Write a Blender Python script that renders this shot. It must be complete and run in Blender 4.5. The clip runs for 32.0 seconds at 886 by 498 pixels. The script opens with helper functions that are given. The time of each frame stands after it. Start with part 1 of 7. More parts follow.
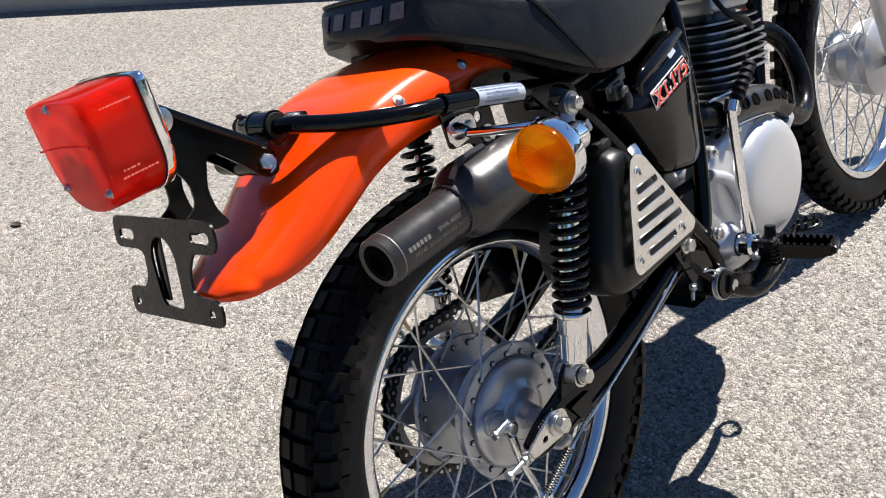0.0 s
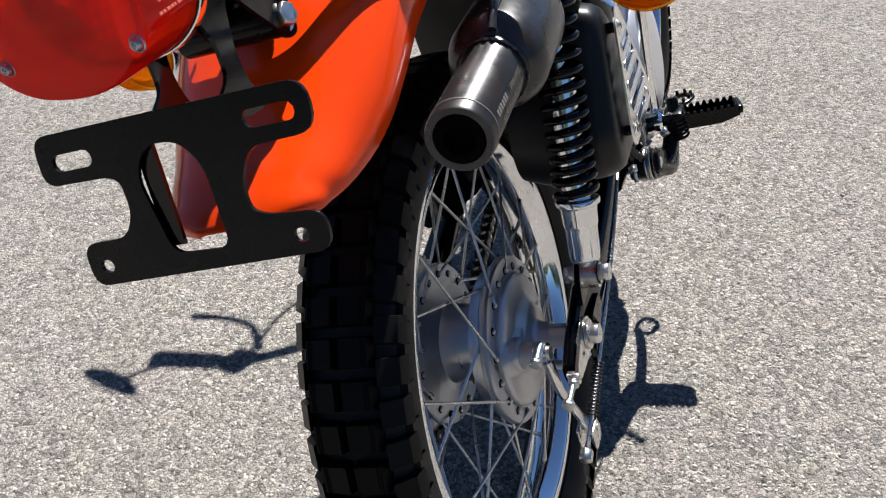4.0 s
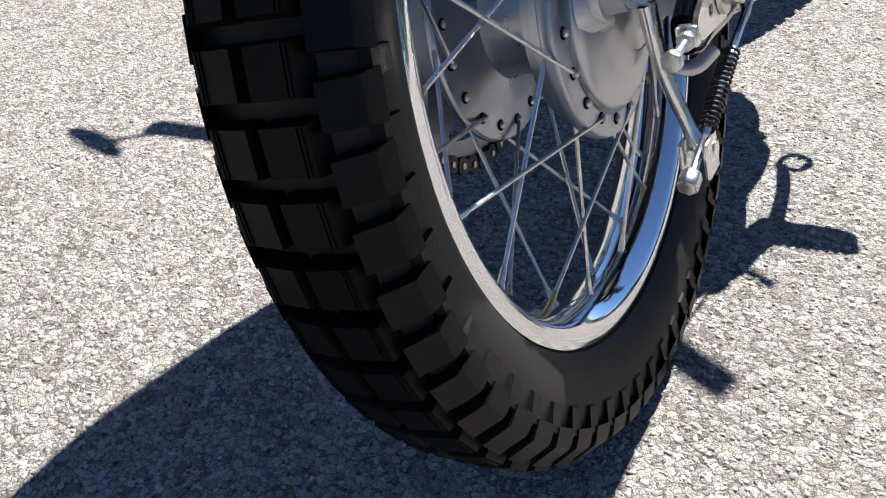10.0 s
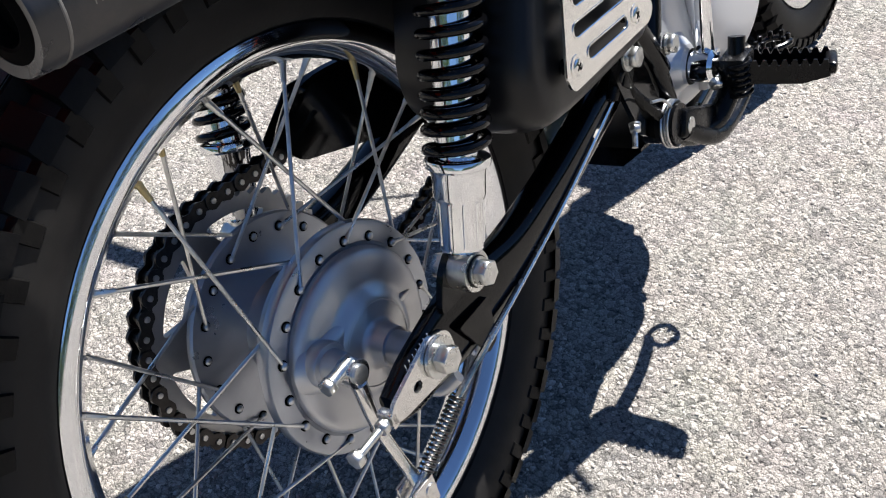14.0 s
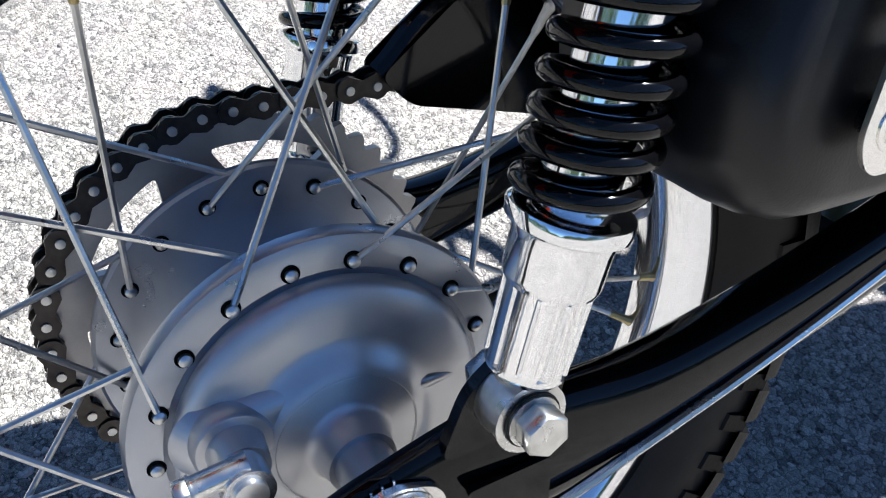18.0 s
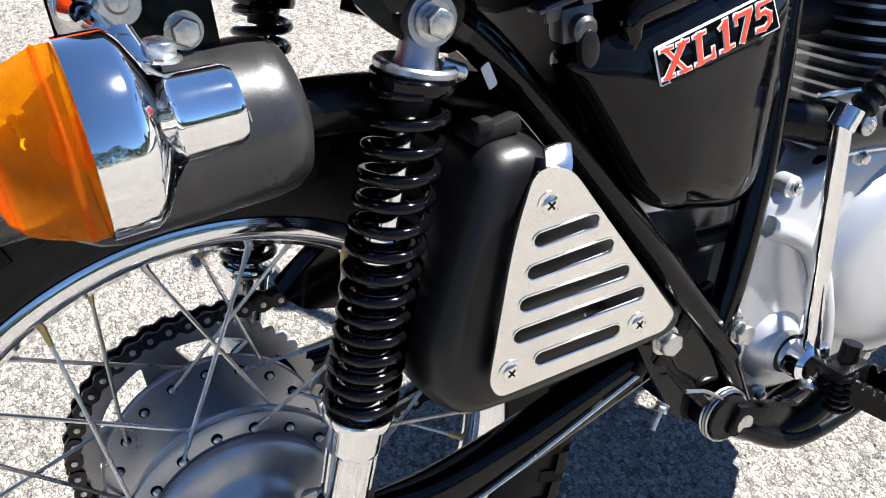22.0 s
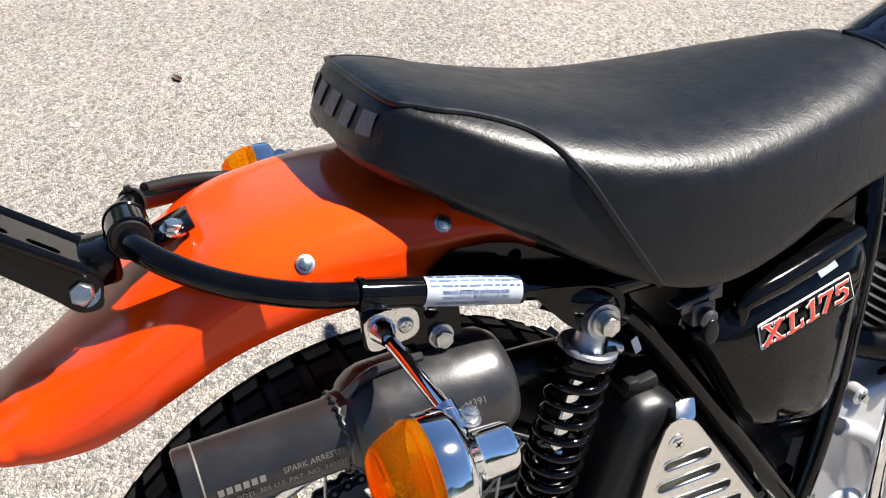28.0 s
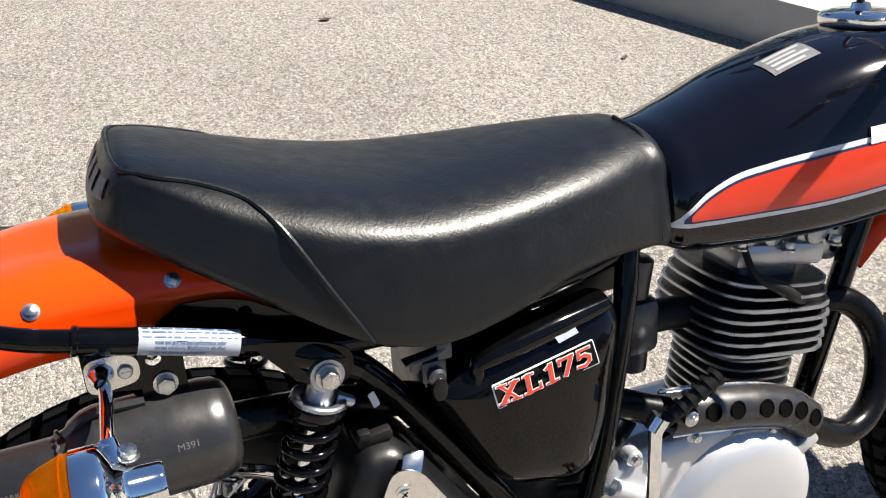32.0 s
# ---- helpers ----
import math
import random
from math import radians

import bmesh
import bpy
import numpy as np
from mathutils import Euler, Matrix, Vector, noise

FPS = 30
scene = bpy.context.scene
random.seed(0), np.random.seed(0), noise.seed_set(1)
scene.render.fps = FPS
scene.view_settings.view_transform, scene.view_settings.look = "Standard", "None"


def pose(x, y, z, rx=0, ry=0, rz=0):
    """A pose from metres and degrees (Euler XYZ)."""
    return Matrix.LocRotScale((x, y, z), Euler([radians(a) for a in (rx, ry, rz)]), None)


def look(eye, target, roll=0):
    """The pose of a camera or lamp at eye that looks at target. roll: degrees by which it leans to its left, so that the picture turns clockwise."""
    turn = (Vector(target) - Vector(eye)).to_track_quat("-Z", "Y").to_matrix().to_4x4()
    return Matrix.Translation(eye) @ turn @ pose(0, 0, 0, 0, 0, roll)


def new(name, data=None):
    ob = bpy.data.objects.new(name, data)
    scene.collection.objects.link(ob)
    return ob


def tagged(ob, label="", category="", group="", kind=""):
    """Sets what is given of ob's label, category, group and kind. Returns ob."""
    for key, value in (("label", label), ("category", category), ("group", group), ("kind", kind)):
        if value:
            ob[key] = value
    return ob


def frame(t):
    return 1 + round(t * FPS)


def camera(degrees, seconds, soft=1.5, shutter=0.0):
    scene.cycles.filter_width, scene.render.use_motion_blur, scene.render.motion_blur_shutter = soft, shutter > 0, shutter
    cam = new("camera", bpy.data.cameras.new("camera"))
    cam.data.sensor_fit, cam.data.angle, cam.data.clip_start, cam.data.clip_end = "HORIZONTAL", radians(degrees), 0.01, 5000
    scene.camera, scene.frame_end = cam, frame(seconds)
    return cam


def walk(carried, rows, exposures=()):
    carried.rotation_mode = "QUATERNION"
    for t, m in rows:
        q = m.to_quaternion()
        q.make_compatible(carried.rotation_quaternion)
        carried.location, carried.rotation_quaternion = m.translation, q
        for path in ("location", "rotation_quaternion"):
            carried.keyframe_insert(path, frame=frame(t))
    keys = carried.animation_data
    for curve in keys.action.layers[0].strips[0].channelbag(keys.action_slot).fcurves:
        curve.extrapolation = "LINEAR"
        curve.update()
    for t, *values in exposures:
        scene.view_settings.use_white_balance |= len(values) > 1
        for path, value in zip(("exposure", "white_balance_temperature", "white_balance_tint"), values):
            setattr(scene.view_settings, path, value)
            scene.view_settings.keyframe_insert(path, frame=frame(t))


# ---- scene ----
# ---- camera and its path ----
cam = camera(53.2, 32.0, 1.1)
PATH = [  # seconds, eye, target, roll
    (0, (0.6361, -0.6482, 1.1602), (-0.5831, 0.5153, 0.0832), -8.77),
    (0.5, (0.5305, -0.6603, 1.1258), (-0.6603, 0.5294, 0.0458), -8.49),
    (1, (0.4001, -0.6155, 1.1009), (-0.7538, 0.6024, 0.0121), -8.37),
    (1.5, (0.3415, -0.6601, 1.0922), (-0.6677, 0.6523, -0.0298), -7.34),
    (2, (0.2634, -0.7405, 1.0760), (-0.5244, 0.6934, -0.0744), -6.90),
    (2.5, (0.2054, -0.7645, 1.0818), (-0.4536, 0.7249, -0.0791), -6.20),
    (3, (0.2037, -0.7556, 1.0523), (-0.3848, 0.7647, -0.1062), -6.48),
    (3.5, (0.2152, -0.7405, 1.0218), (-0.3357, 0.7946, -0.1358), -6.21),
    (5.5, (0.2369, -0.6964, 0.8523), (-0.4120, 0.8134, -0.2876), -5.10),
    (6, (0.2207, -0.7008, 0.8137), (-0.4609, 0.7974, -0.3225), -4.89),
    (6.5, (0.2348, -0.6818, 0.7706), (-0.4715, 0.8047, -0.3659), -5.25),
    (7, (0.2216, -0.6683, 0.7389), (-0.5095, 0.8086, -0.3943), -5.58),
    (7.5, (0.2028, -0.6436, 0.7019), (-0.5644, 0.8209, -0.4235), -5.71),
    (8, (0.1834, -0.6251, 0.6452), (-0.6103, 0.8250, -0.4805), -5.19),
    (8.5, (0.1808, -0.6189, 0.6050), (-0.6297, 0.8206, -0.5224), -4.26),
    (9, (0.1973, -0.6073, 0.5774), (-0.6143, 0.8311, -0.5506), -3.43),
    (9.5, (0.2091, -0.5940, 0.5541), (-0.5972, 0.8390, -0.5845), -2.98),
    (10, (0.2270, -0.5814, 0.5456), (-0.5722, 0.8469, -0.6038), -2.92),
    (10.5, (0.2704, -0.5620, 0.5513), (-0.5089, 0.8702, -0.6069), -2.88),
    (11, (0.3117, -0.5602, 0.6099), (-0.4456, 0.8705, -0.5646), -3.66),
    (11.5, (0.3579, -0.5586, 0.6829), (-0.3765, 0.8568, -0.5242), -4.17),
    (12, (0.4095, -0.5671, 0.7508), (-0.3184, 0.8341, -0.4766), -4.46),
    (12.5, (0.4702, -0.5615, 0.7987), (-0.2666, 0.8127, -0.4537), -4.50),
    (13, (0.4542, -0.4911, 0.8102), (-0.3094, 0.8648, -0.4461), -3.82),
    (13.5, (0.4119, -0.4277, 0.8434), (-0.3872, 0.8958, -0.4253), -3.60),
    (14, (0.3875, -0.3569, 0.8239), (-0.5086, 0.8864, -0.4610), -4.66),
    (14.5, (0.3984, -0.2702, 0.8077), (-0.7288, 0.7102, -0.5220), -3.41),
    (16.5, (0.3628, -0.1282, 0.7050), (-0.7965, 0.6285, -0.7384), 3.14),
    (17, (0.3267, -0.0951, 0.6836), (-0.8927, 0.6465, -0.7176), 3.47),
    (17.5, (0.3005, -0.0843, 0.6774), (-0.9425, 0.6556, -0.7038), 3.64),
    (18, (0.2802, -0.0819, 0.6719), (-0.9799, 0.6428, -0.7017), 3.21),
    (18.5, (0.2890, -0.0780, 0.6830), (-0.9889, 0.6227, -0.6867), 2.47),
    (19, (0.3070, -0.0710, 0.7004), (-0.9836, 0.6101, -0.6673), 1.88),
    (19.5, (0.3340, -0.0743, 0.7429), (-0.9679, 0.6008, -0.6170), 1.46),
    (20, (0.3588, -0.0763, 0.7911), (-0.9529, 0.6079, -0.5547), 1.30),
    (20.5, (0.3863, -0.0713, 0.8356), (-0.9316, 0.6272, -0.4969), 1.33),
    (21, (0.4084, -0.0621, 0.8781), (-0.9078, 0.6533, -0.4470), 1.24),
    (21.5, (0.4337, -0.0715, 0.9088), (-0.8804, 0.6622, -0.4083), 0.99),
    (22, (0.4499, -0.0617, 0.9356), (-0.8714, 0.6858, -0.3665), 1.11),
    (22.5, (0.4832, -0.0603, 0.9909), (-0.8631, 0.6845, -0.2869), 1.18),
    (23, (0.4698, -0.0964, 1.0448), (-0.8931, 0.6594, -0.2086), 1.85),
    (23.5, (0.4435, -0.1186, 1.0483), (-0.9329, 0.6386, -0.1895), 2.55),
    (24, (0.4144, -0.1330, 1.0479), (-0.9632, 0.6188, -0.1919), 3.90),
    (24.5, (0.4135, -0.1357, 1.0584), (-0.9759, 0.5977, -0.1791), 4.85),
    (25, (0.4318, -0.1268, 1.0706), (-0.9914, 0.5303, -0.1715), 6.10),
    (25.5, (0.4096, -0.1438, 1.0944), (-1.0225, 0.4786, -0.1552), 6.53),
    (26, (0.4121, -0.1511, 1.1183), (-1.0097, 0.4720, -0.1428), 6.16),
    (26.5, (0.4210, -0.1384, 1.1355), (-0.9888, 0.4921, -0.1353), 5.45),
    (28.5, (0.4657, -0.1864, 1.2126), (-0.9481, 0.4537, -0.0489), -0.02),
    (29, (0.4479, -0.2014, 1.2248), (-0.9577, 0.4421, -0.0441), 0.08),
    (29.5, (0.4364, -0.2140, 1.2255), (-0.9565, 0.4482, -0.0478), 0.37),
    (30, (0.4199, -0.1969, 1.2228), (-0.9224, 0.5594, -0.0525), 0.78),
    (30.5, (0.4136, -0.1521, 1.2093), (-0.8502, 0.7314, -0.0643), 1.58),
    (31, (0.4621, -0.1069, 1.2004), (-0.8156, 0.7724, -0.0623), 2.03),
    (31.5, (0.5661, -0.0278, 1.2299), (-0.9009, 0.6726, 0.0648), 2.67),
    (32, (0.5978, 0.0180, 1.2362), (-0.9046, 0.6705, 0.0886), 2.16),
]
EXPOSURES = [(0.0, 1.22, 6600, 10), (2.0, 1.12, 6550, 10), (3.0, 0.93, 6500, 10), (6.0, 0.98, 6350, 10), (8.0, 1.0, 6450, 10), (9.0, 1.18, 6450, 10), (10.0, 1.42, 6350, 10), (11.0, 1.38, 6350, 10), (13.0, 1.33, 6300, 10), (14.0, 1.36, 6350, 10), (17.0, 1.72, 5950, 8), (20.0, 1.88, 6050, 8), (22.5, 1.7, 6450, 9), (25.0, 1.62, 6700, 10), (29.0, 1.42, 6800, 10), (32.0, 1.36, 6950, 9)]
walk(cam, [(t, look(eye, target, roll)) for t, eye, target, roll in PATH], EXPOSURES)

# ---- world and sun ----
SUN_WAY = Vector((0.06, 0.68, 1.0)).normalized()
world = bpy.data.worlds.new("world")
scene.world = world
world.use_nodes = True
wt = world.node_tree
sky = wt.nodes.new("ShaderNodeTexSky")
sky.sky_type = "NISHITA"
sky.sun_disc = False
sky.sun_elevation = math.asin(SUN_WAY.z)
sky.sun_rotation = math.atan2(SUN_WAY.x, SUN_WAY.y)
wt.nodes["Background"].inputs["Strength"].default_value = 0.05
sky.air_density, sky.dust_density, sky.ozone_density = 0.75, 0.0, 7.0
wt.links.new(sky.outputs[0], wt.nodes["Background"].inputs["Color"])
sun_data = bpy.data.lights.new("sun", "SUN")
sun_data.energy, sun_data.angle, sun_data.color = 5.0, radians(0.53), (1.0, 0.965, 0.92)
sun = new("sun", sun_data)
sun.matrix_world = look(SUN_WAY * 20, (0, 0, 0))


# ---- materials ----
def material(name, colour, rough=0.5, metal=0.0, coat=0.0, transmission=0.0, ior=1.45, vary=0.0, scale=30.0, bump=0.0, bump_scale=200.0,
             rough_vary=0.0, dirt=None, dirt_amount=0.0, dirt_scale=12.0, spec=0.5, coat_rough=0.05):
    m = bpy.data.materials.new(name)
    m.use_nodes = True
    nt = m.node_tree
    b = nt.nodes["Principled BSDF"]
    b.inputs["Roughness"].default_value = rough
    b.inputs["Metallic"].default_value = metal
    b.inputs["Coat Weight"].default_value = coat
    b.inputs["Coat Roughness"].default_value = coat_rough
    b.inputs["Transmission Weight"].default_value = transmission
    b.inputs["IOR"].default_value = ior
    b.inputs["Specular IOR Level"].default_value = spec
    co = nt.nodes.new("ShaderNodeTexCoord")
    base = nt.nodes.new("ShaderNodeRGB")
    base.outputs[0].default_value = (*colour, 1)
    out = base.outputs[0]
    if vary:
        n = nt.nodes.new("ShaderNodeTexNoise")
        n.inputs["Scale"].default_value, n.inputs["Detail"].default_value = scale, 6
        nt.links.new(co.outputs["Object"], n.inputs["Vector"])
        r = nt.nodes.new("ShaderNodeMapRange")
        r.inputs["From Min"].default_value, r.inputs["From Max"].default_value = 0.25, 0.75
        r.inputs["To Min"].default_value, r.inputs["To Max"].default_value = 1 - vary, 1 + vary
        nt.links.new(n.outputs["Fac"], r.inputs["Value"])
        mx = nt.nodes.new("ShaderNodeVectorMath")
        mx.operation = "SCALE"
        nt.links.new(out, mx.inputs[0])
        nt.links.new(r.outputs[0], mx.inputs["Scale"])
        out = mx.outputs[0]
    if dirt:
        n = nt.nodes.new("ShaderNodeTexNoise")
        n.inputs["Scale"].default_value, n.inputs["Detail"].default_value, n.inputs["Roughness"].default_value = dirt_scale, 8, 0.65
        nt.links.new(co.outputs["Object"], n.inputs["Vector"])
        r = nt.nodes.new("ShaderNodeMapRange")
        r.inputs["From Min"].default_value, r.inputs["From Max"].default_value = 0.5, 0.75
        r.inputs["To Max"].default_value = dirt_amount
        nt.links.new(n.outputs["Fac"], r.inputs["Value"])
        mx = nt.nodes.new("ShaderNodeMix")
        mx.data_type = "RGBA"
        nt.links.new(r.outputs[0], mx.inputs["Factor"])
        nt.links.new(out, mx.inputs["A"])
        mx.inputs["B"].default_value = (*dirt, 1)
        out = mx.outputs["Result"]
    nt.links.new(out, b.inputs["Base Color"])
    if rough_vary:
        n = nt.nodes.new("ShaderNodeTexNoise")
        n.inputs["Scale"].default_value, n.inputs["Detail"].default_value = 45, 5
        nt.links.new(co.outputs["Object"], n.inputs["Vector"])
        r = nt.nodes.new("ShaderNodeMapRange")
        r.inputs["From Min"].default_value, r.inputs["From Max"].default_value = 0.3, 0.7
        r.inputs["To Min"].default_value, r.inputs["To Max"].default_value = max(0.02, rough - rough_vary), rough + rough_vary
        nt.links.new(n.outputs["Fac"], r.inputs["Value"])
        nt.links.new(r.outputs[0], b.inputs["Roughness"])
    if bump:
        n = nt.nodes.new("ShaderNodeTexNoise")
        n.inputs["Scale"].default_value, n.inputs["Detail"].default_value = bump_scale, 4
        nt.links.new(co.outputs["Object"], n.inputs["Vector"])
        bu = nt.nodes.new("ShaderNodeBump")
        bu.inputs["Strength"].default_value, bu.inputs["Distance"].default_value = bump, 0.002
        nt.links.new(n.outputs["Fac"], bu.inputs["Height"])
        nt.links.new(bu.outputs[0], b.inputs["Normal"])
    return m


BLACK = material("gloss_black_paint", (0.0016, 0.0016, 0.0020), 0.09, coat=0.10, spec=0.27, rough_vary=0.04, dirt=(0.03, 0.027, 0.024), dirt_amount=0.06, dirt_scale=30)
TANKBLACK = material("tank_black_enamel", (0.003, 0.003, 0.006), 0.08, coat=0.3, coat_rough=0.03, spec=0.4)
SATIN = material("satin_black_steel", (0.003, 0.003, 0.0034), 0.26, spec=0.22, rough_vary=0.08, bump=0.05, bump_scale=500)
PLASTIC = material("black_moulded_plastic", (0.005, 0.005, 0.0058), 0.36, rough_vary=0.06, bump=0.06, bump_scale=900, spec=0.4)
# lighter than the tread: dust and sun on the flanks put into the colour
LUGRUBBER = material("dusty_sunlit_lug_rubber", (0.0036, 0.0034, 0.0034), 0.42, vary=0.3, scale=30, dirt=(0.06, 0.054, 0.047), dirt_amount=0.06, dirt_scale=45, bump=0.12, bump_scale=350, spec=0.15)
RUBBER = material("tyre_rubber", (0.0030, 0.0029, 0.0029), 0.5, vary=0.25, scale=40, dirt=(0.045, 0.039, 0.033), dirt_amount=0.05, dirt_scale=25, bump=0.12, bump_scale=350, spec=0.12)
GRIP = material("soft_black_rubber", (0.006, 0.006, 0.006), 0.55, bump=0.05, spec=0.3)
CHROME = material("bright_chrome", (0.86, 0.87, 0.88), 0.045, metal=1.0, rough_vary=0.02)
RIMCHROME = material("rim_chrome", (0.80, 0.81, 0.83), 0.08, metal=1.0, rough_vary=0.04, dirt=(0.45, 0.42, 0.38), dirt_amount=0.10, dirt_scale=40)
SPOKE = material("galvanised_spoke_steel", (0.58, 0.58, 0.57), 0.33, metal=1.0, vary=0.25, scale=80, rough_vary=0.1)
ALU = material("cast_aluminium", (0.52, 0.525, 0.54), 0.36, metal=0.7, vary=0.08, scale=25, rough_vary=0.08, bump=0.03, bump_scale=700)
# bluish tint puts some of the sky's reflection into the alloy's colour
DULLALU = material("satin_hub_alloy", (0.40, 0.42, 0.46), 0.34, metal=0.9, vary=0.08, scale=30, rough_vary=0.08, bump=0.03, bump_scale=900)
CASE = material("silver_engine_paint", (0.60, 0.605, 0.62), 0.34, metal=0.6, vary=0.04, scale=6, rough_vary=0.02, dirt=(0.45, 0.43, 0.40), dirt_amount=0.05, dirt_scale=5)
ZINC = material("zinc_plated_bolt", (0.62, 0.62, 0.60), 0.30, metal=1.0, vary=0.2, scale=120, rough_vary=0.1)
BRASS = material("yellow_passivated_nipple", (0.48, 0.39, 0.20), 0.48, metal=1.0, vary=0.2, scale=150)
CHAIN = material("oiled_chain_steel", (0.05, 0.045, 0.042), 0.32, metal=0.8, vary=0.4, scale=150)
SPROCKET = material("worn_sprocket_steel", (0.44, 0.43, 0.42), 0.42, metal=0.7, vary=0.15, scale=60, dirt=(0.04, 0.04, 0.04), dirt_amount=0.35, dirt_scale=30)
POLISHED = material("polished_stainless", (0.84, 0.83, 0.80), 0.13, metal=1.0, vary=0.04, scale=20, rough_vary=0.05)
STEEL = material("satin_stainless", (0.74, 0.73, 0.71), 0.22, metal=1.0, vary=0.06, scale=20, rough_vary=0.08)
EXHAUST = material("heat_dulled_exhaust_paint", (0.058, 0.058, 0.060), 0.31, metal=0.7, vary=0.15, scale=22, rough_vary=0.06, dirt=(0.20, 0.165, 0.135), dirt_amount=0.14, dirt_scale=45, bump=0.03, bump_scale=500)
ORANGE = material("orange_enamel", (0.80, 0.054, 0.003), 0.18, coat=0.1, spec=0.35, vary=0.04, scale=6)


def vinyl():
    """Seat vinyl: fine grain and soft creases that run into one another."""
    m = material("grained_seat_vinyl", (0.0020, 0.0025, 0.0034), 0.40, vary=0.15, scale=8, rough_vary=0.05, spec=0.52)
    nt = m.node_tree
    co = nt.nodes.new("ShaderNodeTexCoord")
    heights = []
    for scale, detail, dist in ((55, 4, 1.6), (420, 3, 0.4)):
        n = nt.nodes.new("ShaderNodeTexNoise")
        n.inputs["Scale"].default_value, n.inputs["Detail"].default_value, n.inputs["Distortion"].default_value = scale, detail, dist
        nt.links.new(co.outputs["Object"], n.inputs["Vector"])
        heights.append(n.outputs["Fac"])
    v = nt.nodes.new("ShaderNodeTexVoronoi")
    v.feature = "DISTANCE_TO_EDGE"
    v.inputs["Scale"].default_value = 230
    nt.links.new(co.outputs["Object"], v.inputs["Vector"])
    normal = None
    for h, strength, depth in ((heights[0], 0.20, 0.0022), (heights[1], 0.12, 0.0012), (v.outputs["Distance"], 0.10, 0.0012)):
        bu = nt.nodes.new("ShaderNodeBump")
        bu.inputs["Strength"].default_value, bu.inputs["Distance"].default_value = strength, depth
        nt.links.new(h, bu.inputs["Height"])
        if normal:
            nt.links.new(normal, bu.inputs["Normal"])
        normal = bu.outputs[0]
    nt.links.new(normal, nt.nodes["Principled BSDF"].inputs["Normal"])
    return m


VINYL = vinyl()


def lens(name, colour, deep, rings, clear=0.45, soft=0.3):
    """A moulded plastic lens: gloss over tinted plastic, part clear and part cloudy, with rings moulded inside."""
    m = material(name, deep, 0.08, coat=0.3)
    nt = m.node_tree
    b = nt.nodes["Principled BSDF"]
    co, mp, wave, bu, mc, tr, tp, m1, m2 = (nt.nodes.new(k) for k in ("ShaderNodeTexCoord", "ShaderNodeMapping", "ShaderNodeTexWave", "ShaderNodeBump", "ShaderNodeMix", "ShaderNodeBsdfTranslucent", "ShaderNodeBsdfTransparent", "ShaderNodeMixShader", "ShaderNodeMixShader"))
    tp.inputs["Color"].default_value = (*colour, 1)
    mp.inputs["Location"].default_value = (-0.5, -0.5, -0.5)
    wave.wave_type, wave.rings_direction = "RINGS", "Y"
    wave.inputs["Scale"].default_value, wave.inputs["Distortion"].default_value, wave.inputs["Detail"].default_value = rings, 0.5, 1.0
    nt.links.new(co.outputs["Generated"], mp.inputs["Vector"])
    nt.links.new(mp.outputs[0], wave.inputs["Vector"])
    bu.inputs["Strength"].default_value, bu.inputs["Distance"].default_value = 0.35, 0.004
    nt.links.new(wave.outputs["Fac"], bu.inputs["Height"])
    mc.data_type = "RGBA"
    nt.links.new(wave.outputs["Fac"], mc.inputs["Factor"])
    mc.inputs["A"].default_value, mc.inputs["B"].default_value = (*deep, 1), (*colour, 1)
    nt.links.new(mc.outputs["Result"], tr.inputs["Color"])
    nt.links.new(bu.outputs[0], tr.inputs["Normal"])
    m1.inputs["Fac"].default_value, m2.inputs["Fac"].default_value = soft / (1 - clear), clear
    nt.links.new(b.outputs[0], m1.inputs[1])
    nt.links.new(tr.outputs[0], m1.inputs[2])
    nt.links.new(m1.outputs[0], m2.inputs[1])
    nt.links.new(tp.outputs[0], m2.inputs[2])
    nt.links.new(m2.outputs[0], nt.nodes["Material Output"].inputs["Surface"])
    return m


def amber_lens():
    m = material("amber_lens", (0.80, 0.20, 0.003), 0.06, coat=0.4)
    nt = m.node_tree
    L = nt.links.new
    co, n, bu, tr, tp, m1, m2 = (nt.nodes.new(k) for k in ("ShaderNodeTexCoord", "ShaderNodeTexNoise", "ShaderNodeBump", "ShaderNodeBsdfTranslucent", "ShaderNodeBsdfTransparent", "ShaderNodeMixShader", "ShaderNodeMixShader"))
    tr.inputs["Color"].default_value, tp.inputs["Color"].default_value = (1.0, 0.50, 0.012, 1), (1.0, 0.64, 0.05, 1)
    n.inputs["Scale"].default_value, n.inputs["Detail"].default_value = 60, 2
    bu.inputs["Strength"].default_value, bu.inputs["Distance"].default_value = 0.12, 0.002
    L(co.outputs["Object"], n.inputs["Vector"])
    L(n.outputs["Fac"], bu.inputs["Height"])
    L(bu.outputs[0], nt.nodes["Principled BSDF"].inputs["Normal"])
    m1.inputs["Fac"].default_value, m2.inputs["Fac"].default_value = 0.62, 0.70
    L(nt.nodes["Principled BSDF"].outputs[0], m1.inputs[1])
    L(tr.outputs[0], m1.inputs[2])
    L(m1.outputs[0], m2.inputs[1])
    L(tp.outputs[0], m2.inputs[2])
    L(m2.outputs[0], nt.nodes["Material Output"].inputs["Surface"])
    return m


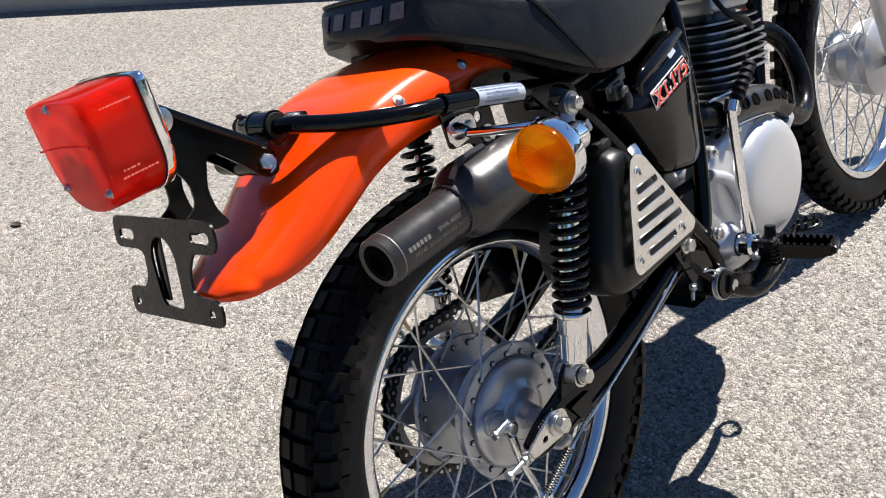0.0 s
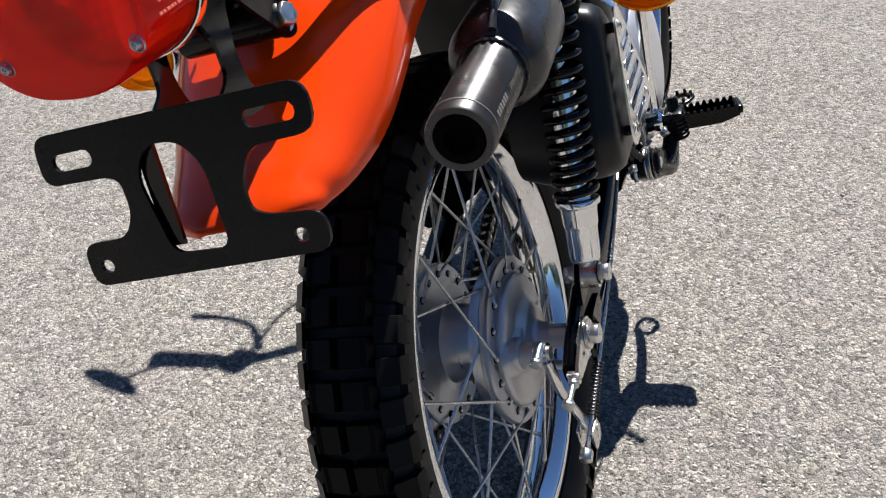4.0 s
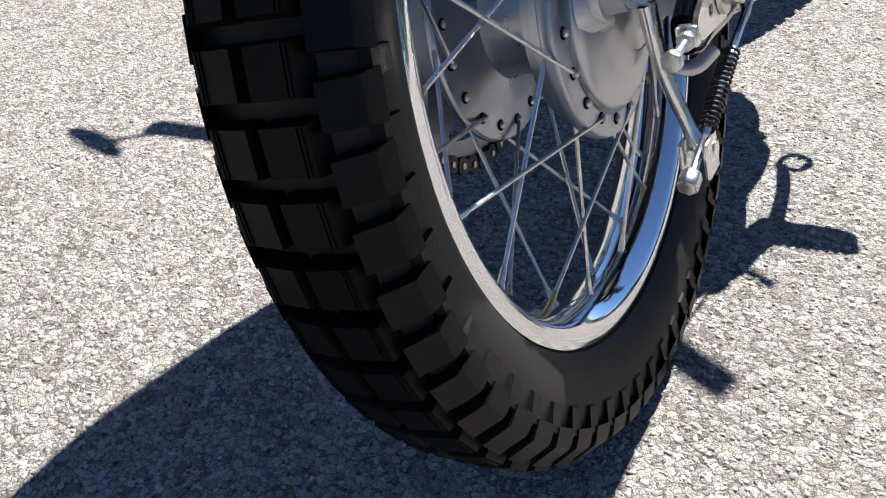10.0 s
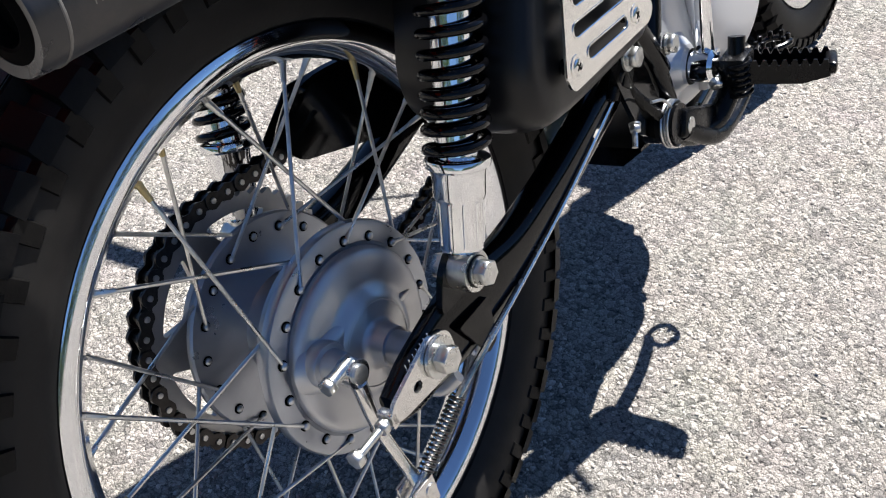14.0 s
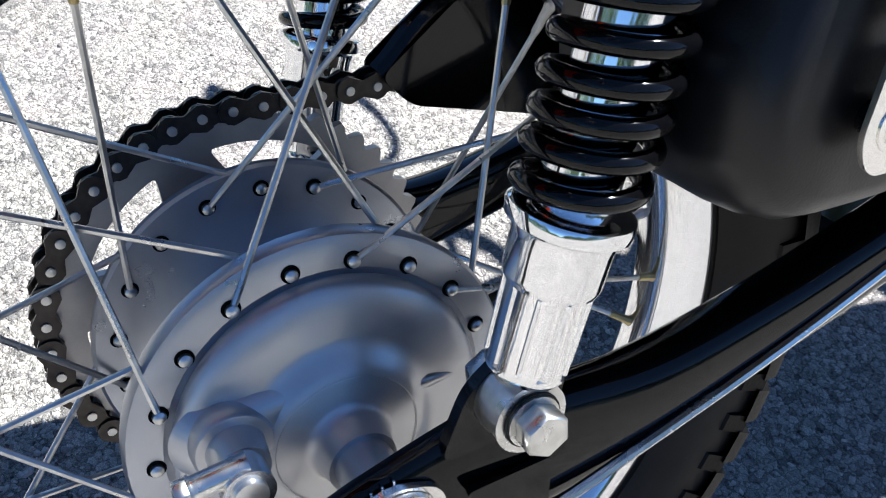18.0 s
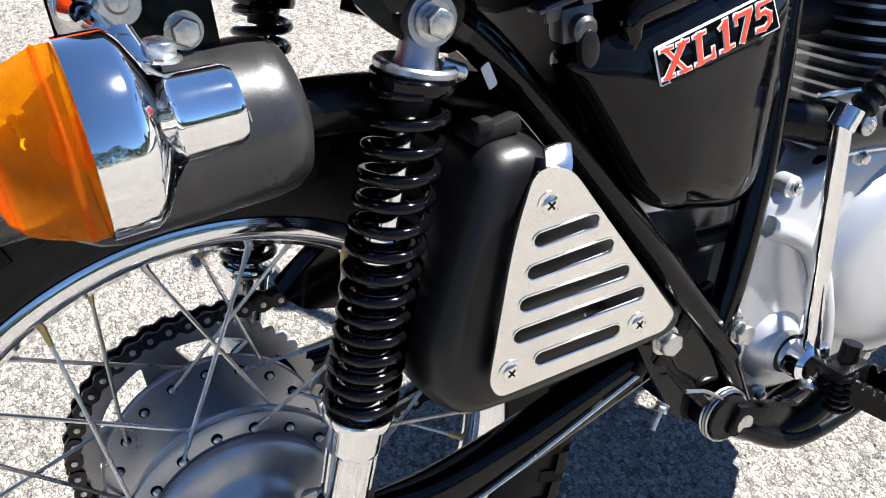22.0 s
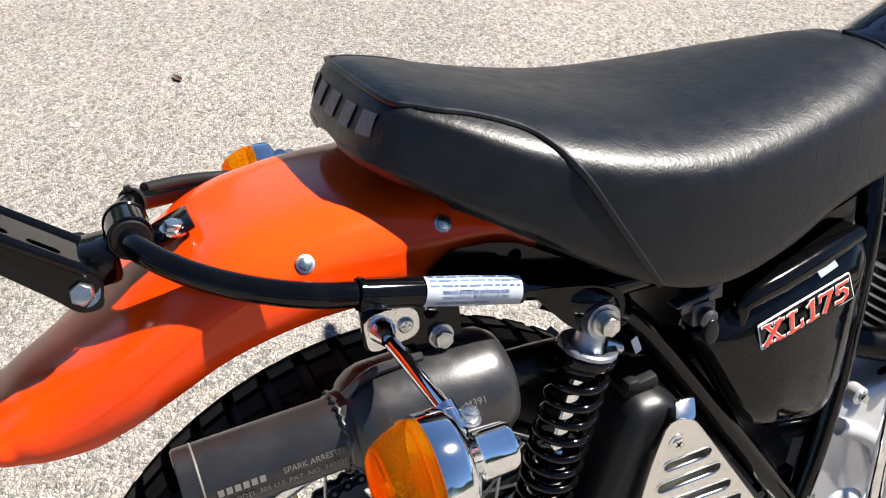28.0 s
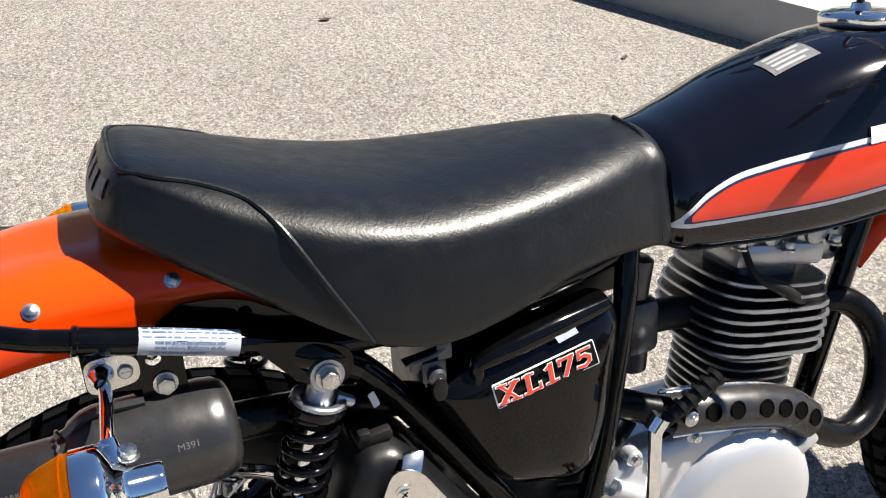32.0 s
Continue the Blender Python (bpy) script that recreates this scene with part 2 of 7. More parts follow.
AMBER = amber_lens()
RED = lens("red_lens", (1.0, 0.13, 0.045), (0.70, 0.020, 0.010), 1.3, 0.36, 0.34)
REFLECTOR = material("satin_reflector", (0.85, 0.85, 0.84), 0.22, metal=0.8)
WHITE = material("white_vinyl_film", (0.78, 0.79, 0.80), 0.35, vary=0.04, scale=60)
LABELINK = material("blue_label_print", (0.03, 0.075, 0.19), 0.4)
INK = material("printed_ink", (0.012, 0.035, 0.10), 0.4)
PAPER = material("glossy_label_paper", (0.33, 0.36, 0.41), 0.3, vary=0.08, scale=90, coat=0.3)
DECALRED = material("red_vinyl_film", (0.75, 0.05, 0.02), 0.28, coat=0.4)
SILVERFILM = material("silver_printing", (0.38, 0.39, 0.40), 0.4)
GREYPRINT = material("worn_grey_printing", (0.15, 0.15, 0.155), 0.5, vary=0.3, scale=200)
YELLOW = material("yellow_vinyl_film", (0.75, 0.36, 0.02), 0.35)
# dark lock metal, also alloy with the shade put into its colour
CARB = material("dark_and_shaded_alloy", (0.10, 0.10, 0.105), 0.4, metal=0.8, vary=0.3, scale=60)
# black paint deepened to carry the shade between the fins
FIN = material("black_paint_and_shade_fin", (0.014, 0.0145, 0.017), 0.35, metal=0.3, vary=0.15, scale=40, rough_vary=0.1, dirt=(0.06, 0.06, 0.06), dirt_amount=0.35, dirt_scale=30)
# near-black that stands for the shade inside holes and recesses
DARKHOLE = material("hole_shade_black", (0.002, 0.002, 0.002), 0.9, spec=0.05)
SIDEWALL = material("dusty_sidewall_rubber", (0.010, 0.0094, 0.009), 0.55, vary=0.2, scale=30, dirt=(0.05, 0.044, 0.038), dirt_amount=0.2, dirt_scale=18, bump=0.05, bump_scale=300, spec=0.25)


def sleeve_chrome():
    """Chrome tube drawn lengthwise: faint streaks along z bend its reflections."""
    m = material("drawn_chrome", (0.84, 0.85, 0.86), 0.07, metal=1.0, rough_vary=0.03)
    nt = m.node_tree
    co, mp, n, bu = (nt.nodes.new(k) for k in ("ShaderNodeTexCoord", "ShaderNodeMapping", "ShaderNodeTexNoise", "ShaderNodeBump"))
    mp.inputs["Scale"].default_value = (1, 1, 0.02)
    n.inputs["Scale"].default_value, n.inputs["Detail"].default_value = 130, 3
    bu.inputs["Strength"].default_value, bu.inputs["Distance"].default_value = 0.035, 0.002
    nt.links.new(co.outputs["Object"], mp.inputs["Vector"])
    nt.links.new(mp.outputs[0], n.inputs["Vector"])
    nt.links.new(n.outputs["Fac"], bu.inputs["Height"])
    nt.links.new(bu.outputs[0], nt.nodes["Principled BSDF"].inputs["Normal"])
    return m


SLEEVE = sleeve_chrome()


# ---- mesh helpers ----
def part(name, bm, mat, parent, label="", sharp=38, smooth=True):
    """One mesh object under a thing or a part."""
    me = bpy.data.meshes.new(name)
    bmesh.ops.remove_doubles(bm, verts=bm.verts, dist=1e-6)
    bmesh.ops.recalc_face_normals(bm, faces=bm.faces)
    if smooth:
        lim = radians(sharp)
        for f in bm.faces:
            f.smooth = True
        for e in bm.edges:
            if len(e.link_faces) == 2 and e.calc_face_angle(0.0) > lim:
                e.smooth = False
    bm.to_mesh(me)
    bm.free()
    me.materials.append(mat)
    ob = new(name, me)
    ob.parent = parent
    if label:
        tagged(ob, label)
    return ob


def shared(name, me, parent, m):
    ob = new(name, me)
    ob.parent = parent
    ob.matrix_basis = m
    return ob


def merge(*bms):
    out = bmesh.new()
    for b in bms:
        me = bpy.data.meshes.new("tmp")
        b.to_mesh(me)
        b.free()
        out.from_mesh(me)
        bpy.data.meshes.remove(me)
    return out


def moved(bm, m):
    bmesh.ops.transform(bm, matrix=m, verts=bm.verts)
    return bm


def catmull(pts, n=6, closed=False):
    p = [Vector(q) for q in pts]
    out = []
    k = len(p)
    for i in range(k if closed else k - 1):
        a = p[(i - 1) % k] if closed or i else p[0] * 2 - p[1]
        b, c = p[i], p[(i + 1) % k]
        d = p[(i + 2) % k] if closed or i + 2 < k else c * 2 - b
        for j in range(n):
            t = j / n
            out.append(0.5 * (2 * b + (c - a) * t + (2 * a - 5 * b + 4 * c - d) * t * t + (3 * b - a - 3 * c + d) * t ** 3))
    if not closed:
        out.append(p[-1])
    return out


def curve_at(xs, table):
    """A smooth table: table rows (x, v1, v2 ...); the values at each x of xs."""
    t = np.array(table, float)
    x, v = t[:, 0], t[:, 1:]
    d = np.zeros_like(v)
    h = np.diff(x)
    s = np.diff(v, axis=0) / h[:, None]
    d[1:-1] = (s[:-1] * h[1:, None] + s[1:] * h[:-1, None]) / (h[:-1] + h[1:])[:, None]
    d[0], d[-1] = s[0], s[-1]
    out = []
    for q in np.atleast_1d(xs):
        i = int(np.clip(np.searchsorted(x, q) - 1, 0, len(x) - 2))
        u = (q - x[i]) / h[i]
        out.append((2 * u ** 3 - 3 * u ** 2 + 1) * v[i] + (u ** 3 - 2 * u ** 2 + u) * h[i] * d[i] + (-2 * u ** 3 + 3 * u ** 2) * v[i + 1] + (u ** 3 - u ** 2) * h[i] * d[i + 1])
    return np.array(out)


def loft(rings, closed=True, caps=True):
    bm = bmesh.new()
    vs = [[bm.verts.new(p) for p in r] for r in rings]
    n = len(vs[0])
    for a, b in zip(vs, vs[1:]):
        for i in range(n if closed else n - 1):
            j = (i + 1) % n
            q = [a[i], a[j], b[j], b[i]]
            if len({tuple(v.co) for v in q}) == 4:
                bm.faces.new(q)
            else:
                u = []
                for v in q:
                    if all((v.co - w.co).length > 1e-9 for w in u):
                        u.append(v)
                if len(u) == 3:
                    bm.faces.new(u)
    if caps and closed:
        for r in (vs[0], vs[-1]):
            if len({tuple(round(c, 7) for c in v.co) for v in r}) == n:
                bm.faces.new(r)
    return bm


def revolve(profile, centre=(0, 0, 0), axis="x", seg=48, closed=False):
    """profile: (along, radius) pairs, turned about an axis through centre."""
    rings = []
    for k in range(seg):
        a = 2 * math.pi * k / seg
        c, s = math.cos(a), math.sin(a)
        ring = []
        for u, r in profile:
            p = {"x": (u, r * c, r * s), "y": (r * c, u, r * s), "z": (r * c, r * s, u)}[axis]
            ring.append(Vector(p) + Vector(centre))
        rings.append(ring)
    bm = bmesh.new()
    vs = [[bm.verts.new(p) for p in r] for r in rings]
    m = len(profile)
    for k in range(seg):
        a, b = vs[k], vs[(k + 1) % seg]
        for i in range(m if closed else m - 1):
            j = (i + 1) % m
            bm.faces.new((a[i], a[j], b[j], b[i]))
    bmesh.ops.remove_doubles(bm, verts=bm.verts, dist=1e-7)
    bmesh.ops.dissolve_degenerate(bm, edges=bm.edges, dist=1e-7)
    return bm


def turned(profile, start, end, seg=32):
    """profile (along 0..1 or metres, radius) turned about the line from start to end; along in metres from start."""
    start, end = Vector(start), Vector(end)
    bm = revolve(profile, axis="z", seg=seg)
    q = (end - start).to_track_quat("Z", "Y").to_matrix().to_4x4()
    return moved(bm, Matrix.Translation(start) @ q)


def tube(pts, r, seg=12, n=6, smooth=True, caps=True):
    path = catmull(pts, n) if smooth and len(pts) > 2 else [Vector(p) for p in pts]
    rs = [r] * len(path) if not hasattr(r, "__len__") else [float(v) for v in np.interp(np.linspace(0, 1, len(path)), np.linspace(0, 1, len(r)), r)]
    rings = []
    up = None
    for i, p in enumerate(path):
        t = (path[min(i + 1, len(path) - 1)] - path[max(i - 1, 0)]).normalized()
        if up is None:
            up = t.orthogonal().normalized()
        up = (up - t * up.dot(t)).normalized()
        side = t.cross(up)
        rings.append([p + rs[i] * (math.cos(2 * math.pi * k / seg) * up + math.sin(2 * math.pi * k / seg) * side) for k in range(seg)])
    return loft(rings, True, caps)


def bevelled(bm, width, seg=2):
    if width:
        bmesh.ops.bevel(bm, geom=[e for e in bm.edges if len(e.link_faces) == 2 and e.calc_face_angle(0) > 0.5], offset=width, segments=seg, affect="EDGES", profile=0.5, clamp_overlap=True)
    return bm


def box(size, centre, bevel=0.0, seg=2, m=None):
    bm = bmesh.new()
    bmesh.ops.create_cube(bm, size=1)
    bmesh.ops.scale(bm, vec=size, verts=bm.verts)
    bevelled(bm, bevel, seg)
    return moved(bm, Matrix.Translation(centre) @ (m or Matrix.Identity(4)))


def rounded(outline, r, n=5):
    """A closed outline of 2D points with its corners rounded; r one radius or one a corner."""
    k = len(outline)
    out = []
    for i, p in enumerate(outline):
        rad = r[i] if hasattr(r, "__len__") else r
        p, a, b = Vector(p), Vector(outline[i - 1]), Vector(outline[(i + 1) % k])
        u, v = (a - p), (b - p)
        d = min(rad, u.length * 0.48, v.length * 0.48)
        s, e = p + u.normalized() * d, p + v.normalized() * d
        for j in range(n + 1):
            t = j / n
            out.append((1 - t) ** 2 * s + 2 * t * (1 - t) * p + t * t * e)
    return out


def slot(a, b, r, n=6):
    """A 2D slot round the line a-b."""
    a, b = Vector(a), Vector(b)
    w = math.atan2(*(b - a).yx) if (b - a).length > 1e-6 else 0
    out = [b + r * Vector((math.cos(w + t), math.sin(w + t))) for t in np.linspace(-math.pi / 2, math.pi / 2, n)]
    return out + [a + r * Vector((math.cos(w + t), math.sin(w + t))) for t in np.linspace(math.pi / 2, 3 * math.pi / 2, n)]


def plate(outline, holes, place, normal, thick, bevel=0.0):
    """A flat plate with holes. place(u, v) gives the point in space; it thickens along normal."""
    bm = bmesh.new()
    edges = []
    for ring in [outline, *holes]:
        vs = [bm.verts.new(place(*p)) for p in ring]
        edges += [bm.edges.new((vs[i - 1], vs[i])) for i in range(len(vs))]
    bmesh.ops.triangle_fill(bm, edges=edges, use_beauty=True, use_dissolve=False, normal=normal)
    got = bmesh.ops.extrude_face_region(bm, geom=bm.faces[:])
    bmesh.ops.translate(bm, vec=Vector(normal) * thick, verts=[v for v in got["geom"] if isinstance(v, bmesh.types.BMVert)])
    return bm


def pillow(outline, rings, tilt=None):
    """A domed panel in the y-z plane: rings of (scale towards the middle, x)."""
    c = sum((Vector(p) for p in outline), Vector((0, 0))) / len(outline)
    out = []
    for s, x in rings:
        ring = []
        for p in outline:
            q = c + (Vector(p) - c) * s
            ring.append(Vector((x + (tilt(q) if tilt else 0), q.x, q.y)))
        out.append(ring)
    return loft(out)


def hexbolt(centre, way, across=0.013, head=0.007, washer=0.010, thick=0.002):
    """A hexagon head with washer, seated at centre and looking along way."""
    a = bmesh.new()
    bmesh.ops.create_cone(a, cap_ends=True, segments=6, radius1=across * 0.577, radius2=across * 0.577, depth=head)
    bevelled(a, across * 0.05, 1)
    moved(a, pose(0, 0, thick + head / 2))
    w = revolve([(0, 0), (0, washer), (thick, washer), (thick, 0)], axis="z", seg=20)
    d = revolve([(thick + head, 0), (thick + head + 0.0006, across * 0.2), (thick + head, across * 0.42)], axis="z", seg=12)
    q = Vector(way).to_track_quat("Z", "Y").to_matrix().to_4x4()
    return moved(merge(a, w, d), Matrix.Translation(centre) @ q)


def screw(centre, way, r=0.0065):
    """A cross-head pan screw."""
    a = revolve([(0, 0), (0, r), (0.0012, r), (0.003, r * 0.75), (0.0036, 0)], axis="z", seg=20)
    b = box((r * 1.1, r * 0.22, 0.001), (0, 0, 0.0037))
    c = box((r * 0.22, r * 1.1, 0.001), (0, 0, 0.0037))
    q = Vector(way).to_track_quat("Z", "Y").to_matrix().to_4x4()
    return moved(merge(a, b, c), Matrix.Translation(centre) @ q)


def lettering(text, size, m, mat, parent, name, label="", spacing=1.0, bold=0.0):
    """Raised writing with the built-in font as one mesh; m places its x-y plane, centred."""
    cu = bpy.data.curves.new("writing", "FONT")
    cu.offset = bold
    cu.body, cu.size, cu.align_x, cu.align_y, cu.space_character = text, size, "CENTER", "CENTER", spacing
    tmp = bpy.data.objects.new("writing", cu)
    scene.collection.objects.link(tmp)
    me = bpy.data.meshes.new_from_object(tmp.evaluated_get(bpy.context.evaluated_depsgraph_get()))
    bpy.data.objects.remove(tmp)
    me.materials.clear()
    me.materials.append(mat)
    ob = new(name, me)
    ob.parent = parent
    ob.matrix_basis = m
    if label:
        tagged(ob, label)
    return ob


RIGHT = Vector((1, 0, 0))
MID = 0.005                       # the machine's middle plane


def mirror_x(p):
    return (2 * MID - p[0], p[1], p[2])


# ---- ground ----
def ground_material():
    m = bpy.data.materials.new("worn_asphalt")
    m.use_nodes = True
    nt = m.node_tree
    L = nt.links.new
    b = nt.nodes["Principled BSDF"]
    b.inputs["Roughness"].default_value = 0.85
    b.inputs["Specular IOR Level"].default_value = 0.35
    co = nt.nodes.new("ShaderNodeTexCoord")

    def vor(scale, feature="F1", rand=1.0):
        v = nt.nodes.new("ShaderNodeTexVoronoi")
        v.feature = feature
        v.inputs["Scale"].default_value, v.inputs["Randomness"].default_value = scale, rand
        L(warp.outputs[0], v.inputs["Vector"])
        return v

    def noi(scale, detail=4):
        n = nt.nodes.new("ShaderNodeTexNoise")
        n.inputs["Scale"].default_value, n.inputs["Detail"].default_value = scale, detail
        L(co.outputs["Object"], n.inputs["Vector"])
        return n

    def rng(src, a, c, lo, hi):
        r = nt.nodes.new("ShaderNodeMapRange")
        for k, v in zip(("From Min", "From Max", "To Min", "To Max"), (a, c, lo, hi)):
            r.inputs[k].default_value = v
        L(src, r.inputs["Value"])
        return r.outputs[0]

    def mul(a, c):
        x = nt.nodes.new("ShaderNodeMath")
        x.operation = "MULTIPLY"
        L(a, x.inputs[0])
        L(c, x.inputs[1])
        return x.outputs[0]

    wn = noi(220, 3)
    warp = nt.nodes.new("ShaderNodeMixRGB")
    warp.blend_type, warp.inputs["Fac"].default_value = "LINEAR_LIGHT", 0.0035
    L(co.outputs["Object"], warp.inputs[1])
    L(wn.outputs["Color"], warp.inputs[2])
    big, edge = vor(118), vor(118, "DISTANCE_TO_EDGE")
    sml, sedge = vor(330), vor(330, "DISTANCE_TO_EDGE")
    grit = noi(900, 3)
    patch = noi(1.3, 5)
    hue = noi(11, 4)
    sep = nt.nodes.new("ShaderNodeSeparateColor")
    L(big.outputs["Color"], sep.inputs[0])
    ramp = nt.nodes.new("ShaderNodeValToRGB")
    els = ramp.color_ramp.elements
    els[0].position, els[0].color = 0.0, (0.20, 0.186, 0.172, 1)
    els[1].position, els[1].color = 1.0, (0.56, 0.515, 0.465, 1)
    for pos, col in ((0.35, (0.37, 0.340, 0.305, 1)), (0.7, (0.435, 0.398, 0.355, 1)), (0.88, (0.49, 0.447, 0.393, 1))):
        e = els.new(pos)
        e.color = col
    L(sep.outputs[0], ramp.inputs["Fac"])
    seam = mul(rng(edge.outputs["Distance"], 0.0, 0.10, 0.42, 1.05), mul(rng(noi(150, 2).outputs["Fac"], 0.30, 0.43, 0.30, 1.0), rng(noi(62, 3).outputs["Fac"], 0.29, 0.40, 0.50, 1.0)))
    fine = rng(sedge.outputs["Distance"], 0.0, 0.14, 0.60, 1.05)
    gr = rng(grit.outputs["Fac"], 0.3, 0.7, 0.65, 1.3)
    pa = rng(patch.outputs["Fac"], 0.3, 0.7, 0.84, 1.00)
    k = mul(mul(seam, fine), mul(gr, pa))
    sc = nt.nodes.new("ShaderNodeVectorMath")
    sc.operation = "SCALE"
    tint = nt.nodes.new("ShaderNodeMixRGB")
    tint.blend_type, tint.inputs["Fac"].default_value = "OVERLAY", 0.06
    L(ramp.outputs[0], tint.inputs[1])
    L(hue.outputs["Color"], tint.inputs[2])
    L(tint.outputs[0], sc.inputs[0])
    L(k, sc.inputs["Scale"])
    L(sc.outputs[0], b.inputs["Base Color"])
    add = nt.nodes.new("ShaderNodeMath")
    add.operation = "ADD"
    L(mul(rng(edge.outputs["Distance"], 0.0, 0.3, 0.0, 1.0), rng(sep.outputs[1], 0, 1, 0.35, 1.0)), add.inputs[0])
    L(rng(sedge.outputs["Distance"], 0.0, 0.3, 0.0, 0.35), add.inputs[1])
    add2 = nt.nodes.new("ShaderNodeMath")
    add2.operation = "ADD"
    L(add.outputs[0], add2.inputs[0])
    L(rng(grit.outputs["Fac"], 0.2, 0.8, 0.0, 0.35), add2.inputs[1])
    bu = nt.nodes.new("ShaderNodeBump")
    bu.inputs["Strength"].default_value, bu.inputs["Distance"].default_value = 1.0, 0.0023
    L(add2.outputs[0], bu.inputs["Height"])
    L(bu.outputs[0], b.inputs["Normal"])
    return m


bm = bmesh.new()
bmesh.ops.create_grid(bm, x_segments=1, y_segments=1, size=300)
ground = part("ground", bm, ground_material(), None)
tagged(ground, "pale worn asphalt with exposed stone chips in full sun", "ground", kind="structure")

# loose and bedded stone chips round the machine
def chip_material():
    m = material("pale_stone_chip", (0.45, 0.42, 0.39), 0.75, spec=0.4)
    nt = m.node_tree
    geo = nt.nodes.new("ShaderNodeNewGeometry")
    ramp = nt.nodes.new("ShaderNodeValToRGB")
    els = ramp.color_ramp.elements
    els[0].position, els[0].color = 0.0, (0.19, 0.175, 0.16, 1)
    els[1].position, els[1].color = 1.0, (0.60, 0.56, 0.50, 1)
    for pos, col in ((0.25, (0.31, 0.285, 0.26, 1)), (0.6, (0.40, 0.367, 0.33, 1)), (0.9, (0.47, 0.43, 0.385, 1))):
        els.new(pos).color = col
    nt.links.new(geo.outputs["Random Per Island"], ramp.inputs["Fac"])
    co, n = nt.nodes.new("ShaderNodeTexCoord"), nt.nodes.new("ShaderNodeTexNoise")
    n.inputs["Scale"].default_value, n.inputs["Detail"].default_value = 500, 4
    nt.links.new(co.outputs["Object"], n.inputs["Vector"])
    r = nt.nodes.new("ShaderNodeMapRange")
    for k, v in zip(("From Min", "From Max", "To Min", "To Max"), (0.3, 0.7, 0.75, 1.2)):
        r.inputs[k].default_value = v
    nt.links.new(n.outputs["Fac"], r.inputs["Value"])
    sc = nt.nodes.new("ShaderNodeVectorMath")
    sc.operation = "SCALE"
    nt.links.new(ramp.outputs[0], sc.inputs[0])
    nt.links.new(r.outputs[0], sc.inputs["Scale"])
    nt.links.new(sc.outputs[0], nt.nodes["Principled BSDF"].inputs["Base Color"])
    return m


def stone_chips(count, centre, reach, seed=5):
    """Flat angular chips bedded in the surface, one mesh; they thin out towards the reach."""
    rng = np.random.default_rng(seed)
    rad = reach * np.sqrt(rng.random(count * 2))
    keep = rng.random(count * 2) < np.clip((reach - rad) / (reach * 0.45), 0, 1)
    rad = rad[keep][:count]
    n, k = len(rad), 5
    ang = rng.random(n) * 2 * np.pi
    px, py = centre[0] + rad * np.cos(ang), centre[1] + rad * np.sin(ang)
    size = 0.0017 + 0.0023 * rng.random(n) ** 2.2 + 0.0028 * (rng.random(n) < 0.06) * rng.random(n)
    turn, thin = rng.random(n) * 2 * np.pi, 0.42 + 0.5 * rng.random(n)
    a = (np.arange(k) / k * 2 * np.pi)[None] + rng.uniform(-0.42, 0.42, (n, k))
    r = size[:, None] * rng.uniform(0.70, 1.35, (n, k))
    u, v = r * np.cos(a), r * np.sin(a) * thin[:, None]
    c, s = np.cos(turn)[:, None], np.sin(turn)[:, None]
    X, Y = u * c - v * s, u * s + v * c
    tilt = rng.normal(0, 0.24, (n, 2))
    top = 0.0003 + 0.0010 * rng.random(n)
    co = np.zeros((n, 2 * k, 3))
    co[:, :k, 0], co[:, :k, 1], co[:, :k, 2] = px[:, None] + X * 1.03, py[:, None] + Y * 1.03, -0.0012
    co[:, k:, 0], co[:, k:, 1] = px[:, None] + X * 0.97, py[:, None] + Y * 0.97
    co[:, k:, 2] = np.maximum(0.0001, top[:, None] + X * tilt[:, :1] + Y * tilt[:, 1:])
    tops = np.arange(k, 2 * k)[None] + 2 * k * np.arange(n)[:, None]
    i = np.arange(k)
    quads = np.stack([i, (i + 1) % k, k + (i + 1) % k, k + i], 1)[None] + 2 * k * np.arange(n)[:, None, None]
    loops = np.concatenate([tops, quads.reshape(n, -1)], 1)
    me = bpy.data.meshes.new("stone_chips")
    me.vertices.add(n * 2 * k)
    me.vertices.foreach_set("co", co.ravel())
    me.loops.add(loops.size)
    me.loops.foreach_set("vertex_index", loops.ravel().astype(np.int32))
    me.polygons.add(n * (k + 1))
    starts = (np.concatenate([[0], k + 4 * i])[None] + 5 * k * np.arange(n)[:, None]).ravel()
    me.polygons.foreach_set("loop_start", starts.astype(np.int32))
    me.update(calc_edges=True)
    me.validate()
    me.materials.append(chip_material())
    return new("stone_chips", me)


tagged(stone_chips(62000, (0.05, 0.0), 1.75), "small pale angular stone chips bedded in asphalt", "stone chips", kind="stuff")

# trees and bushes round the lot, far off and unseen; the ring cuts skylight
# only reflections show them; closing them to a full ring is an addition
LEAF = material("tree_foliage", (0.035, 0.065, 0.018), 0.6, vary=0.5, scale=2)


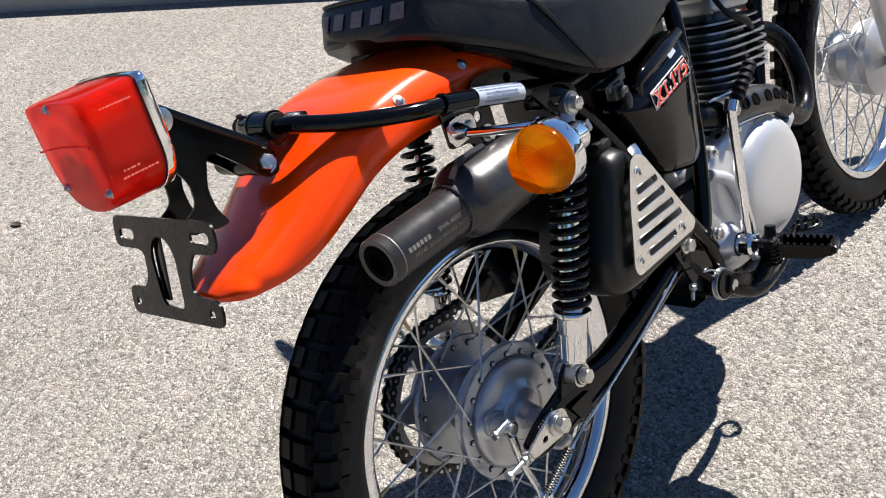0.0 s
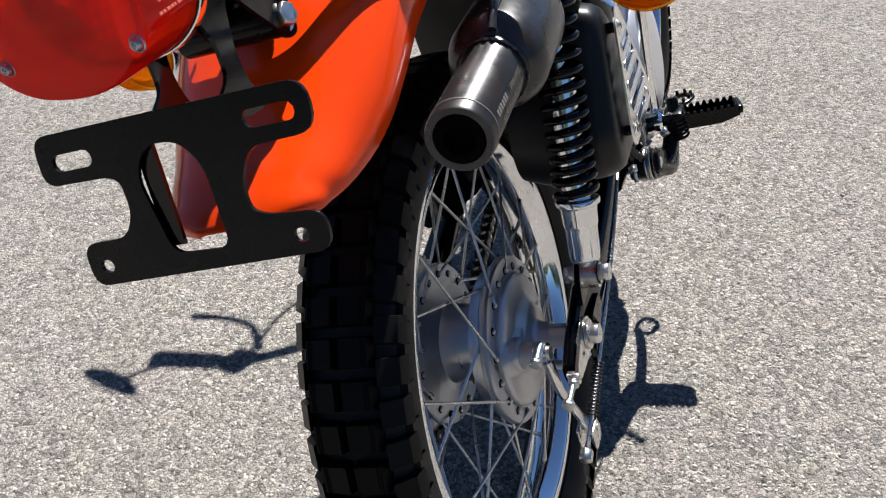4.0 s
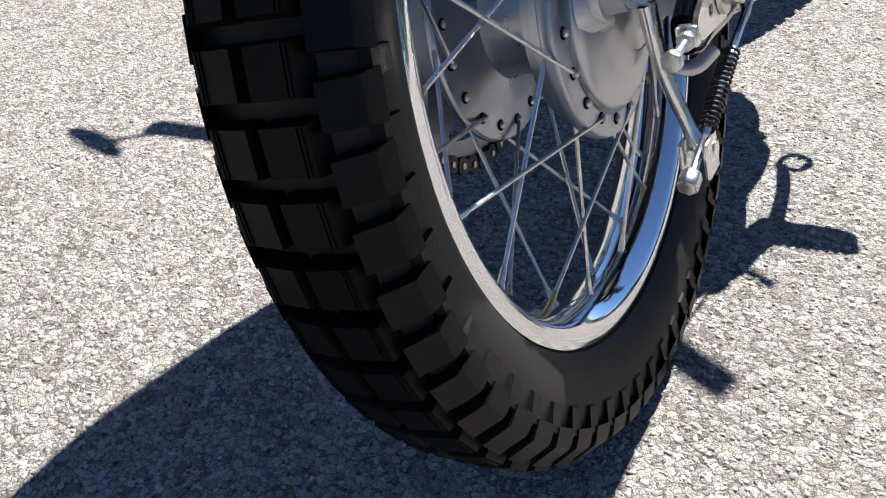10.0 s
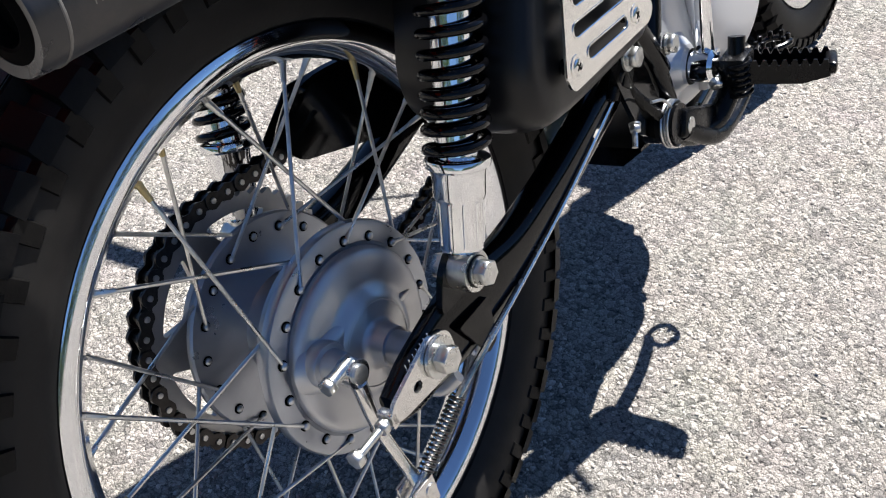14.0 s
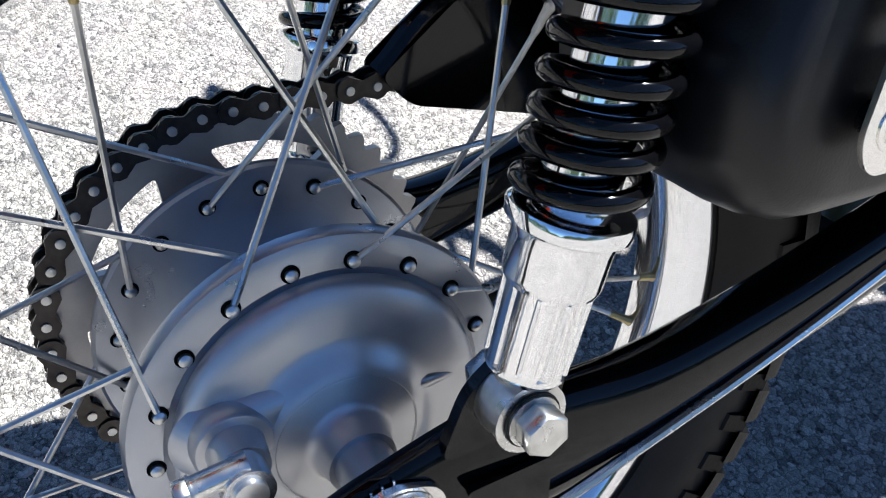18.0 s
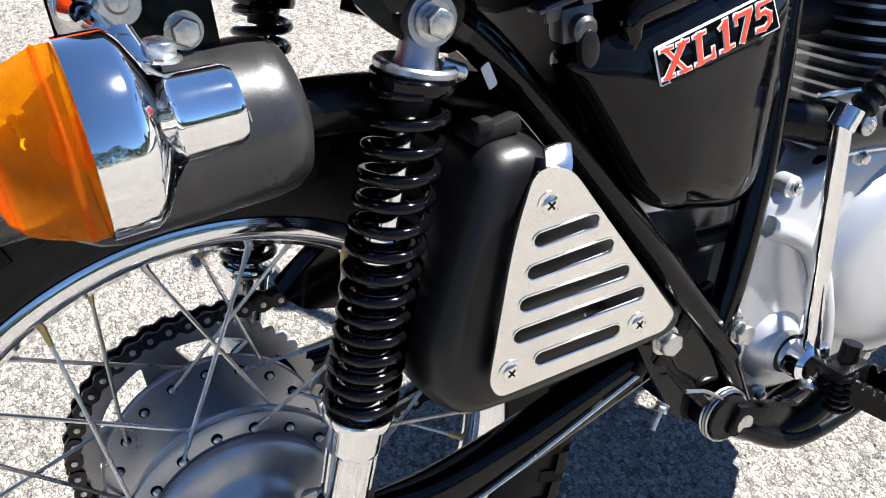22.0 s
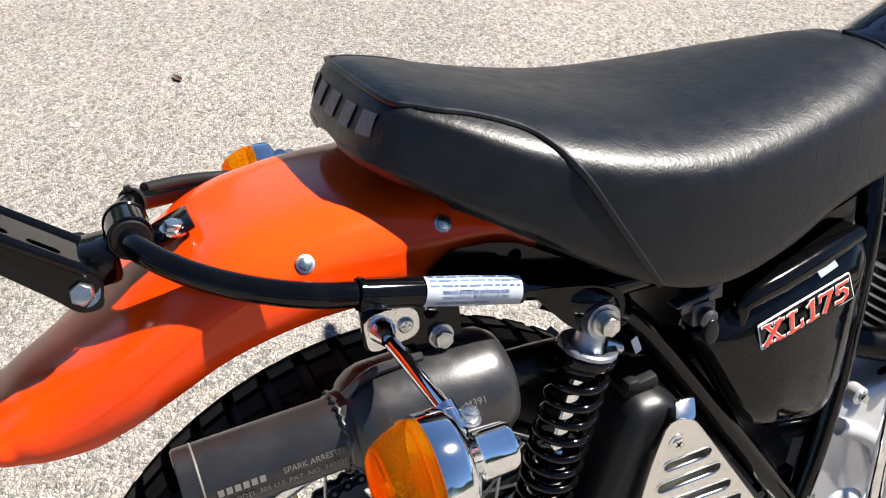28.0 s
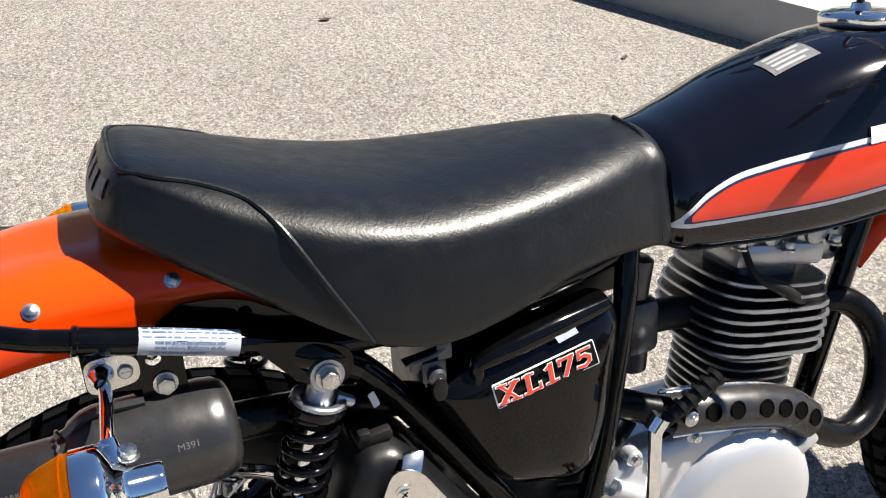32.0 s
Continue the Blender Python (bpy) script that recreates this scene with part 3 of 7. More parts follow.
def far_foliage(count, seed=8):
    rng = np.random.default_rng(seed)
    a = rng.random(count) * 2 * np.pi
    height = 3.2 + 1.7 * np.sin(a * 3 + 1) + 1.0 * np.sin(a * 8) + 0.7 * np.sin(a * 19 + 2)
    z = height * rng.random(count) ** 0.8
    d = 17 + 1.5 * np.sin(a * 5) + rng.normal(0, 0.9, count) * (1.25 - z / 7)
    c = np.stack([d * np.cos(a), d * np.sin(a) + 1.0, z + 0.1], 1)
    u, v = rng.normal(size=(2, count, 3))
    u /= np.linalg.norm(u, axis=1)[:, None]
    v -= u * (u * v).sum(1)[:, None]
    v /= np.linalg.norm(v, axis=1)[:, None]
    s = (0.13 + 0.2 * rng.random(count))[:, None]
    co = np.stack([c - u * s, c - v * s * 0.5, c + u * s, c + v * s * 0.5], 1).reshape(-1, 3)
    me = bpy.data.meshes.new("far_trees")
    me.from_pydata(co.tolist(), [], np.arange(count * 4).reshape(-1, 4).tolist())
    me.materials.append(LEAF)
    return new("far_trees", me)


tagged(far_foliage(30000), "unseen ring of green trees and bushes added round the lot", "trees", kind="stuff")

# low kerb wall along the far side of the lot
CONCRETE = material("weathered_concrete", (0.42, 0.41, 0.38), 0.8, vary=0.15, scale=8, dirt=(0.2, 0.19, 0.17), dirt_amount=0.5, dirt_scale=4, bump=0.2, bump_scale=80)
kerb_way = Vector((2.15, 1.12, 0)).normalized()
kerb_m = Matrix.Translation((-2.44, 2.03, 0)) @ Matrix.Rotation(math.atan2(kerb_way.y, kerb_way.x), 4, "Z")
kerb = part("kerb", moved(box((24, 0.35, 0.22), (0, 0.175, 0.07), 0.012), kerb_m), CONCRETE, None)
tagged(kerb, "low grey concrete kerb shading the asphalt before it", "kerb", kind="structure")

# ---- the motorcycle ----
bike = new("motorcycle")
bike.matrix_world = pose(0, 0, 0.3175, 0, -13.93, 0)
tagged(bike, "orange and black vintage trail motorcycle leaning on its side stand", "motorcycle")


# rear wheel
WX = 0.005
RIM = [(-0.0255, 0.2425), (-0.027, 0.238), (-0.0265, 0.231), (-0.023, 0.2265), (-0.018, 0.2235), (-0.010, 0.2165), (0.0, 0.2155), (0.010, 0.2165), (0.018, 0.2235),
       (0.023, 0.2265), (0.0265, 0.231), (0.027, 0.238), (0.0255, 0.2425), (0.021, 0.243), (0.019, 0.234), (0.010, 0.225), (-0.010, 0.225), (-0.019, 0.234), (-0.021, 0.243)]
rear = part("rear_wheel", revolve(RIM, (WX, 0, 0), seg=120, closed=True), RIMCHROME, bike, "chrome spoked rear wheel rim")
CARCASS = [(-0.0235, 0.2405), (-0.028, 0.2445), (-0.030, 0.2445), (-0.036, 0.251), (-0.0445, 0.263), (-0.0485, 0.277), (-0.0485, 0.289), (-0.0458, 0.300), (-0.036, 0.3085), (-0.018, 0.3115), (0, 0.313),
           (0.018, 0.3115), (0.036, 0.3085), (0.0458, 0.300), (0.0485, 0.289), (0.0485, 0.277), (0.0445, 0.263), (0.036, 0.251), (0.030, 0.2445), (0.028, 0.2445), (0.0235, 0.2405)]
CARCASS = [(math.copysign(min(abs(x), 0.03) + max(0, abs(x) - 0.03) * 0.84, x), r) for x, r in CARCASS]  # narrower shoulders
TX = WX - 0.003
part("tyre", revolve(CARCASS, (TX, 0, 0), seg=120), SIDEWALL, rear, "black knobbly trail tyre")


def block(x0, x1, half, r0, r1, tread=()):
    """A tread block at angle 0 (towards -y), between x0 and x1; r at its inner and outer side; fine ribs near its outer edge."""
    bm = bmesh.new()
    rows = []
    for s, g in ((0.0, 0.0016), (0.75, 0.0004), (1.0, -0.0004)):
        ring = []
        for x, r in ((x0, r0), (x1, r1)):
            for sg in (-1, 1):
                h = half + g
                rr = r - 0.013 + 0.013 * s
                xx = x + (g if x == x1 else -g)
                ring.append((xx, -rr * math.cos(h / r * sg), rr * math.sin(h / r * sg)))
        rows.append([bm.verts.new(ring[i]) for i in (0, 1, 3, 2)])
    for a, b in zip(rows, rows[1:]):
        for i in range(4):
            bm.faces.new((a[i], a[(i + 1) % 4], b[(i + 1) % 4], b[i]))
    bm.faces.new(rows[-1])
    for u in tread:
        x = x1 - (x1 - x0) * u
        slit = moved(box((0.0008, 0.0008, half * 1.9), (x, 0, 0)), Matrix.Translation((0, -(r0 + (r1 - r0) * (1 - u)) - 0.0002, 0)))
        bm = merge(bm, slit)
    return bm


def mesh_of(name, bm, mat, sharp=30):
    ob = part(name, bm, mat, None, sharp=sharp)
    me = ob.data
    bpy.data.objects.remove(ob)
    return me


centre_block = mesh_of("tread_block", block(0.0035, 0.0290, 0.0120, 0.3245, 0.3218, (0.13, 0.22)), RUBBER)
edge_block = mesh_of("tread_block", block(0.0335, 0.0490, 0.0112, 0.3185, 0.3050), LUGRUBBER)
lug = bmesh.new()
low = [lug.verts.new((0.0435, y, z)) for y, z in ((-0.276, -0.0072), (-0.276, 0.0072), (-0.2985, 0.0078), (-0.2985, -0.0078))]
top = [lug.verts.new((x, y, z)) for x, y, z in ((0.0475, -0.2785, -0.0058), (0.0475, -0.2785, 0.0058), (0.0495, -0.2960, 0.0064), (0.0495, -0.2960, -0.0064))]
lug.faces.new(top)
for i in range(4):
    lug.faces.new((low[i], low[(i + 1) % 4], top[(i + 1) % 4], top[i]))
side_lug = mesh_of("side_lug", lug, LUGRUBBER)
PITCH = 360 / 58
for k in range(58):
    for side in (0, 1):
        for name, me, off in (("tread_block", centre_block, 1.5), ("tread_block", edge_block, 1.5 + PITCH / 2), ("side_lug", side_lug, 1.2)):
            mm = Matrix.Translation((TX, 0, 0)) @ Matrix.Rotation(radians(-k * PITCH - off), 4, "X")
            shared(name, me, rear, mm @ Matrix.Diagonal((-1, 1, 1, 1)) if side else mm)

HUB = [(-0.0500, 0.0), (-0.0500, 0.0920), (-0.0485, 0.0937), (-0.0450, 0.0937), (-0.0432, 0.0920), (-0.0425, 0.075), (-0.040, 0.060), (-0.034, 0.047), (-0.028, 0.0445), (0.000, 0.0445), (0.006, 0.05), (0.010, 0.066), (0.014, 0.0755),
       (0.0155, 0.0805), (0.0215, 0.0815), (0.0235, 0.0855), (0.0295, 0.0870), (0.0315, 0.0905), (0.0335, 0.0938), (0.0395, 0.0942), (0.0420, 0.0927), (0.0432, 0.0890), (0.0438, 0.0775), (0.0423, 0.0755), (0.0423, 0.066)]
hub = part("hub", revolve(HUB, seg=72), DULLALU, rear, "satin grey cast alloy hub")
# dark disc laid on the flange, painted shade of a spoke hole
DOT = mesh_of("spoke_hole", revolve([(0.0, 0), (0.0, 0.0043), (0.0006, 0.0043), (0.0006, 0)], axis="x", seg=16), DARKHOLE)


def at_angle(r, deg, x):
    """Angle from straight back (-y), rising."""
    return Vector((x, -r * math.cos(radians(deg)), r * math.sin(radians(deg))))


def spoke_mesh(a, b):
    way = (b - a).normalized()
    return merge(tube([a, a + way * 0.012, b], 0.00165, 7, smooth=False))


for k in range(9):
    for x_hub, x_rim, first, sign, xo in ((0.0430, 0.006, 25, 1, 0.0022), (0.0430, 0.006, 45, -1, -0.0085), (-0.0440, -0.006, 35, 1, 0.003), (-0.0440, -0.006, 15, -1, -0.0075)):
        a = first + 40 * k
        p = at_angle(0.0810, a, x_hub + xo)
        q = at_angle(0.2165, a + 40 * sign, WX + x_rim)
        part("spoke", spoke_mesh(p, q), SPOKE, rear)
        shared("spoke_hole", DOT, rear, Matrix.Translation((0.0435 if x_hub > 0 else -0.0427, p.y, p.z)))
        way = (q - p).normalized()
        part("nipple", turned([(0, 0), (0, 0.0021), (0.012, 0.0027), (0.016, 0.0036), (0.0175, 0)], q - way * 0.0150, q + way * 0.004, 8), BRASS if k % 3 == 0 else SPOKE, rear)
        part("spoke_head", revolve([(-0.0012, 0), (-0.0012, 0.0030), (0.0012, 0.0030), (0.0022, 0.0020), (0.0026, 0)], (p.x if xo > 0 else x_hub + 0.0018, p.y, p.z), "x", 10), SPOKE, rear)

panel = part("brake_panel", revolve([(0.0415, 0.0735), (0.0460, 0.0745), (0.0480, 0.0738), (0.0502, 0.0722), (0.0518, 0.0695), (0.0532, 0.065), (0.0546, 0.058), (0.0556, 0.050), (0.0566, 0.0465), (0.0590, 0.0430), (0.0622, 0.0390), (0.0640, 0.0360), (0.0645, 0.0345), (0.0638, 0.0338), (0.0643, 0.0330), (0.0652, 0.0220), (0.0672, 0.0190), (0.0720, 0.0172), (0.0815, 0.0160), (0.0815, 0)], seg=72), ALU, bike, "satin cast alloy brake panel")
part("cam_boss", turned([(0, 0.0185), (0.0085, 0.0180), (0.0100, 0.0168), (0.0105, 0.0130), (0.0240, 0.0115), (0.0240, 0)], (0.0540, -0.049, 0.019), (0.085, -0.049, 0.019), 28), ALU, panel)
web_out = [(0.0365 * math.cos(a), 0.0365 * math.sin(a)) for a in np.linspace(-1.62, 1.68, 24)] + [(-0.046 + 0.017 * math.cos(a), 0.015 + 0.017 * math.sin(a)) for a in np.linspace(1.68, 4.66, 16)]
part("panel_web", pillow(web_out, [(1.22, 0.0505), (1.14, 0.0550), (1.07, 0.0580), (1.0, 0.0600), (0.94, 0.0612), (0.86, 0.0620), (0.7, 0.0626), (0.4, 0.0630)]), ALU, panel)
part("panel_spur", tube([(0.0570, 0.034, 0.012), (0.0552, 0.046, 0.009), (0.0525, 0.058, 0.006), (0.0495, 0.067, 0.004)], [0.0050, 0.0036, 0.0022, 0.0010], 12), ALU, panel)
part("axle_spacer", revolve([(0.078, 0.0), (0.078, 0.0135), (0.101, 0.0135), (0.101, 0)], seg=28), ALU, bike)
part("axle_nut", hexbolt((0.1215, 0.0, 0.0), RIGHT, 0.020, 0.011, 0.0165, 0.003), ZINC, bike, "zinc plated axle nut with washer")
part("axle_nut", hexbolt((-0.128, 0.0, 0.0), -RIGHT, 0.020, 0.011, 0.0165, 0.003), ZINC, bike)

# brake arm, rod and spring
arm = part("brake_arm", merge(
    turned([(0, 0), (0, 0.011), (0.014, 0.011), (0.014, 0)], (0.079, -0.051, 0.020), (0.12, -0.051, 0.020), 20),
    tube([(0.089, -0.052, 0.010), (0.0935, -0.054, -0.03), (0.104, -0.052, -0.070), (0.110, -0.052, -0.086)], [0.0065, 0.0052, 0.0050, 0.0068], 10)), STEEL, bike, "bright steel brake arm")
part("clamp_bolt", merge(turned([(0, 0), (0, 0.0055), (0.026, 0.0055), (0.026, 0)], (0.086, -0.074, 0.027), (0.086, -0.035, 0.030), 12), hexbolt((0.086, -0.071, 0.027), (0, -1, -0.05), 0.012, 0.006, 0.0065, 0.001)), ZINC, arm)
part("cam_end", revolve([(0.0925, 0), (0.0925, 0.0075), (0.0955, 0.0072), (0.096, 0)], (0, -0.051, 0.020), "x", 20), ZINC, arm)
part("clevis", merge(box((0.004, 0.024, 0.026), (0.102, -0.056, -0.092), 0.0015), box((0.004, 0.024, 0.026), (0.118, -0.056, -0.092), 0.0015), turned([(0, 0), (0, 0.006), (0.022, 0.006), (0.022, 0)], (0.099, -0.051, -0.090), (0.13, -0.051, -0.090), 14)), STEEL, arm)
ROD0, ROD1 = Vector((0.112, -0.082, -0.094)), Vector((0.124, 0.315, 0.046))
rod = part("brake_rod", merge(tube([ROD0, (0.114, -0.055, -0.082), (0.122, 0.0, -0.047), (0.125, 0.10, -0.018), (0.125, 0.2, 0.009), ROD1], 0.0028, 8)), STEEL, bike, "thin bright brake rod")
part("adjuster_nut", hexbolt((0.112, -0.080, -0.093), (-0.05, -0.9, -0.3), 0.013, 0.012, 0.006, 0.001), ZINC, rod)


def helix(a, b, radius, wire, turns, seg_turn=20, ease=None, side=8):
    a, b = Vector(a), Vector(b)
    q = (b - a).to_track_quat("Z", "Y").to_matrix()
    n = int(turns * seg_turn)
    pts = []
    for i in range(n + 1):
        t = i / n
        h = ease(t) if ease else t
        w = 2 * math.pi * turns * t
        pts.append(a + q @ Vector((radius * math.cos(w), radius * math.sin(w), (b - a).length * h)))
    return tube(pts, wire, side, smooth=False)


part("rod_spring", helix((0.115, -0.046, -0.077), (0.122, 0.006, -0.044), 0.0058, 0.0010, 16, 12, side=6), CHAIN, rod)
part("torque_lug", tube([(0.066, 0.01, -0.05), (0.09, 0.02, -0.06), (0.105, 0.03, -0.05)], 0.006, 10), ALU, panel)


# swing arm
def arm_loft(sign):
    tab = [(-0.050, -0.012, 0.013, 0.0075), (-0.03, -0.010, 0.022, 0.0080), (0.0, -0.006, 0.027, 0.0085), (0.05, -0.003, 0.033, 0.0105), (0.085, -0.002, 0.030, 0.0130), (0.12, 0.001, 0.024, 0.0150),
           (0.19, 0.0125, 0.0205, 0.0155), (0.29, 0.037, 0.0195, 0.0155), (0.41, 0.070, 0.0195, 0.0155)]
    rings = []
    for y, (z, h, w) in zip(np.linspace(-0.05, 0.41, 40), curve_at(np.linspace(-0.05, 0.41, 40), tab)):
        x = 0.1085 if sign > 0 else -0.1085
        ring = []
        for k in range(20):
            t = 2 * math.pi * k / 20
            c, s = math.cos(t), math.sin(t)
            ring.append((x + w * math.copysign(abs(c) ** 0.6, c), y, z + h * math.copysign(abs(s) ** 0.6, s)))
        rings.append(ring)
    return loft(rings)


part("swing_arm", arm_loft(1), BLACK, bike, "gloss black tubular swing arm")
part("swing_arm", arm_loft(-1), BLACK, bike)
for sg in (1, -1):
    x = 0.1085 * sg
    lug = part("shock_lug", merge(plate(rounded([(0.02, 0.02), (0.075, 0.02), (0.082, 0.045), (0.053, 0.062), (0.035, 0.05)], 0.008), [], lambda u, v: Vector((x + 0.004, u, v)), RIGHT, 0.006)), BLACK, bike)
part("swing_arm_gusset", plate(rounded([(0.028, 0.004), (0.07, 0.004), (0.066, -0.036), (0.052, -0.040)], 0.004), [], lambda u, v: Vector((0.121, u, v)), RIGHT, 0.003), BLACK, bike)

# chain adjuster
adj = part("chain_adjuster", plate(rounded([(0.019, 0.012), (-0.002, 0.020), (-0.056, 0.001), (-0.064, -0.010), (-0.052, -0.016), (0.010, -0.022), (0.022, -0.008)], 0.008), [slot((-0.029, -0.005), (-0.027, -0.005), 0.0042)], lambda u, v: Vector((0.1175, u, v)), RIGHT, 0.0035), STEEL, bike, "bright steel chain adjuster plate")
part("adjuster_bolt", merge(turned([(0, 0), (0, 0.003), (0.045, 0.003), (0.045, 0)], (0.115, -0.056, -0.010), (0.115, -0.101, -0.011), 10), hexbolt((0.115, -0.094, -0.011), (0, -1, 0), 0.012, 0.006, 0.0062, 0.0005), hexbolt((0.115, -0.064, -0.0105), (0, -1, 0), 0.011, 0.005, 0.0058, 0.0005)), ZINC, adj)
part("adjuster_fork", box((0.014, 0.008, 0.014), (0.114, -0.058, -0.010), 0.002), STEEL, adj)
for k in range(7):
    part("index_mark", box((0.0008, 0.0009, 0.006), (0.1178, -0.030 + 0.005 * k, 0.0135 + 0.0008 * k)), STEEL, adj)

# sprocket and chain
SPX, CR = -0.082, 0.1115
teeth = []
NT = 48
for k in range(NT * 6):
    a = 2 * math.pi * k / (NT * 6)
    teeth.append((0.1070 + 0.0030 * math.cos(NT * a), a))
out2 = [Vector((r * math.cos(a), r * math.sin(a))) for r, a in teeth]
holes = []
for k in range(6):
    a0 = math.pi / 3 * k + 0.25
    arc = [(0.0925, a0 + t) for t in np.linspace(-0.36, 0.36, 9)] + [(0.070, a0 + t) for t in np.linspace(0.22, -0.22, 6)]
    holes.append(rounded([(r * math.cos(a), r * math.sin(a)) for r, a in arc], 0.006, 3))
part("sprocket", plate(out2, holes, lambda u, v: Vector((SPX - 0.003, u, v)), RIGHT, 0.006), SPROCKET, bike, "worn steel rear sprocket with large cut-outs")
part("sprocket_carrier", revolve([(-0.079, 0), (-0.079, 0.070), (-0.070, 0.066), (-0.058, 0.058), (-0.0505, 0.056)], seg=40), DULLALU, bike)
C2, R2 = Vector((0.46, 0.05)), 0.030


def chain_path(n):
    d = C2.length
    base = math.atan2(C2.y, C2.x)
    off = math.acos((CR - R2) / d)
    a1, a2 = base + off, base - off + 2 * math.pi
    pts = [Vector((CR * math.cos(t), CR * math.sin(t))) for t in np.linspace(a1, a2, 160)]
    pts += [pts[-1].lerp(C2 + R2 * Vector((math.cos(a2), math.sin(a2))), t) for t in np.linspace(0, 1, 90)][1:]
    pts += [C2 + R2 * Vector((math.cos(t), math.sin(t))) for t in np.linspace(a2 - 2 * math.pi, a1, 40)][1:]
    pts += [pts[-1].lerp(pts[0], t) for t in np.linspace(0, 1, 90)][1:]
    p = np.array([tuple(q) for q in pts])
    s = np.concatenate([[0], np.cumsum(np.hypot(*np.diff(p, axis=0).T))])
    u = np.linspace(0, s[-1], n, endpoint=False)
    return np.stack([np.interp(u, s, p[:, 0]), np.interp(u, s, p[:, 1])], 1)


def link_bm(wide):
    h = 0.0080
    out = []
    for t in np.linspace(-math.pi / 2, math.pi / 2, 7):
        out.append((h + h * 0.92 * math.cos(t), h * 0.95 * math.sin(t)))
    out.append((0.0, 0.0046))
    for t in np.linspace(math.pi / 2, 3 * math.pi / 2, 7):
        out.append((-h + h * 0.92 * math.cos(t), h * 0.95 * math.sin(t)))
    out.append((0.0, -0.0046))
    bms = []
    for x in (-wide, wide - 0.0016):
        bms.append(plate([Vector(o) for o in out], [], lambda u, v, x=x: Vector((x, u, v)), RIGHT, 0.0016))
    for y in (-h, h):
        bms.append(revolve([(-0.004, 0.0042), (0.004, 0.0042)], (0, y, 0), "x", 8))
    return merge(*bms)


inner, outer = mesh_of("chain_link", link_bm(0.0062), CHAIN), mesh_of("chain_link", link_bm(0.0080), CHAIN)
def pin_bm(wide):
    return merge(*[revolve([(-wide - 0.0012, 0), (-wide - 0.0012, 0.0026), (wide + 0.0012, 0.0026), (wide + 0.0014, 0.0014), (wide + 0.0014, 0)], (0, y, 0), "x", 10) for y in (-0.0080, 0.0080)])


pins = mesh_of("link_pin", pin_bm(0.0080), SPOKE)
NL = 86
cp = chain_path(NL)
chain = part("chain", revolve([(-0.003, 0), (-0.003, 0.0043), (0.003, 0.0043), (0.003, 0)], (SPX, cp[0][0], cp[0][1]), "x", 10), CHAIN, bike, "dark oiled roller chain")
for i in range(NL):
    a, b = cp[i], cp[(i + 1) % NL]
    mid, d = (a + b) / 2, b - a
    shared("chain_link", outer if i % 2 else inner, chain, Matrix.Translation((SPX, mid[0], mid[1])) @ Matrix.Rotation(math.atan2(d[1], d[0]), 4, "X"))
    if i % 2:
        shared("link_pin", pins, chain, Matrix.Translation((SPX, mid[0], mid[1])) @ Matrix.Rotation(math.atan2(d[1], d[0]), 4, "X"))
guard_out = rounded([(0.088, 0.112), (0.140, 0.147), (0.236, 0.138), (0.34, 0.124), (0.36, 0.03), (0.264, 0.042), (0.150, 0.078), (0.105, 0.092)], 0.008)
part("chain_guard", merge(plate(guard_out, [], lambda u, v: Vector((SPX + 0.012, u, v)), RIGHT, 0.002), tube([(SPX + 0.006, 0.09, 0.112), (SPX + 0.006, 0.14, 0.145), (SPX + 0.006, 0.236, 0.136), (SPX + 0.006, 0.34, 0.122)], 0.007, 8), plate(guard_out, [], lambda u, v: Vector((SPX - 0.016, u, v)), RIGHT, 0.002)), BLACK, bike, "black steel chain guard")


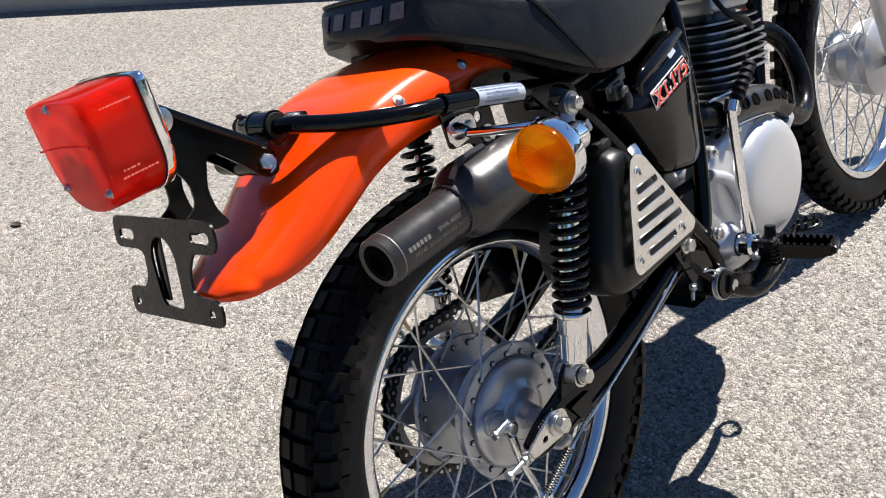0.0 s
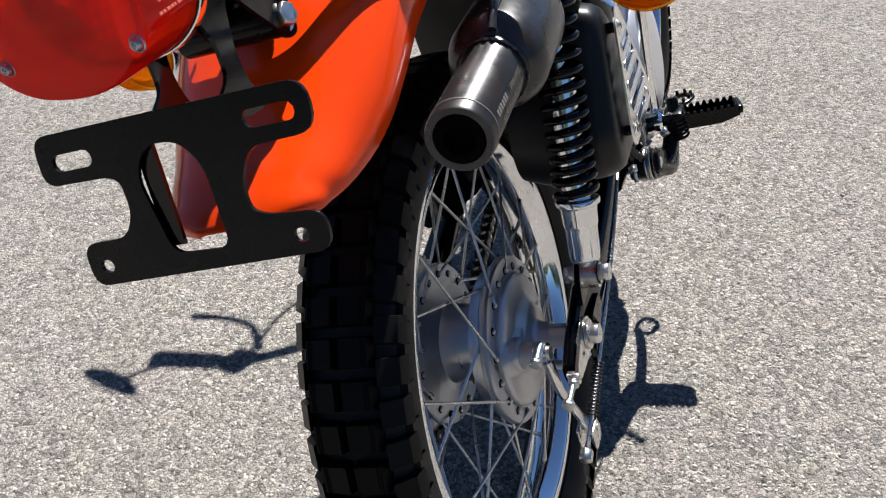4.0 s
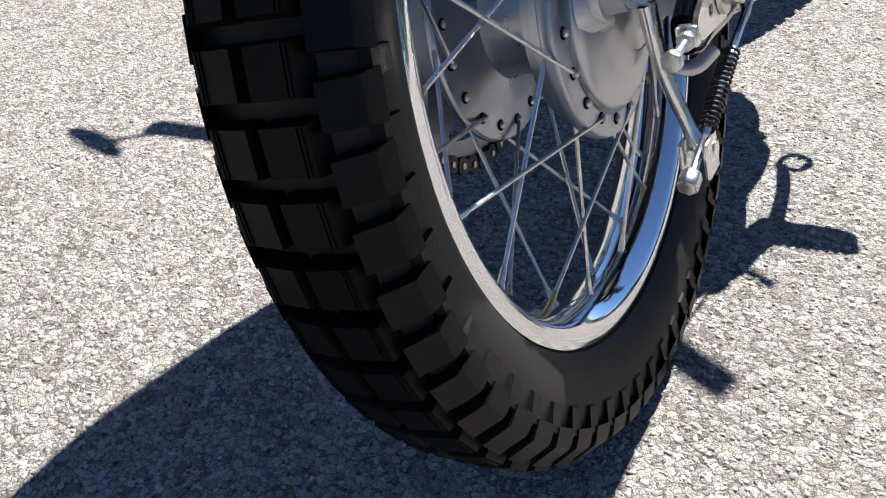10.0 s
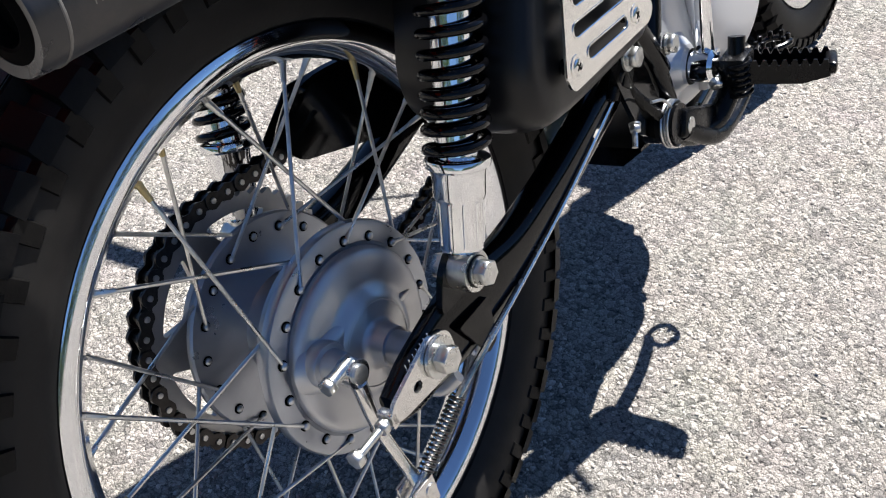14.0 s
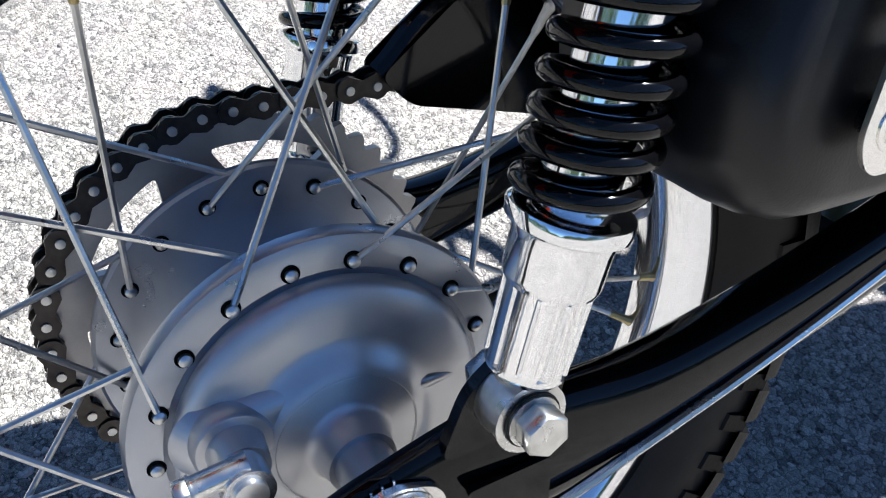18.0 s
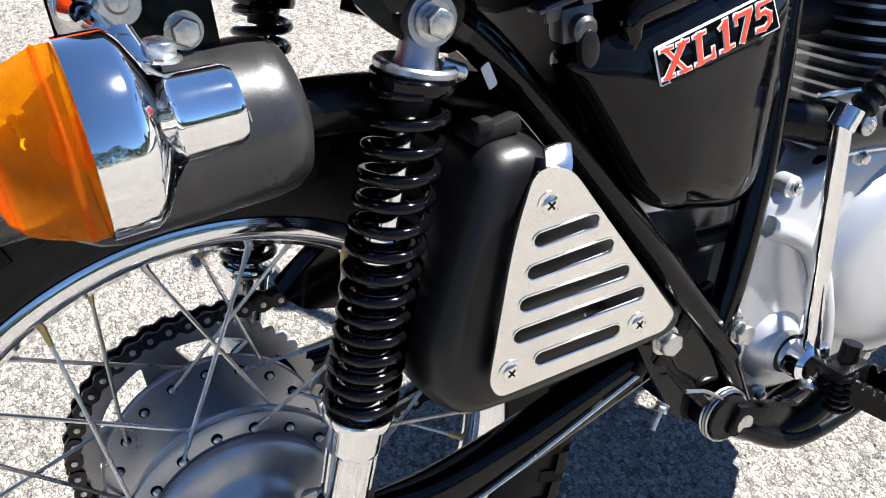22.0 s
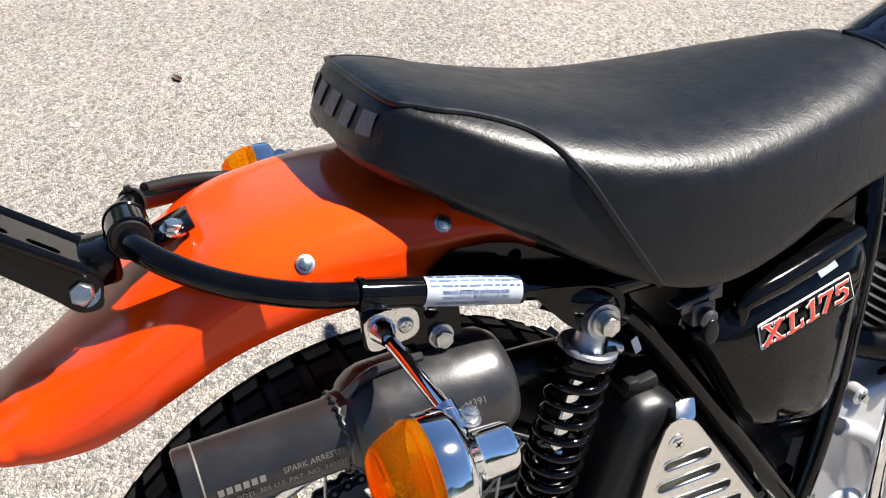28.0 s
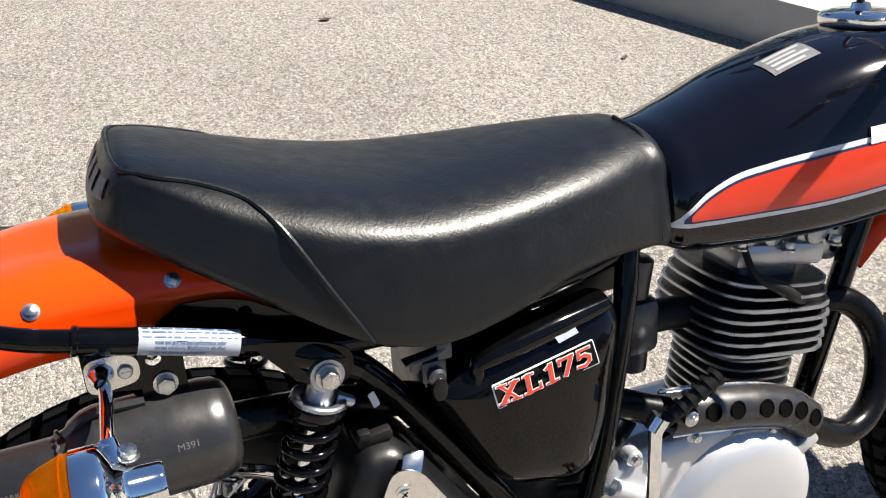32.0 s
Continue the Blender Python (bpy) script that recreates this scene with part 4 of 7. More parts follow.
# rear shocks
def shock(low, high, parent):
    low, high = Vector(low), Vector(high)
    n = (high - low).length
    way = (high - low).normalized()
    at = lambda s: low + way * s
    body = part("shock_absorber", turned([(0.015, 0), (0.015, 0.0125), (0.0155, 0.0150), (0.0175, 0.0163), (0.019, 0.0160), (0.0205, 0.0166), (0.054, 0.0172), (0.0565, 0.0186), (0.0585, 0.0192), (0.074, 0.0196), (0.078, 0.0208), (0.080, 0.0238), (0.084, 0.0244), (0.086, 0.0238), (0.087, 0.0220), (0.087, 0.0150), (0.215, 0.0150), (0.216, 0.0065), (n - 0.02, 0.0065), (n - 0.02, 0)], low, high, 40), SLEEVE, parent, "chrome shock absorber with black spring")
    ease = lambda t: (0.0 + 0.62 * t + 0.38 * t * t) if t > 0 else 0
    part("spring", helix(at(0.0905), at(n - 0.0390), 0.0216, 0.0040, 14.5, 28, lambda t: min(1, 0.02 * min(1, t * 12) + 0.98 * (0.62 * t + 0.38 * t ** 1.5)), 10), BLACK, body, "gloss black coil spring")
    part("spring_seat", turned([(n - 0.0390, 0.012), (n - 0.0390, 0.0245), (n - 0.0360, 0.0258), (n - 0.0320, 0.0258), (n - 0.0300, 0.0235), (n - 0.0300, 0.012)], low, high, 32), BLACK, body, "black spring seat")
    part("spring_collar", turned([(n - 0.0305, 0.016), (n - 0.0305, 0.0235), (n - 0.0290, 0.0248), (n - 0.0260, 0.0248), (n - 0.0245, 0.0232), (n - 0.0252, 0.0185), (n - 0.0280, 0.0150)], low, high, 32), DULLALU, body, "dull silver split collar")
    part("bump_rubber", turned([(n - 0.054, 0), (n - 0.054, 0.012), (n - 0.040, 0.014), (n - 0.040, 0)], low, high, 20), GRIP, body)
    part("lower_eye", merge(revolve([(-0.0125, 0.0085), (-0.0125, 0.0160), (0.0125, 0.0160), (0.0125, 0.0085)], low, "x", 28, True), turned([(0.010, 0.011), (0.024, 0.015)], low, high, 20)), ZINC, body)
    part("bush", revolve([(-0.0135, 0.0), (-0.0135, 0.0125), (0.0138, 0.0125), (0.0138, 0.0)], low, "x", 20), GRIP, body)
    part("upper_eye", merge(revolve([(-0.011, 0.0085), (-0.011, 0.0150), (0.011, 0.0150), (0.011, 0.0085)], high, "x", 28, True), turned([(n - 0.036, 0.015), (n - 0.027, 0.0140), (n - 0.022, 0.0122), (n - 0.005, 0.0112)], low, high, 16)), DULLALU, body)
    for w in np.linspace(0, 2 * math.pi, 10, endpoint=False):
        q = way.to_track_quat("Z", "Y").to_matrix()
        off = lambda r: q @ Vector((r * math.cos(w), r * math.sin(w), 0))
        part("flute", tube([at(0.022) + off(0.0164), at(0.050) + off(0.0169), at(0.055) + off(0.0172)], 0.0011, 6, 2), SLEEVE, body)
    if low.x > 0:
        part("preload_pin", turned([(0, 0), (0, 0.0055), (0.014, 0.0055), (0.016, 0.004), (0.016, 0)], at(n - 0.031) + Vector((0.0, 0.017, 0)), at(n - 0.031) + Vector((0.01, 0.053, -0.02)), 14), ZINC, body)
    for s in (-1, 1):
        part("bolt", hexbolt((low.x + s * 0.0135, low.y, low.z), RIGHT * s, 0.018, 0.010, 0.0115, 0.0015), ZINC, body)
        part("bolt", hexbolt((high.x + s * 0.0115, high.y, high.z), RIGHT * s, 0.0155, 0.009, 0.0112, 0.002), ZINC, body)
    return body


shock((0.123, 0.053, 0.042), (0.141, 0.151, 0.3735), bike)
shock(mirror_x((0.130, 0.053, 0.042)), mirror_x((0.146, 0.151, 0.377)), bike)


# frame tubes
def pair(name, pts, r, mat, seg=14, label=""):
    part(name, tube(pts, r, seg), mat, bike, label)
    part(name, tube([mirror_x(p) for p in pts], r, seg), mat, bike)


part("frame_tube", tube([(0.118, 0.155, 0.385), (0.120, 0.21, 0.330), (0.126, 0.305, 0.190), (0.130, 0.385, 0.068), (0.130, 0.405, 0.035)], 0.0135, 14), BLACK, bike, "gloss black frame tube")
FRONT_TUBE = [(0.130, 0.390, 0.058), (0.128, 0.411, 0.11), (0.121, 0.440, 0.20), (0.111, 0.463, 0.30), (0.101, 0.478, 0.37), (0.085, 0.488, 0.43)]
pair("frame_tube", FRONT_TUBE, 0.0125, BLACK)
pair("frame_tube", [(0.128, 0.145, 0.392), (0.120, 0.25, 0.385), (0.11, 0.38, 0.39), (0.08, 0.50, 0.40), (0.03, 0.62, 0.42)], 0.0125, BLACK)
pair("frame_tube", [(0.130, 0.395, 0.05), (0.125, 0.44, -0.055), (0.10, 0.52, -0.085), (0.075, 0.70, -0.085), (0.05, 0.78, -0.05)], 0.0125, BLACK)
part("frame_tube", tube([(0.03, 0.775, -0.05), (0.03, 0.79, 0.06), (0.03, 0.818, 0.17), (0.03, 0.856, 0.31), (0.03, 0.90, 0.45)], 0.0145, 14), BLACK, bike)
part("steering_head", turned([(0, 0), (0, 0.026), (0.16, 0.026), (0.16, 0)], (MID, 0.94, 0.42), (MID, 0.865, 0.60), 24), BLACK, bike)
pair("shock_bracket", [(0.116, 0.12, 0.398), (0.130, 0.148, 0.385), (0.118, 0.18, 0.36)], 0.019, BLACK)
for sg in (1, -1):
    px = MID + sg * 0.131
    part("shock_bracket", merge(plate(rounded([(0.09, 0.415), (0.15, 0.402), (0.178, 0.388), (0.176, 0.362), (0.15, 0.353), (0.125, 0.372)], 0.014), [], lambda u, v: Vector((px, u, v)), RIGHT, 0.006)), BLACK, bike)
part("rear_mudflap", loft([[(x, 0.33 - 0.25 * t + 0.02 * math.sin(3 * t), 0.05 + 0.33 * t + 0.02 * x * x) for x in np.linspace(-0.075, 0.085, 8)] + [(x, 0.337 - 0.25 * t + 0.02 * math.sin(3 * t), 0.055 + 0.33 * t) for x in np.linspace(0.085, -0.075, 8)] for t in np.linspace(0, 0.52, 8)]), PLASTIC, bike, "black inner mudguard")

part("seat_bracket", plate(rounded([(0.022, 0.434), (0.045, 0.449), (0.075, 0.447), (0.100, 0.440), (0.165, 0.400), (0.155, 0.385), (0.10, 0.402), (0.03, 0.420)], 0.006), [], lambda u, v: Vector((0.110, u, v)), RIGHT, 0.003), BLACK, bike, "black frame bracket with a round hole")
# dark disc on the bracket in place of a shaded opening
part("bracket_hole", revolve([(0.1131, 0), (0.1131, 0.006), (0.1134, 0.006), (0.1134, 0)], (0, 0.096, 0.430), "x", 16), DARKHOLE, bike)
# boxes added to block the daylight between seat and side cover
part("under_seat_filler", merge(box((0.19, 0.20, 0.07), (MID, 0.155, 0.415), 0.01, m=Matrix.Rotation(-0.35, 4, "X")), box((0.15, 0.26, 0.08), (MID, 0.36, 0.385), 0.012)), PLASTIC, bike, "black filler boxes added under the seat to keep the gap dark")

# the mudguard's tail and all that it carries stand bent over to the right
def swing(p):
    return Vector((p[0] + 0.014 * min(1.05, max(0.0, (-0.02 - p[1]) / 0.32)), p[1], p[2]))


def swung(bm):
    for v in bm.verts:
        v.co = swing(v.co)
    return bm


# rear mudguard: ridge and edge along its length
FEND = [  # s, ridge y, ridge z, edge y, edge z, half width
    (0.00, 0.20, 0.470, 0.20, 0.395, 0.085), (0.15, 0.11, 0.487, 0.09, 0.412, 0.098), (0.30, 0.03, 0.492, 0.00, 0.420, 0.102), (0.44, -0.05, 0.491, -0.065, 0.422, 0.103), (0.57, -0.115, 0.479, -0.125, 0.411, 0.101),
    (0.68, -0.165, 0.451, -0.170, 0.391, 0.097), (0.78, -0.210, 0.423, -0.207, 0.373, 0.090), (0.87, -0.250, 0.401, -0.240, 0.361, 0.079), (0.94, -0.284, 0.384, -0.276, 0.358, 0.066), (0.985, -0.306, 0.370, -0.302, 0.359, 0.048), (1.0, -0.313, 0.364, -0.312, 0.360, 0.026)]


def fender_ring(s, lift=0.0):
    ry, rz, ey, ez, w = curve_at(s, FEND)[0]
    full = min(1, max(0, (0.95 - s) / 0.35))        # squarer shoulders towards the seat
    ring = []
    for u in np.linspace(-1, 1, 33):
        a = abs(u)
        e = 0.85 - 0.36 * full
        xx = math.copysign((w + lift) * math.sin(a * math.pi / 2) ** e, u)
        k = 1 - math.cos(a * math.pi / 2) ** (0.66 - 0.20 * full) if a < 1 else 1.0
        k = 0.14 * a ** 2 + 0.86 * k
        rib = 0.0022 * min(1, max(0, (0.84 - s) / 0.25)) * math.exp(-((a - 0.80) / 0.06) ** 2)
        ring.append(swing((MID + xx + math.copysign(rib, u), ry + (ey - ry) * k, rz + lift - (rz - ez) * k)))
    return ring


def fender_point(s, u):
    """A point on the mudguard's skin, u from -1 (left edge) over 0 (ridge) to 1."""
    r = fender_ring(s)
    i = (u + 1) / 2 * 32
    j = min(31, int(i))
    return r[j].lerp(r[j + 1], i - j)


S = np.concatenate([np.linspace(0, 0.9, 46), np.linspace(0.915, 1, 14)])
outer_r = [fender_ring(s) for s in S]
inner_r = [[p + Vector((-(p.x - MID) * 0.03, 0, -0.0025)) for p in r] for r in outer_r]
bm = loft([r + i[::-1] for r, i in zip(outer_r, inner_r)])
fender = part("rear_mudguard", bm, ORANGE, bike, "glossy orange rear mudguard", sharp=60)
for s, u in ((0.455, 0.73), (0.255, 0.71), (0.455, -0.73)):
    p, q = fender_point(s, u), fender_point(s, u + 0.03)
    nrm = Vector((math.copysign(0.85, u), 0, 0.52)).normalized()
    part("rivet", moved(revolve([(0, 0), (0, 0.0068), (0.0010, 0.0068), (0.0014, 0.0050), (0.0030, 0.0045), (0.0042, 0.0025), (0.0046, 0)], axis="z", seg=20), Matrix.Translation(p) @ nrm.to_track_quat("Z", "Y").to_matrix().to_4x4()), ZINC, fender)

part("frame_sticker", plate(rounded([(0.188, 0.334), (0.194, 0.337), (0.199, 0.322), (0.193, 0.319)], 0.0015, 3), [], lambda u, v: Vector((0.1335, u, v)), RIGHT, 0.0008), WHITE, bike, "small white sticker")
# grab rail
RAIL = [(MID, -0.171, 0.485), (0.030, -0.170, 0.485), (0.058, -0.163, 0.483), (0.088, -0.138, 0.473), (0.114, -0.104, 0.463), (0.131, -0.066, 0.454), (0.138, -0.025, 0.446), (0.137, 0.03, 0.431), (0.134, 0.09, 0.413), (0.126, 0.135, 0.397)]
rail = part("grab_rail", swung(merge(tube(RAIL, 0.0093, 16, 8), tube([mirror_x(p) for p in RAIL], 0.0093, 16, 8))), BLACK, bike, "black tubular grab rail round the mudguard")
for f in (lambda p: p, mirror_x):
    part("rail_sleeve", merge(tube([f((0.1385, -0.036, 0.4485)), f((0.1375, 0.03, 0.431)), f((0.1345, 0.088, 0.4135))], 0.0112, 16), turned([(0, 0.0112), (0.001, 0.0122), (0.004, 0.0122), (0.005, 0.0112)], f((0.1385, -0.038, 0.449)), f((0.1375, 0.03, 0.431)), 18)), BLACK, rail)
tie = swing(mirror_x((0.058, -0.163, 0.483)))
part("cable_tie", merge(turned([(0, 0.0098), (0, 0.0122), (0.004, 0.0122), (0.004, 0.0098)], tie, tie + Vector((-0.8, 0.6, -0.2)), 20), box((0.005, 0.006, 0.005), tie + Vector((0, 0, 0.0125)), 0.001)), GRIP, rail, "black cable tie")
part("rail_wire", tube([swing(mirror_x(p)) for p in ((0.075, -0.150, 0.486), (0.100, -0.118, 0.4765), (0.121, -0.085, 0.465), (0.135, -0.04, 0.452))], 0.0055, 10), GRIP, rail, "black wire along the rail")
# paper label wrapped on the sleeve
LA, LB = Vector((0.1380, 0.008, 0.4372)), Vector((0.1348, 0.084, 0.4147))
l_way = (LB - LA).normalized()
l_out = (RIGHT - l_way * l_way.x).normalized()
l_up = l_out.cross(l_way).normalized()


def on_label(s, a, r):
    return LA.lerp(LB, s) + r * (math.cos(a) * l_out + math.sin(a) * l_up)


part("caution_label", loft([[on_label(s, a, 0.0119 + 0.0002 * math.sin(9 * s + 3 * a)) for a in np.linspace(-0.80, 1.50, 14)] for s in np.linspace(0, 1, 12)], False, False), PAPER, rail, "white printed paper label, glossy and creased")
for txt, a in (("noise and give the best performance under", 0.36), ("normal conditions. Modifications will affect", 0.01), ("tuning and decrease performance.", -0.37)):
    nrm = (on_label(0.5, a, 1) - on_label(0.5, a, 0)).normalized()
    m = Matrix((l_way, nrm.cross(l_way), nrm)).transposed().to_4x4()
    m.translation = on_label(0.5 if len(txt) > 35 else 0.385, a, 0.01225)
    lettering(txt, 0.0052, m @ Matrix.Diagonal((0.61, 1.0, 1, 1)), LABELINK, rail, "writing", bold=0.00005)
word_rng = random.Random(12)
for a in (0.72, 1.06, 1.36):
    s0 = 0.03
    while s0 < 0.95:
        s1 = min(0.97, s0 + word_rng.uniform(0.04, 0.15))
        part("print_line", loft([[on_label(s, a + d, 0.0123) for d in (-0.055, 0, 0.055)] for s in np.linspace(s0, s1, 3)], False, False), LABELINK, rail)
        s0 = s1 + word_rng.uniform(0.012, 0.03)

# clamp that holds rail and tail bracket on the mudguard
clamp = part("rail_clamp", swung(merge(
    turned([(0, 0.0105), (0, 0.0162), (0.001, 0.0168), (0.004, 0.0168), (0.005, 0.0158), (0.031, 0.0158), (0.032, 0.0168), (0.036, 0.0168), (0.037, 0.0160), (0.037, 0.0105)], (MID - 0.013, -0.171, 0.485), (MID + 0.028, -0.170, 0.485), 28),
    box((0.040, 0.05, 0.006), (MID, -0.148, 0.474), 0.002, m=Matrix.Rotation(0.32, 4, "X")),
    box((0.044, 0.030, 0.030), (MID + 0.004, -0.196, 0.468), 0.006))), BLACK, bike, "black rail clamp with rubber bush")
part("bolt", swung(hexbolt((MID + 0.014, -0.140, 0.4785), (0.1, 0.25, 1), 0.013, 0.006, 0.010, 0.002)), ZINC, clamp)
part("bush", swung(turned([(0, 0), (0, 0.0138), (0.001, 0.0145), (0.041, 0.0145), (0.042, 0.0138), (0.042, 0)], (MID - 0.0155, -0.171, 0.485), (MID + 0.03, -0.170, 0.485), 20)), GRIP, clamp)
for sg in (1, -1):
    part("bolt", swung(hexbolt((MID + sg * 0.040, -0.209, 0.462), (sg, -0.2, 0.2), 0.015, 0.008, 0.0115, 0.002)), ZINC, clamp)
part("clamp_lug", swung(tube([(MID - 0.040, -0.209, 0.462), (MID + 0.040, -0.209, 0.462)], 0.0135, 16, smooth=False)), SATIN, clamp)

# tail bracket: two pressed arms that carry lamp and plate
BX = 0.022
def arm_plate(x):
    out = rounded([(-0.196, 0.470), (-0.221, 0.494), (-0.285, 0.550), (-0.300, 0.560), (-0.306, 0.545), (-0.306, 0.500), (-0.296, 0.480), (-0.299, 0.458), (-0.318, 0.450), (-0.318, 0.436), (-0.285, 0.428), (-0.272, 0.428), (-0.281, 0.447), (-0.281, 0.468), (-0.269, 0.495), (-0.259, 0.495), (-0.228, 0.463), (-0.215, 0.447), (-0.198, 0.447)], 0.007, 3)
    return swung(plate(out, [], lambda u, v: Vector((x, u, v)), RIGHT, 0.003))


bracket = part("tail_bracket", arm_plate(BX + 0.024), BLACK, bike, "black pressed steel tail lamp bracket")
part("bracket_arm", arm_plate(BX - 0.027), BLACK, bracket)
B0, B1 = Vector((BX, -0.203, 0.4785)), Vector((BX, -0.304, 0.5635))
web_up = (B1 - B0).normalized()
part("bracket_web", swung(plate(rounded([(-0.027, 0), (0.027, 0), (0.027, 0.130), (-0.027, 0.130)], 0.004, 2), [slot((0.012, v), (0.012, v + 0.016), 0.004) for v in (0.022, 0.058, 0.092)], lambda u, v: B0 + RIGHT * u + web_up * v, RIGHT.cross(web_up), 0.003)), BLACK, bracket)
part("bracket_back", swung(box((0.05, 0.003, 0.06), (BX, -0.312, 0.525))), BLACK, bracket)
part("bracket_strip", swung(box((0.014, 0.003, 0.075), (BX - 0.038, -0.329, 0.408), m=Matrix.Rotation(-0.26, 4, "X"))), BLACK, bracket)
for x in (BX - 0.0265, BX + 0.0265):
    part("bracket_fold", swung(tube([(x, -0.203, 0.4775), (x, -0.25, 0.5165), (x, -0.304, 0.5625)], 0.0042, 10)), BLACK, bracket)
part("grommet", swung(turned([(0, 0), (0, 0.012), (0.005, 0.012), (0.006, 0.006), (0.006, 0)], (BX + 0.03, -0.300, 0.545), (BX + 0.06, -0.300, 0.545), 20)), ZINC, bracket)

# licence plate holder
PO = rounded([(-0.086, 0.4535), (0.123, 0.4560), (0.123, 0.4265), (0.075, 0.4245), (0.0635, 0.405), (0.0640, 0.3885), (0.074, 0.3845), (0.113, 0.3835), (0.113, 0.3590), (-0.075, 0.3525), (-0.075, 0.3815), (-0.036, 0.3825), (-0.025, 0.397), (-0.026, 0.418), (-0.036, 0.4215), (-0.088, 0.4215)],
             [0.012, 0.014, 0.014, 0.010, 0.012, 0.010, 0.006, 0.012, 0.012, 0.012, 0.012, 0.010, 0.012, 0.010, 0.006, 0.012], 5)
PH = [slot((-0.0695, 0.4350), (-0.0470, 0.4355), 0.0054), slot((0.0820, 0.4395), (0.1070, 0.4400), 0.0054), slot((-0.0610, 0.3655), (-0.0585, 0.3655), 0.0042), slot((0.0930, 0.3700), (0.0950, 0.3700), 0.0042),
      rounded([(0.000, 0.436), (0.026, 0.436), (0.040, 0.420), (0.042, 0.368), (-0.002, 0.368), (-0.012, 0.418)], 0.010, 4)]
part("plate_holder", plate(PO, PH, lambda u, v: Vector((u, -0.3245 - (0.4350 - v) * 0.265, v)), Vector((0, -1, 0.26)).normalized(), 0.0028), SATIN, bike, "black licence plate holder without its plate")

# tail lamp: a boxy lens with a round-cornered, deep lower edge
TLO = [(-0.038, 0.5905), (0.024, 0.5935), (0.083, 0.5905), (0.0795, 0.552), (0.077, 0.520), (0.066, 0.502), (0.046, 0.489), (0.018, 0.4845), (-0.012, 0.489), (-0.030, 0.500), (-0.0405, 0.518), (-0.042, 0.555)]
LAMP_MID = Vector((0.020, 0.542))
LAMP_X, LAMP_Y = 0.006, -0.001
LAMP_AT = Matrix.Translation((LAMP_X, LAMP_Y, 0))


def lamp_ring(s, y):
    out = rounded(TLO, [0.008, 0.03, 0.008, 0.02, 0.02, 0.012, 0.02, 0.02, 0.02, 0.015, 0.015, 0.02], 4)
    return [Vector((q.x + LAMP_X, y + LAMP_Y, q.y)) for q in (LAMP_MID + (p - LAMP_MID) * s for p in out)]


lamp = part("tail_lamp", loft([lamp_ring(0.60, -0.300), lamp_ring(0.99, -0.303), lamp_ring(1.055, -0.3065), lamp_ring(1.07, -0.3105), lamp_ring(1.055, -0.3150), lamp_ring(1.035, -0.3155)]), CHROME, bike, "chrome based red tail lamp")
part("lens", loft([lamp_ring(1.030, -0.3145), lamp_ring(1.022, -0.330), lamp_ring(1.004, -0.362), lamp_ring(0.992, -0.3675), lamp_ring(0.965, -0.3705), lamp_ring(0.90, -0.3718), lamp_ring(0.4, -0.3725)]), RED, lamp, "red plastic lamp lens")
part("reflector", loft([lamp_ring(0.98, -0.3175), lamp_ring(0.80, -0.3168), lamp_ring(0.40, -0.3165)]), REFLECTOR, lamp)
part("bulb", moved(revolve([(-0.318, 0.008), (-0.328, 0.010), (-0.338, 0.012), (-0.347, 0.009), (-0.351, 0)], (0.024, 0, 0.560), "y", 20), LAMP_AT), REFLECTOR, lamp)
part("bulb_cup", moved(revolve([(-0.320, 0.040), (-0.340, 0.034), (-0.352, 0.030)], (0.024, 0, 0.545), "y", 24), LAMP_AT), REFLECTOR, lamp)
part("gasket", loft([lamp_ring(1.040, -0.3140), lamp_ring(1.040, -0.3165)]), GRIP, lamp)
# moulded step across the face and the reflex panel's grid behind it
step = [(x, -0.3735, 0.5480 + 0.004 * math.sin((x + 0.04) * 20)) for x in np.linspace(-0.0385, 0.076, 9)]
part("lens_step", moved(tube(step, 0.0011, 6, 2), LAMP_AT), RED, lamp)
part("lens_edge", moved(tube([(0.0805, -0.3660, 0.587), (0.0775, -0.3670, 0.555), (0.0752, -0.3670, 0.523), (0.066, -0.3670, 0.506)], 0.0013, 6, 3), LAMP_AT), RED, lamp)
for i in range(7):
    for j in range(4):
        part("reflex_prism", moved(box((0.0052, 0.0012, 0.0052), (0.026 + 0.0066 * i - 0.002 * j, -0.3690, 0.537 - 0.0066 * j), 0.0004, 1, m=Matrix.Rotation(0.785, 4, "Y")), LAMP_AT), RED, lamp)
for x, z in ((0.0205, 0.5865), (0.0685, 0.5080), (-0.0190, 0.5120)):
    part("lens_screw", moved(merge(screw((x, -0.3718, z), (0, -1, 0), 0.0032), revolve([(-0.3716, 0.0036), (-0.3724, 0.0043), (-0.3716, 0.0050)], (x, 0, z), "y", 16)), LAMP_AT), DULLALU, lamp)
LENSMARK = material("moulded_lens_mark", (0.75, 0.16, 0.12), 0.4)
# small moulded writing along the lens's side, too fine to read
mark_rng = random.Random(3)
for z0, y0, y1 in ((0.577, -0.326, -0.356), (0.516, -0.326, -0.358), (0.522, -0.342, -0.358)):
    y = y0
    while y > y1:
        w = mark_rng.uniform(0.0012, 0.0030)
        x = 0.0845 - (0.578 - z0) * 0.085
        part("moulded_mark", moved(box((0.0006, w, 0.0014), (x, y, z0)), LAMP_AT), LENSMARK, lamp)
        y -= w + 0.0012

# silencer
SCRATCH = material("stamped_letters", (0.19, 0.18, 0.165), 0.5, metal=0.5)
MA, MB = Vector((0.136, -0.186, 0.3375)), Vector((0.126, 0.07, 0.337))


